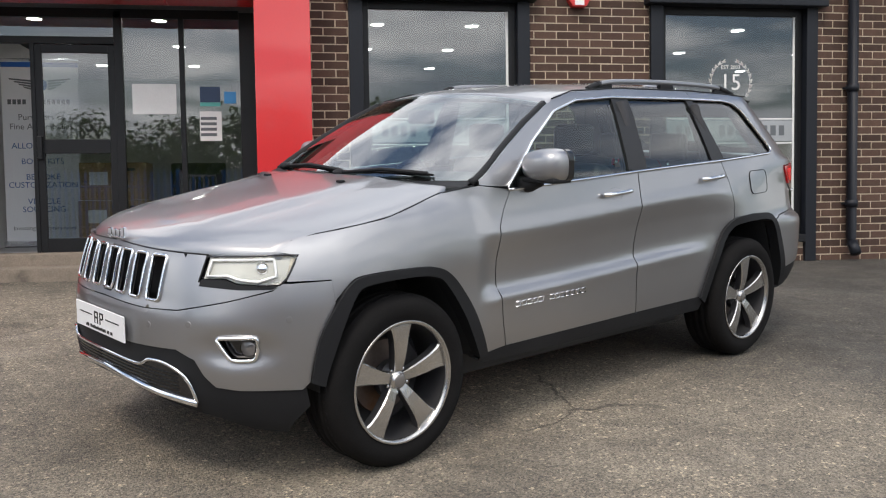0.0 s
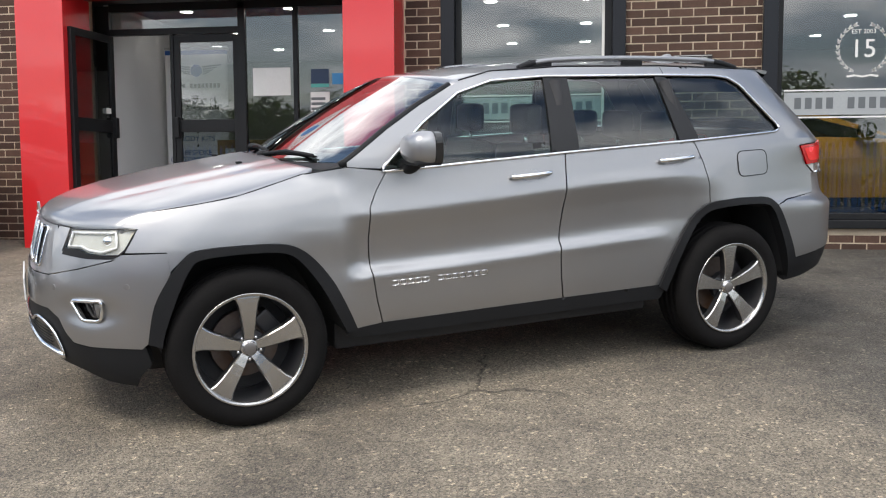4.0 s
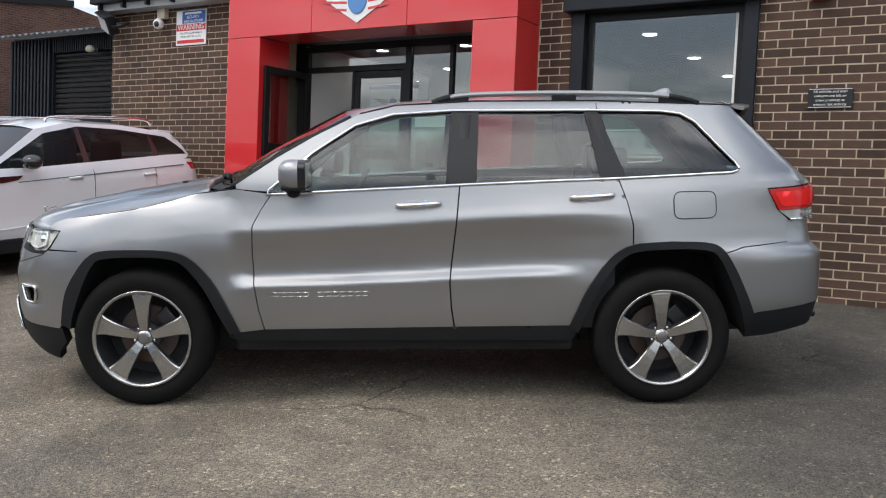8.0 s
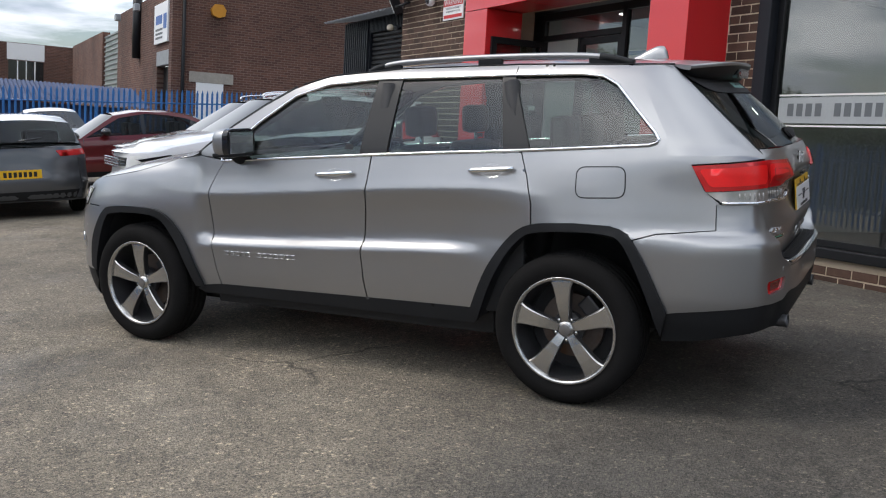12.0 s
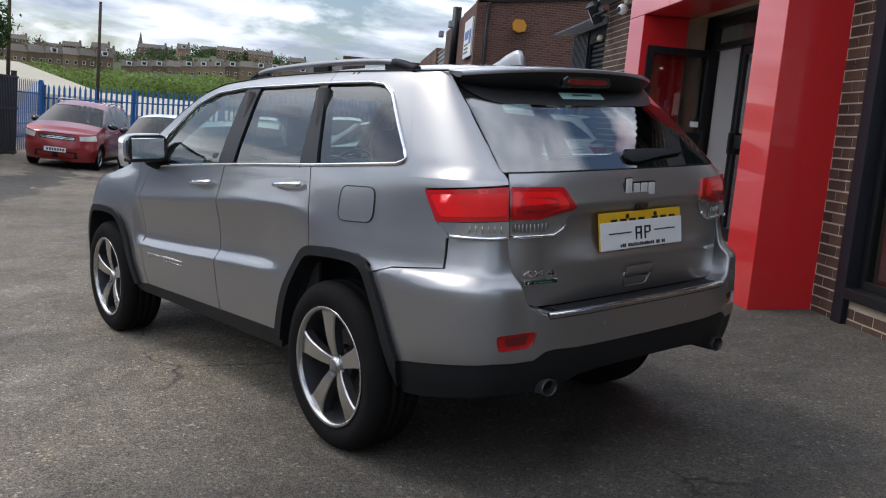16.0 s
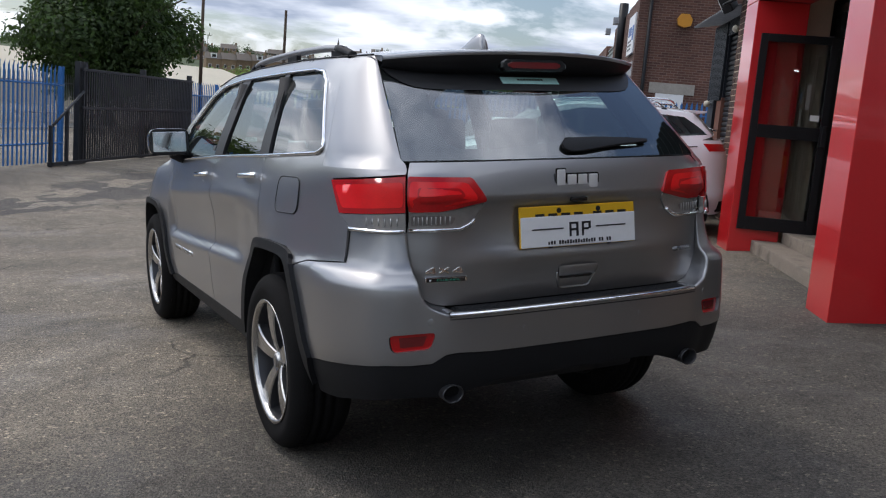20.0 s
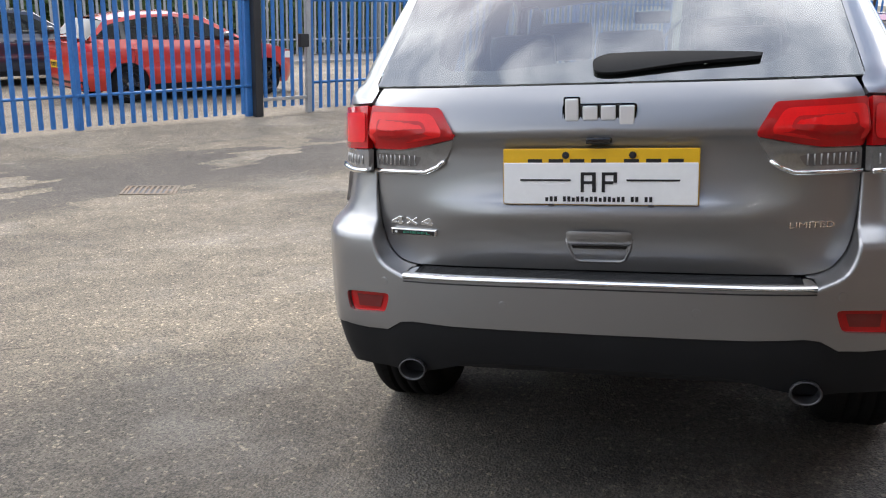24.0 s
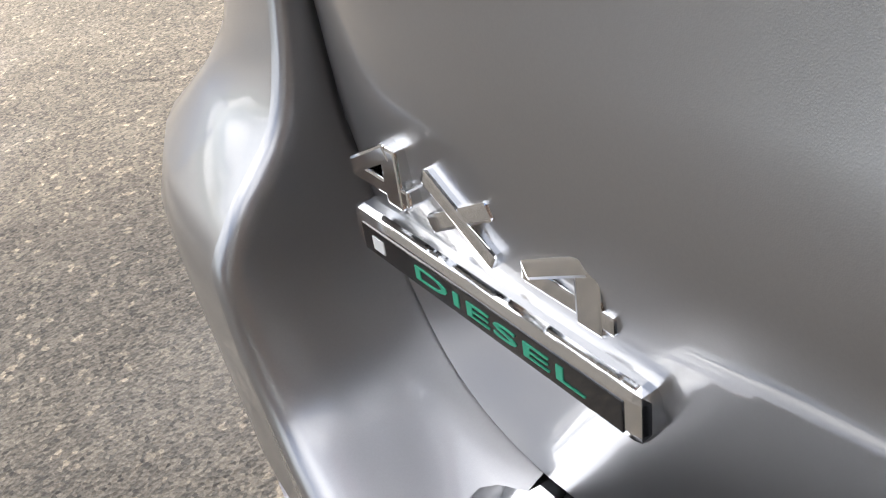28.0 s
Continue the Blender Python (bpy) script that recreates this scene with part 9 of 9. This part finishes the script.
sn = box("works_sign", -28.3, -26.15, 3.90, 3.97, 4.10, 5.45, M["white_plate"], wk, 0.01, "white sign board with blue marks")
box("sign_mark", -28.0, -27.0, 3.89, 3.90, 4.75, 5.05, M["blue_sign"], sn, 0)
box("sign_mark", -26.75, -26.3, 3.89, 3.90, 4.55, 5.05, M["blue_sign"], sn, 0)
for k in range(3):
    box("sign_mark", -28.0, -26.9, 3.89, 3.90, 4.25 + 0.14 * k, 4.32 + 0.14 * k, M["vinyl_grey"], sn, 0)
box("small_sign", -25.70, -25.66, 4.0, 4.28, 2.0, 2.75, M["blue_sign"], wk, 0.004)
box("concrete_lintel", -25.72, -25.66, 4.55, 6.05, 2.80, 3.15, M["concrete"], wk, 0.01)
box("white_door", -25.72, -25.67, 4.79, 5.72, -0.2, 2.80, M["white_plate"], wk, 0.01)
al2 = prism("alarm_box", [(5.25, 5.05), (5.45, 4.98), (5.66, 5.05), (5.70, 5.25), (5.58, 5.42), (5.32, 5.42), (5.20, 5.25)], -25.69, -25.50, mat("amber_plastic", (0.55, 0.24, 0.02), 0.5, vary=0.1), wk, axis="x")
tube("downpipe", [(-25.6, 4.32, 5.8), (-25.6, 4.32, 0)], 0.06, M["frame"], wk, 8)
for x in (-29.5, -33.5):
    fl2 = box("floodlight", x - 0.2, x + 0.2, 3.4, 3.6, 5.35, 5.6, M["galv"], wk, 0.02)
box("cladding", -40.5, -36.5, 4.1, 4.3, 2.4, 5.3, mat("green_grey_cladding", (0.25, 0.29, 0.27), 0.6, vary=0.15), wk, 0)
for k in range(26):
    box("cladding_rib", -40.5, -36.5, 4.04, 4.1, 2.45 + 0.11 * k, 2.50 + 0.11 * k, M["galv"], wk, 0) if k % 2 else None
box("front_wall", -40.5, -36.5, 4.004, 4.3, -0.3, 2.4, M["course_x"], wk, 0)
box("front_wall", -51.5, -40.5, 3.96, 4.3, -0.3, 5.5, M["course_x"], wk, 0)
tube("vent_pipe", [(-31.5, 3.9, 3.8), (-31.5, 3.9, 6.4)], 0.18, M["frame"], wk, 10)
fb = tagged(empty("office_building"), "two-storey brick office with a white band and dark windows", "building")
box("wall", -56.0, -52.0, -0.85, 4.2, -0.5, 5.45, M["course_y"], fb, 0)
box("white_band", -52.01, -51.96, 0.55, 2.5, 4.5, 5.42, M["white_plate"], fb, 0)
w2 = box("window", -52.01, -51.96, 0.62, 2.45, 3.3, 4.45, M["gloss_black"], fb, 0)
for y in (1.1, 1.55, 2.0):
    box("mullion", -51.96, -51.93, y - 0.03, y + 0.03, 3.3, 4.45, M["white_plate"], w2, 0)
box("white_band", -52.01, -51.96, 0.55, 2.5, 2.3, 3.28, M["white_plate"], fb, 0)
tube("lamp_arm", [(-52, -0.8, 5.0), (-51.5, -1.3, 5.2)], 0.05, M["galv"], fb, 6)

# blue container building and sheds beyond the side fence
shd = tagged(empty("shed"), "blue painted shed with a corrugated grey roof", "shed")
box("wall", -30.5, -25.0, -3.6, 2.8, -0.2, 1.75, mat("blue_shed_paint", (0.02, 0.04, 0.10), 0.5, vary=0.15), shd, 0.01)
bm = bmesh.new()
rr = []
for xx, zz in ((-24.7, 1.80), (-28.0, 2.5)):
    rr.append([bm.verts.new((xx, -3.9 + 7.0 * k / 160, zz + 0.03 * math.sin(k * math.pi / 1.5))) for k in range(161)])
for k in range(160):
    bm.faces.new((rr[0][k], rr[0][k + 1], rr[1][k + 1], rr[1][k]))
part("corrugated_roof", bm, mat("blue_grey_sheet", (0.022, 0.042, 0.115), 0.6, vary=0.2), shd)
box("gable", -30.5, -25.0, -3.6, -3.5, 1.75, 2.0, M["frame_blue"], shd, 0)

# ---- greenery ----
rng = np.random.default_rng(7)


def foliage(name, blobs, count, size, material, label="", category="", kind="", parent=None):
    """Leaves as small bent quads scattered through blobs (x, y, z, rx, ry, rz)."""
    vol = np.array([b[3] * b[4] * b[5] for b in blobs])
    pick = rng.choice(len(blobs), count, p=vol / vol.sum())
    B = np.array(blobs)[pick]
    d = rng.normal(size=(count, 3))
    d /= np.linalg.norm(d, axis=1)[:, None]
    r = rng.uniform(0.35, 1.0, count) ** 0.5 * (1 + 0.12 * rng.normal(size=count))
    c = B[:, :3] + d * r[:, None] * B[:, 3:6]
    nrm = d + rng.normal(size=(count, 3)) * 0.6 + np.array([0, 0, 0.4])
    nrm /= np.linalg.norm(nrm, axis=1)[:, None]
    t = np.cross(nrm, rng.normal(size=(count, 3)))
    t /= np.linalg.norm(t, axis=1)[:, None]
    u = np.cross(nrm, t)
    s = (size * rng.uniform(0.6, 1.4, count))[:, None]
    v = np.stack([c - t * s, c - u * s * 0.55 + nrm * s * 0.15, c + t * s, c + u * s * 0.55 + nrm * s * 0.15], 1).reshape(-1, 3)
    me = bpy.data.meshes.new(name)
    me.from_pydata(v.tolist(), [], np.arange(count * 4).reshape(-1, 4).tolist())
    me.materials.append(material)
    ob = new(name, me)
    if parent is not None:
        ob.parent = parent
    if label:
        tagged(ob, label, category, kind=kind)
    return ob


def clump(cx, cy, cz, rx, ry, rz, n, s=0.45):
    out = []
    for _ in range(n):
        d = rng.normal(size=3)
        d /= np.linalg.norm(d)
        q = rng.uniform(0.3, 0.85)
        k = rng.uniform(0.6, 1.3) * s
        out.append((cx + d[0] * rx * q, cy + d[1] * ry * q, cz + d[2] * rz * q, rx * k, ry * k, rz * k))
    return out


def tree(x, y, z0, h, r, leaves, size, material, label):
    t = tagged(empty("tree", Matrix.Translation((x, y, z0))), label, "tree")
    bm = bmesh.new()
    add_tube(bm, [(0, 0, 0), (0.05 * r, 0, h * 0.25), (0, 0.03 * r, h * 0.5), (0.02, 0, h * 0.8)], 0.05 * h, 8, r1=0.012 * h)
    part("trunk", bm, M["bark"], t, smooth=True)
    for k in range(9):
        a = k * 2.4
        z = h * (0.22 + 0.06 * k)
        bm = bmesh.new()
        add_tube(bm, [(0, 0, z), (math.cos(a) * r * 0.4, math.sin(a) * r * 0.4, z + h * 0.10), (math.cos(a) * r * 0.8, math.sin(a) * r * 0.8, z + h * 0.22)], 0.018 * h, 6, r1=0.004 * h)
        part("limb", bm, M["bark"], t, smooth=True)
    foliage("crown", clump(0, 0, h * 0.58, r, r, h * 0.44, 46, 0.36), leaves, size, material, parent=t)
    return t


tree(-33.5, -18.2, -0.3, 7.4, 3.9, 46000, 0.115, M["leaf"], "broad dark green tree behind the black gate")
tree(-44.0, -24.0, -0.3, 5.0, 3.4, 6000, 0.24, M["leaf"], "dark green tree beyond the street")
foliage("hedge", sum([clump(x, -22.8 + 0.8 * math.sin(x), 1.5 + 0.5 * math.sin(x * 0.7), 2.4, 1.6, 1.9, 9, 0.5) for x in np.arange(10, -26, -2.6)], []), 60000, 0.10, M["leaf_mid"], "overgrown green bushes behind the grey fence", "bushes", "stuff")
foliage("hedge", sum([clump(x, -27.0 + 1.2 * math.sin(x), 2.6 + 0.6 * math.sin(x * 0.9), 3.4, 2.2, 2.3, 8, 0.5) for x in np.arange(10, -30, -3.4)], []), 40000, 0.14, M["leaf_mid"], "tall dark bushes behind the grey fence", "bushes", "stuff")
foliage("hedge", [(x + 0.4 * math.sin(3 * x), -21.6 + 0.5 * math.sin(2.1 * x), 0.55, 1.0, 0.9, 0.95) for x in np.arange(11, -28, -0.9)], 26000, 0.085, M["leaf_mid"], "low undergrowth behind the grey fence", "bushes", "stuff")

# ---- distance: sheds, hillside town ----
wr_ = tagged(empty("warehouse"), "long pale-roofed warehouse below the hillside", "warehouse")
def shed_roof(x0, y0, x1, y1, z0, z1, depth):
    a, b = Vector((x0, y0, 0)), Vector((x1, y1, 0))
    d = (b - a).normalized()
    nrm = Vector((-d.y, d.x, 0))
    if nrm.x > 0:
        nrm = -nrm
    bm = bmesh.new()
    v = [bm.verts.new((*(p + nrm * k).xy, z)) for p, k, z in ((a, 0, z0), (b, 0, z0), (b, depth, z1), (a, depth, z1), (b, depth * 2, z0), (a, depth * 2, z0))]
    bm.faces.new((v[0], v[1], v[2], v[3])); bm.faces.new((v[3], v[2], v[4], v[5]))
    lo = [bm.verts.new((p.co.x, p.co.y, -2)) for p in (v[0], v[1], v[4], v[5])]
    bm.faces.new((v[0], v[1], lo[1], lo[0])); bm.faces.new((v[1], v[2], v[4], lo[2], lo[1])); bm.faces.new((v[0], lo[0], lo[3], v[5], v[3]))
    bmesh.ops.recalc_face_normals(bm, faces=bm.faces)
    part("roof", bm, M["roof_tan"], wr_)
shed_roof(-52, -46, -84, -22, 1.4, 4.4, 16)
shed_roof(-40, -60, -60, -50, 2.0, 4.6, 16)
shed_roof(-75, -22, -92, -8, 0.2, 2.0, 12)
for x, y, h in ((-40, -16.5, 6.5), (-48, -14.5, 6.8)):
    tagged(tube("pole", [(x, y, -0.4), (x + 0.1, y, h)], 0.11, M["bark"], None, 8, r1=0.08), "dark timber pole beyond the fence", "pole", group="timber poles")

def hill_z(x, y):
    d = math.hypot(x, y)
    a = math.degrees(math.atan2(y, x)) % 360
    crest = 0.043 + 0.006 * math.sin(a * 0.11) + 0.004 * math.sin(a * 0.37 + 1)
    side = 1.0 if 150 < a < 250 else 0.6
    t = min(1.0, max(0.0, (d - 250) / 330))
    return -3 + (crest * side * 620 + 3) * t * t * (3 - 2 * t)
bm = bmesh.new()
rings = []
for d in (140, 180, 230, 290, 360, 430, 500, 560, 600, 640, 900):
    ring = []
    for k in range(120):
        a = k * math.tau / 120
        x, y = d * math.cos(a), d * math.sin(a)
        z = hill_z(x, y) + (noise.noise(Vector((x * 0.02, y * 0.02, 0))) * 2.0 if 180 < d < 650 else 0)
        ring.append(bm.verts.new((x, y, z if d < 800 else z - 12)))
    rings.append(ring)
for a, b in zip(rings, rings[1:]):
    for k in range(120):
        bm.faces.new((a[k], a[(k + 1) % 120], b[(k + 1) % 120], b[k])).smooth = True
tagged(part("backdrop", bm, mat("hillside_green", (0.075, 0.095, 0.045), 0.95, vary=0.45, scale=0.02, fine=0.3)), "green hillside rising beyond the valley", "hillside", kind="structure")
blobs = []
for _ in range(240):
    a = radians(rng.uniform(165, 235))
    d = rng.uniform(445, 600)
    x, y = d * math.cos(a), d * math.sin(a)
    r = rng.uniform(2.0, 4.2)
    blobs.append((x, y, hill_z(x, y) + r * 0.4, r * 1.3, r * 1.3, r * 0.9))
for _ in range(120):
    a = radians(rng.choice((170, 175, 185.5, 188, 199.5, 203, 209, 216, 224)) + rng.normal() * 1.3)
    d = rng.uniform(560, 610)
    x, y = d * math.cos(a), d * math.sin(a)
    r = rng.uniform(3.0, 5.0)
    blobs.append((x, y, hill_z(x, y) + r * 0.6, r, r, r * 1.05))
foliage("far_woods", blobs, 70000, 0.55, M["leaf"], "trees and scrub scattered over the hillside", "woods", "stuff")
blobs2 = []
for _ in range(420):
    a = radians(rng.uniform(170, 212))
    d = rng.uniform(140, 260)
    x, y = d * math.cos(a), d * math.sin(a)
    r = rng.uniform(1.8, 4.2)
    top = 1.5 + d * lerp(0.0275, 0.036, min(1.0, max(0.0, (200 - math.degrees(a)) / 14))) * rng.uniform(0.6, 1.0)
    blobs2.append((x, y, top - r * 0.7, r * 1.3, r * 1.3, r * 0.9))
foliage("far_woods", blobs2, 80000, 0.36, M["leaf_light"], "light green scrub at the hill's foot", "woods", "stuff")
stone_far = mat("tan_stone", (0.225, 0.155, 0.095), 0.9, vary=0.25, scale=0.2, fine=1.5, each=0.35)
slate = mat("grey_slate", (0.125, 0.105, 0.085), 0.7, vary=0.2, scale=0.3, each=0.25)
def house(w, d, h, rf, n_win, dormers=0):
    """A stone house facing -y, its ridge along x, with dormers on the front slope."""
    hs = empty("house")
    bm = bmesh.new(); add_box(bm, -w / 2, w / 2, -d / 2, d / 2, -6, h); part("wall", bm, stone_far, hs)
    prism("roof", [(-d / 2 - 0.3, h), (d / 2 + 0.3, h), (0, h + rf)], -w / 2 - 0.05, w / 2 + 0.05, slate, hs, axis="x")
    box("chimney", w / 2 - 1.0, w / 2 - 0.1, -0.4, 0.4, h + rf - 0.8, h + rf + 1.1, stone_far, hs, 0)
    for k in range(n_win):
        x = -w / 2 + w * (k + 0.5) / n_win
        for z in (0.9, 3.6):
            if z < h - 1:
                wn_ = box("window", x - 0.6, x + 0.6, -d / 2 - 0.05, -d / 2 + 0.02, z, z + 1.5, M["white_plate"], hs, 0)
                box("pane", x - 0.48, x + 0.48, -d / 2 - 0.08, -d / 2 - 0.054, z + 0.12, z + 1.38, M["gloss_black"], wn_, 0)
    for k in range(dormers):
        x = -w / 2 + w * (k + 0.5) / dormers
        dm = box("dormer", x - 1.2, x + 1.2, -d / 2 + 0.5, -0.4, h + 0.25, h + rf * 0.86, M["white_plate"], hs, 0)
        box("pane", x - 0.8, x + 0.8, -d / 2 + 0.46, -d / 2 + 0.496, h + 0.75, h + rf * 0.70, M["gloss_black"], dm, 0)
        box("dormer_roof", x - 1.35, x + 1.35, -d / 2 + 0.3, -0.3, h + rf * 0.86 + 0.004, h + rf * 0.86 + 0.14, slate, dm, 0)
    return hs
kinds = [house(9, 8, 5.0, 2.6, 3), house(6.4, 8, 4.6, 2.9, 2, 1), house(14, 8, 4.8, 2.4, 5), house(6.4, 8, 4.6, 2.9, 2)]
labels = ["tan stone hillside house with a slate roof", "tan terraced house with a white dormer", "long tan stone house with a slate roof", "tan terraced house with a plain slate roof"]
first = [True] * 4
def put_house(i, a, d, z, turn):
    x, y = d * math.cos(radians(a)), d * math.sin(radians(a))
    m = Matrix.Translation((x, y, z)) @ Matrix.Rotation(radians(a) - math.pi / 2 + turn, 4, "Z")
    if first[i]:
        kinds[i].matrix_basis = m
        first[i] = False
        tagged(kinds[i], labels[i], "house", group="hillside houses")
    else:
        copy_thing(kinds[i], m)
# the terrace above the scrub, stepping up the slope
for k in range(14):
    put_house(3 if k in (3, 8) else 1, 193.6 - 0.86 * k, 425, lerp(11.6, 16.6, min(1.0, k / 8)), -0.06)
for k in range(7):
    put_house(3 if k % 3 else 1, 200.6 - 0.92 * k, 400, 12.0 + 0.25 * k, 0.15)
# rows near the crest and scattered houses between
for row, (d0, a0, a1, n) in enumerate(((520, 177, 206, 13), (585, 172, 224, 17), (470, 195, 212, 5))):
    for k in range(n):
        a = lerp(a0, a1, (k + 0.5 * (row % 2)) / n) + rng.uniform(-0.5, 0.5)
        d = d0 + rng.uniform(-14, 14)
        put_house((0, 2, 2, 0, 1)[int(rng.integers(0, 5))], a, d, hill_z(d * math.cos(radians(a)), d * math.sin(radians(a))) - 0.8, rng.uniform(-0.3, 0.3))
ch = tagged(empty("church", Matrix.Translation((-583, -134.5, 25.8)) @ Matrix.Scale(0.6, 4)), "dark stone church with a tall spire on the hill", "church")
box("nave", -6, 6, 4, 34, -5, 11, stone_far, ch, 0)
prism("nave_roof", [(-6.5, 11), (6.5, 11), (0, 16)], 4, 34, slate, ch)
box("tower", -3.2, 3.2, -3.2, 3.2, -5, 13, stone_far, ch, 0)
bm = bmesh.new()
bmesh.ops.create_cone(bm, cap_ends=True, segments=8, radius1=3.6, radius2=0.05, depth=19, matrix=Matrix.Translation((0, 0, 22)))
part("spire", bm, slate, ch)

# ---- bricks of the showroom wall ----
BL, BH, PL, PH = 0.229, 0.0705, 0.242, 0.083
def brick_data(length):
    me = bpy.data.meshes.new("brick")
    l, h, d, c = length / 2, BH / 2, 0.006, 0.002
    vs = [(-l, 0.02, -h), (l, 0.02, -h), (l, 0.02, h), (-l, 0.02, h), (-l, -d + c, -h), (l, -d + c, -h), (l, -d + c, h), (-l, -d + c, h), (-l + c, -d, -h + c), (l - c, -d, -h + c), (l - c, -d, h - c), (-l + c, -d, h - c)]
    fs = [(8, 9, 10, 11)] + [(4 + i, 4 + (i + 1) % 4, 8 + (i + 1) % 4, 8 + i) for i in range(4)] + [(i, (i + 1) % 4, 4 + (i + 1) % 4, 4 + i) for i in range(4)]
    me.from_pydata(vs, [], fs)
    me.materials.append(M["brick"])
    return me


brick_cache = {}
rest_v, rest_f = [], []
single = 0
brick_rng = random.Random(3)
for row in range(-3, 43):
    z = 0.285 + row * PH + PH / 2
    if z > TOP - 0.02:
        break
    spans = [(WALL_X0, -5.045), (-0.985, WINDOWS[0][0]), (WINDOWS[0][1], WINDOWS[1][0]), (WINDOWS[1][1], 8.98)]
    if z < WIN_SILL - 0.12:
        spans += [WINDOWS[0], WINDOWS[1]]
    if z > WIN_TOP + 0.27:
        spans += [WINDOWS[0], WINDOWS[1]]
    for a, b in spans:
        k0 = math.floor((a - (row % 2) * PL / 2) / PL)
        x = k0 * PL + (row % 2) * PL / 2
        while x < b:
            x0, x1 = max(a + 0.004, x), min(b - 0.004, x + BL)
            x += PL
            if x1 - x0 < 0.03:
                continue
            near = (1.2 < a < 1.4 or -1.0 < a < -0.9) and z > 0.2 and z < 3.45
            ln = round(x1 - x0, 3)
            if ln not in brick_cache:
                brick_cache[ln] = brick_data(ln)
            me = brick_cache[ln]
            c = Vector(((x0 + x1) / 2, WALL_Y + brick_rng.uniform(-0.0015, 0.0015), z + brick_rng.uniform(-0.0012, 0.0012)))
            if near and single < 300:
                o = new("brick", me)
                o.parent = wall
                o.location = c
                single += 1
            else:
                base = len(rest_v)
                rest_v += [tuple(v.co + c) for v in me.vertices]
                rest_f += [[base + i for i in p.vertices] for p in me.polygons]
me = bpy.data.meshes.new("brickwork")
me.from_pydata(rest_v, [], rest_f)
me.materials.append(M["brick"])
ob = new("brickwork", me)
ob.parent = wall
ob["kind"] = "stuff"
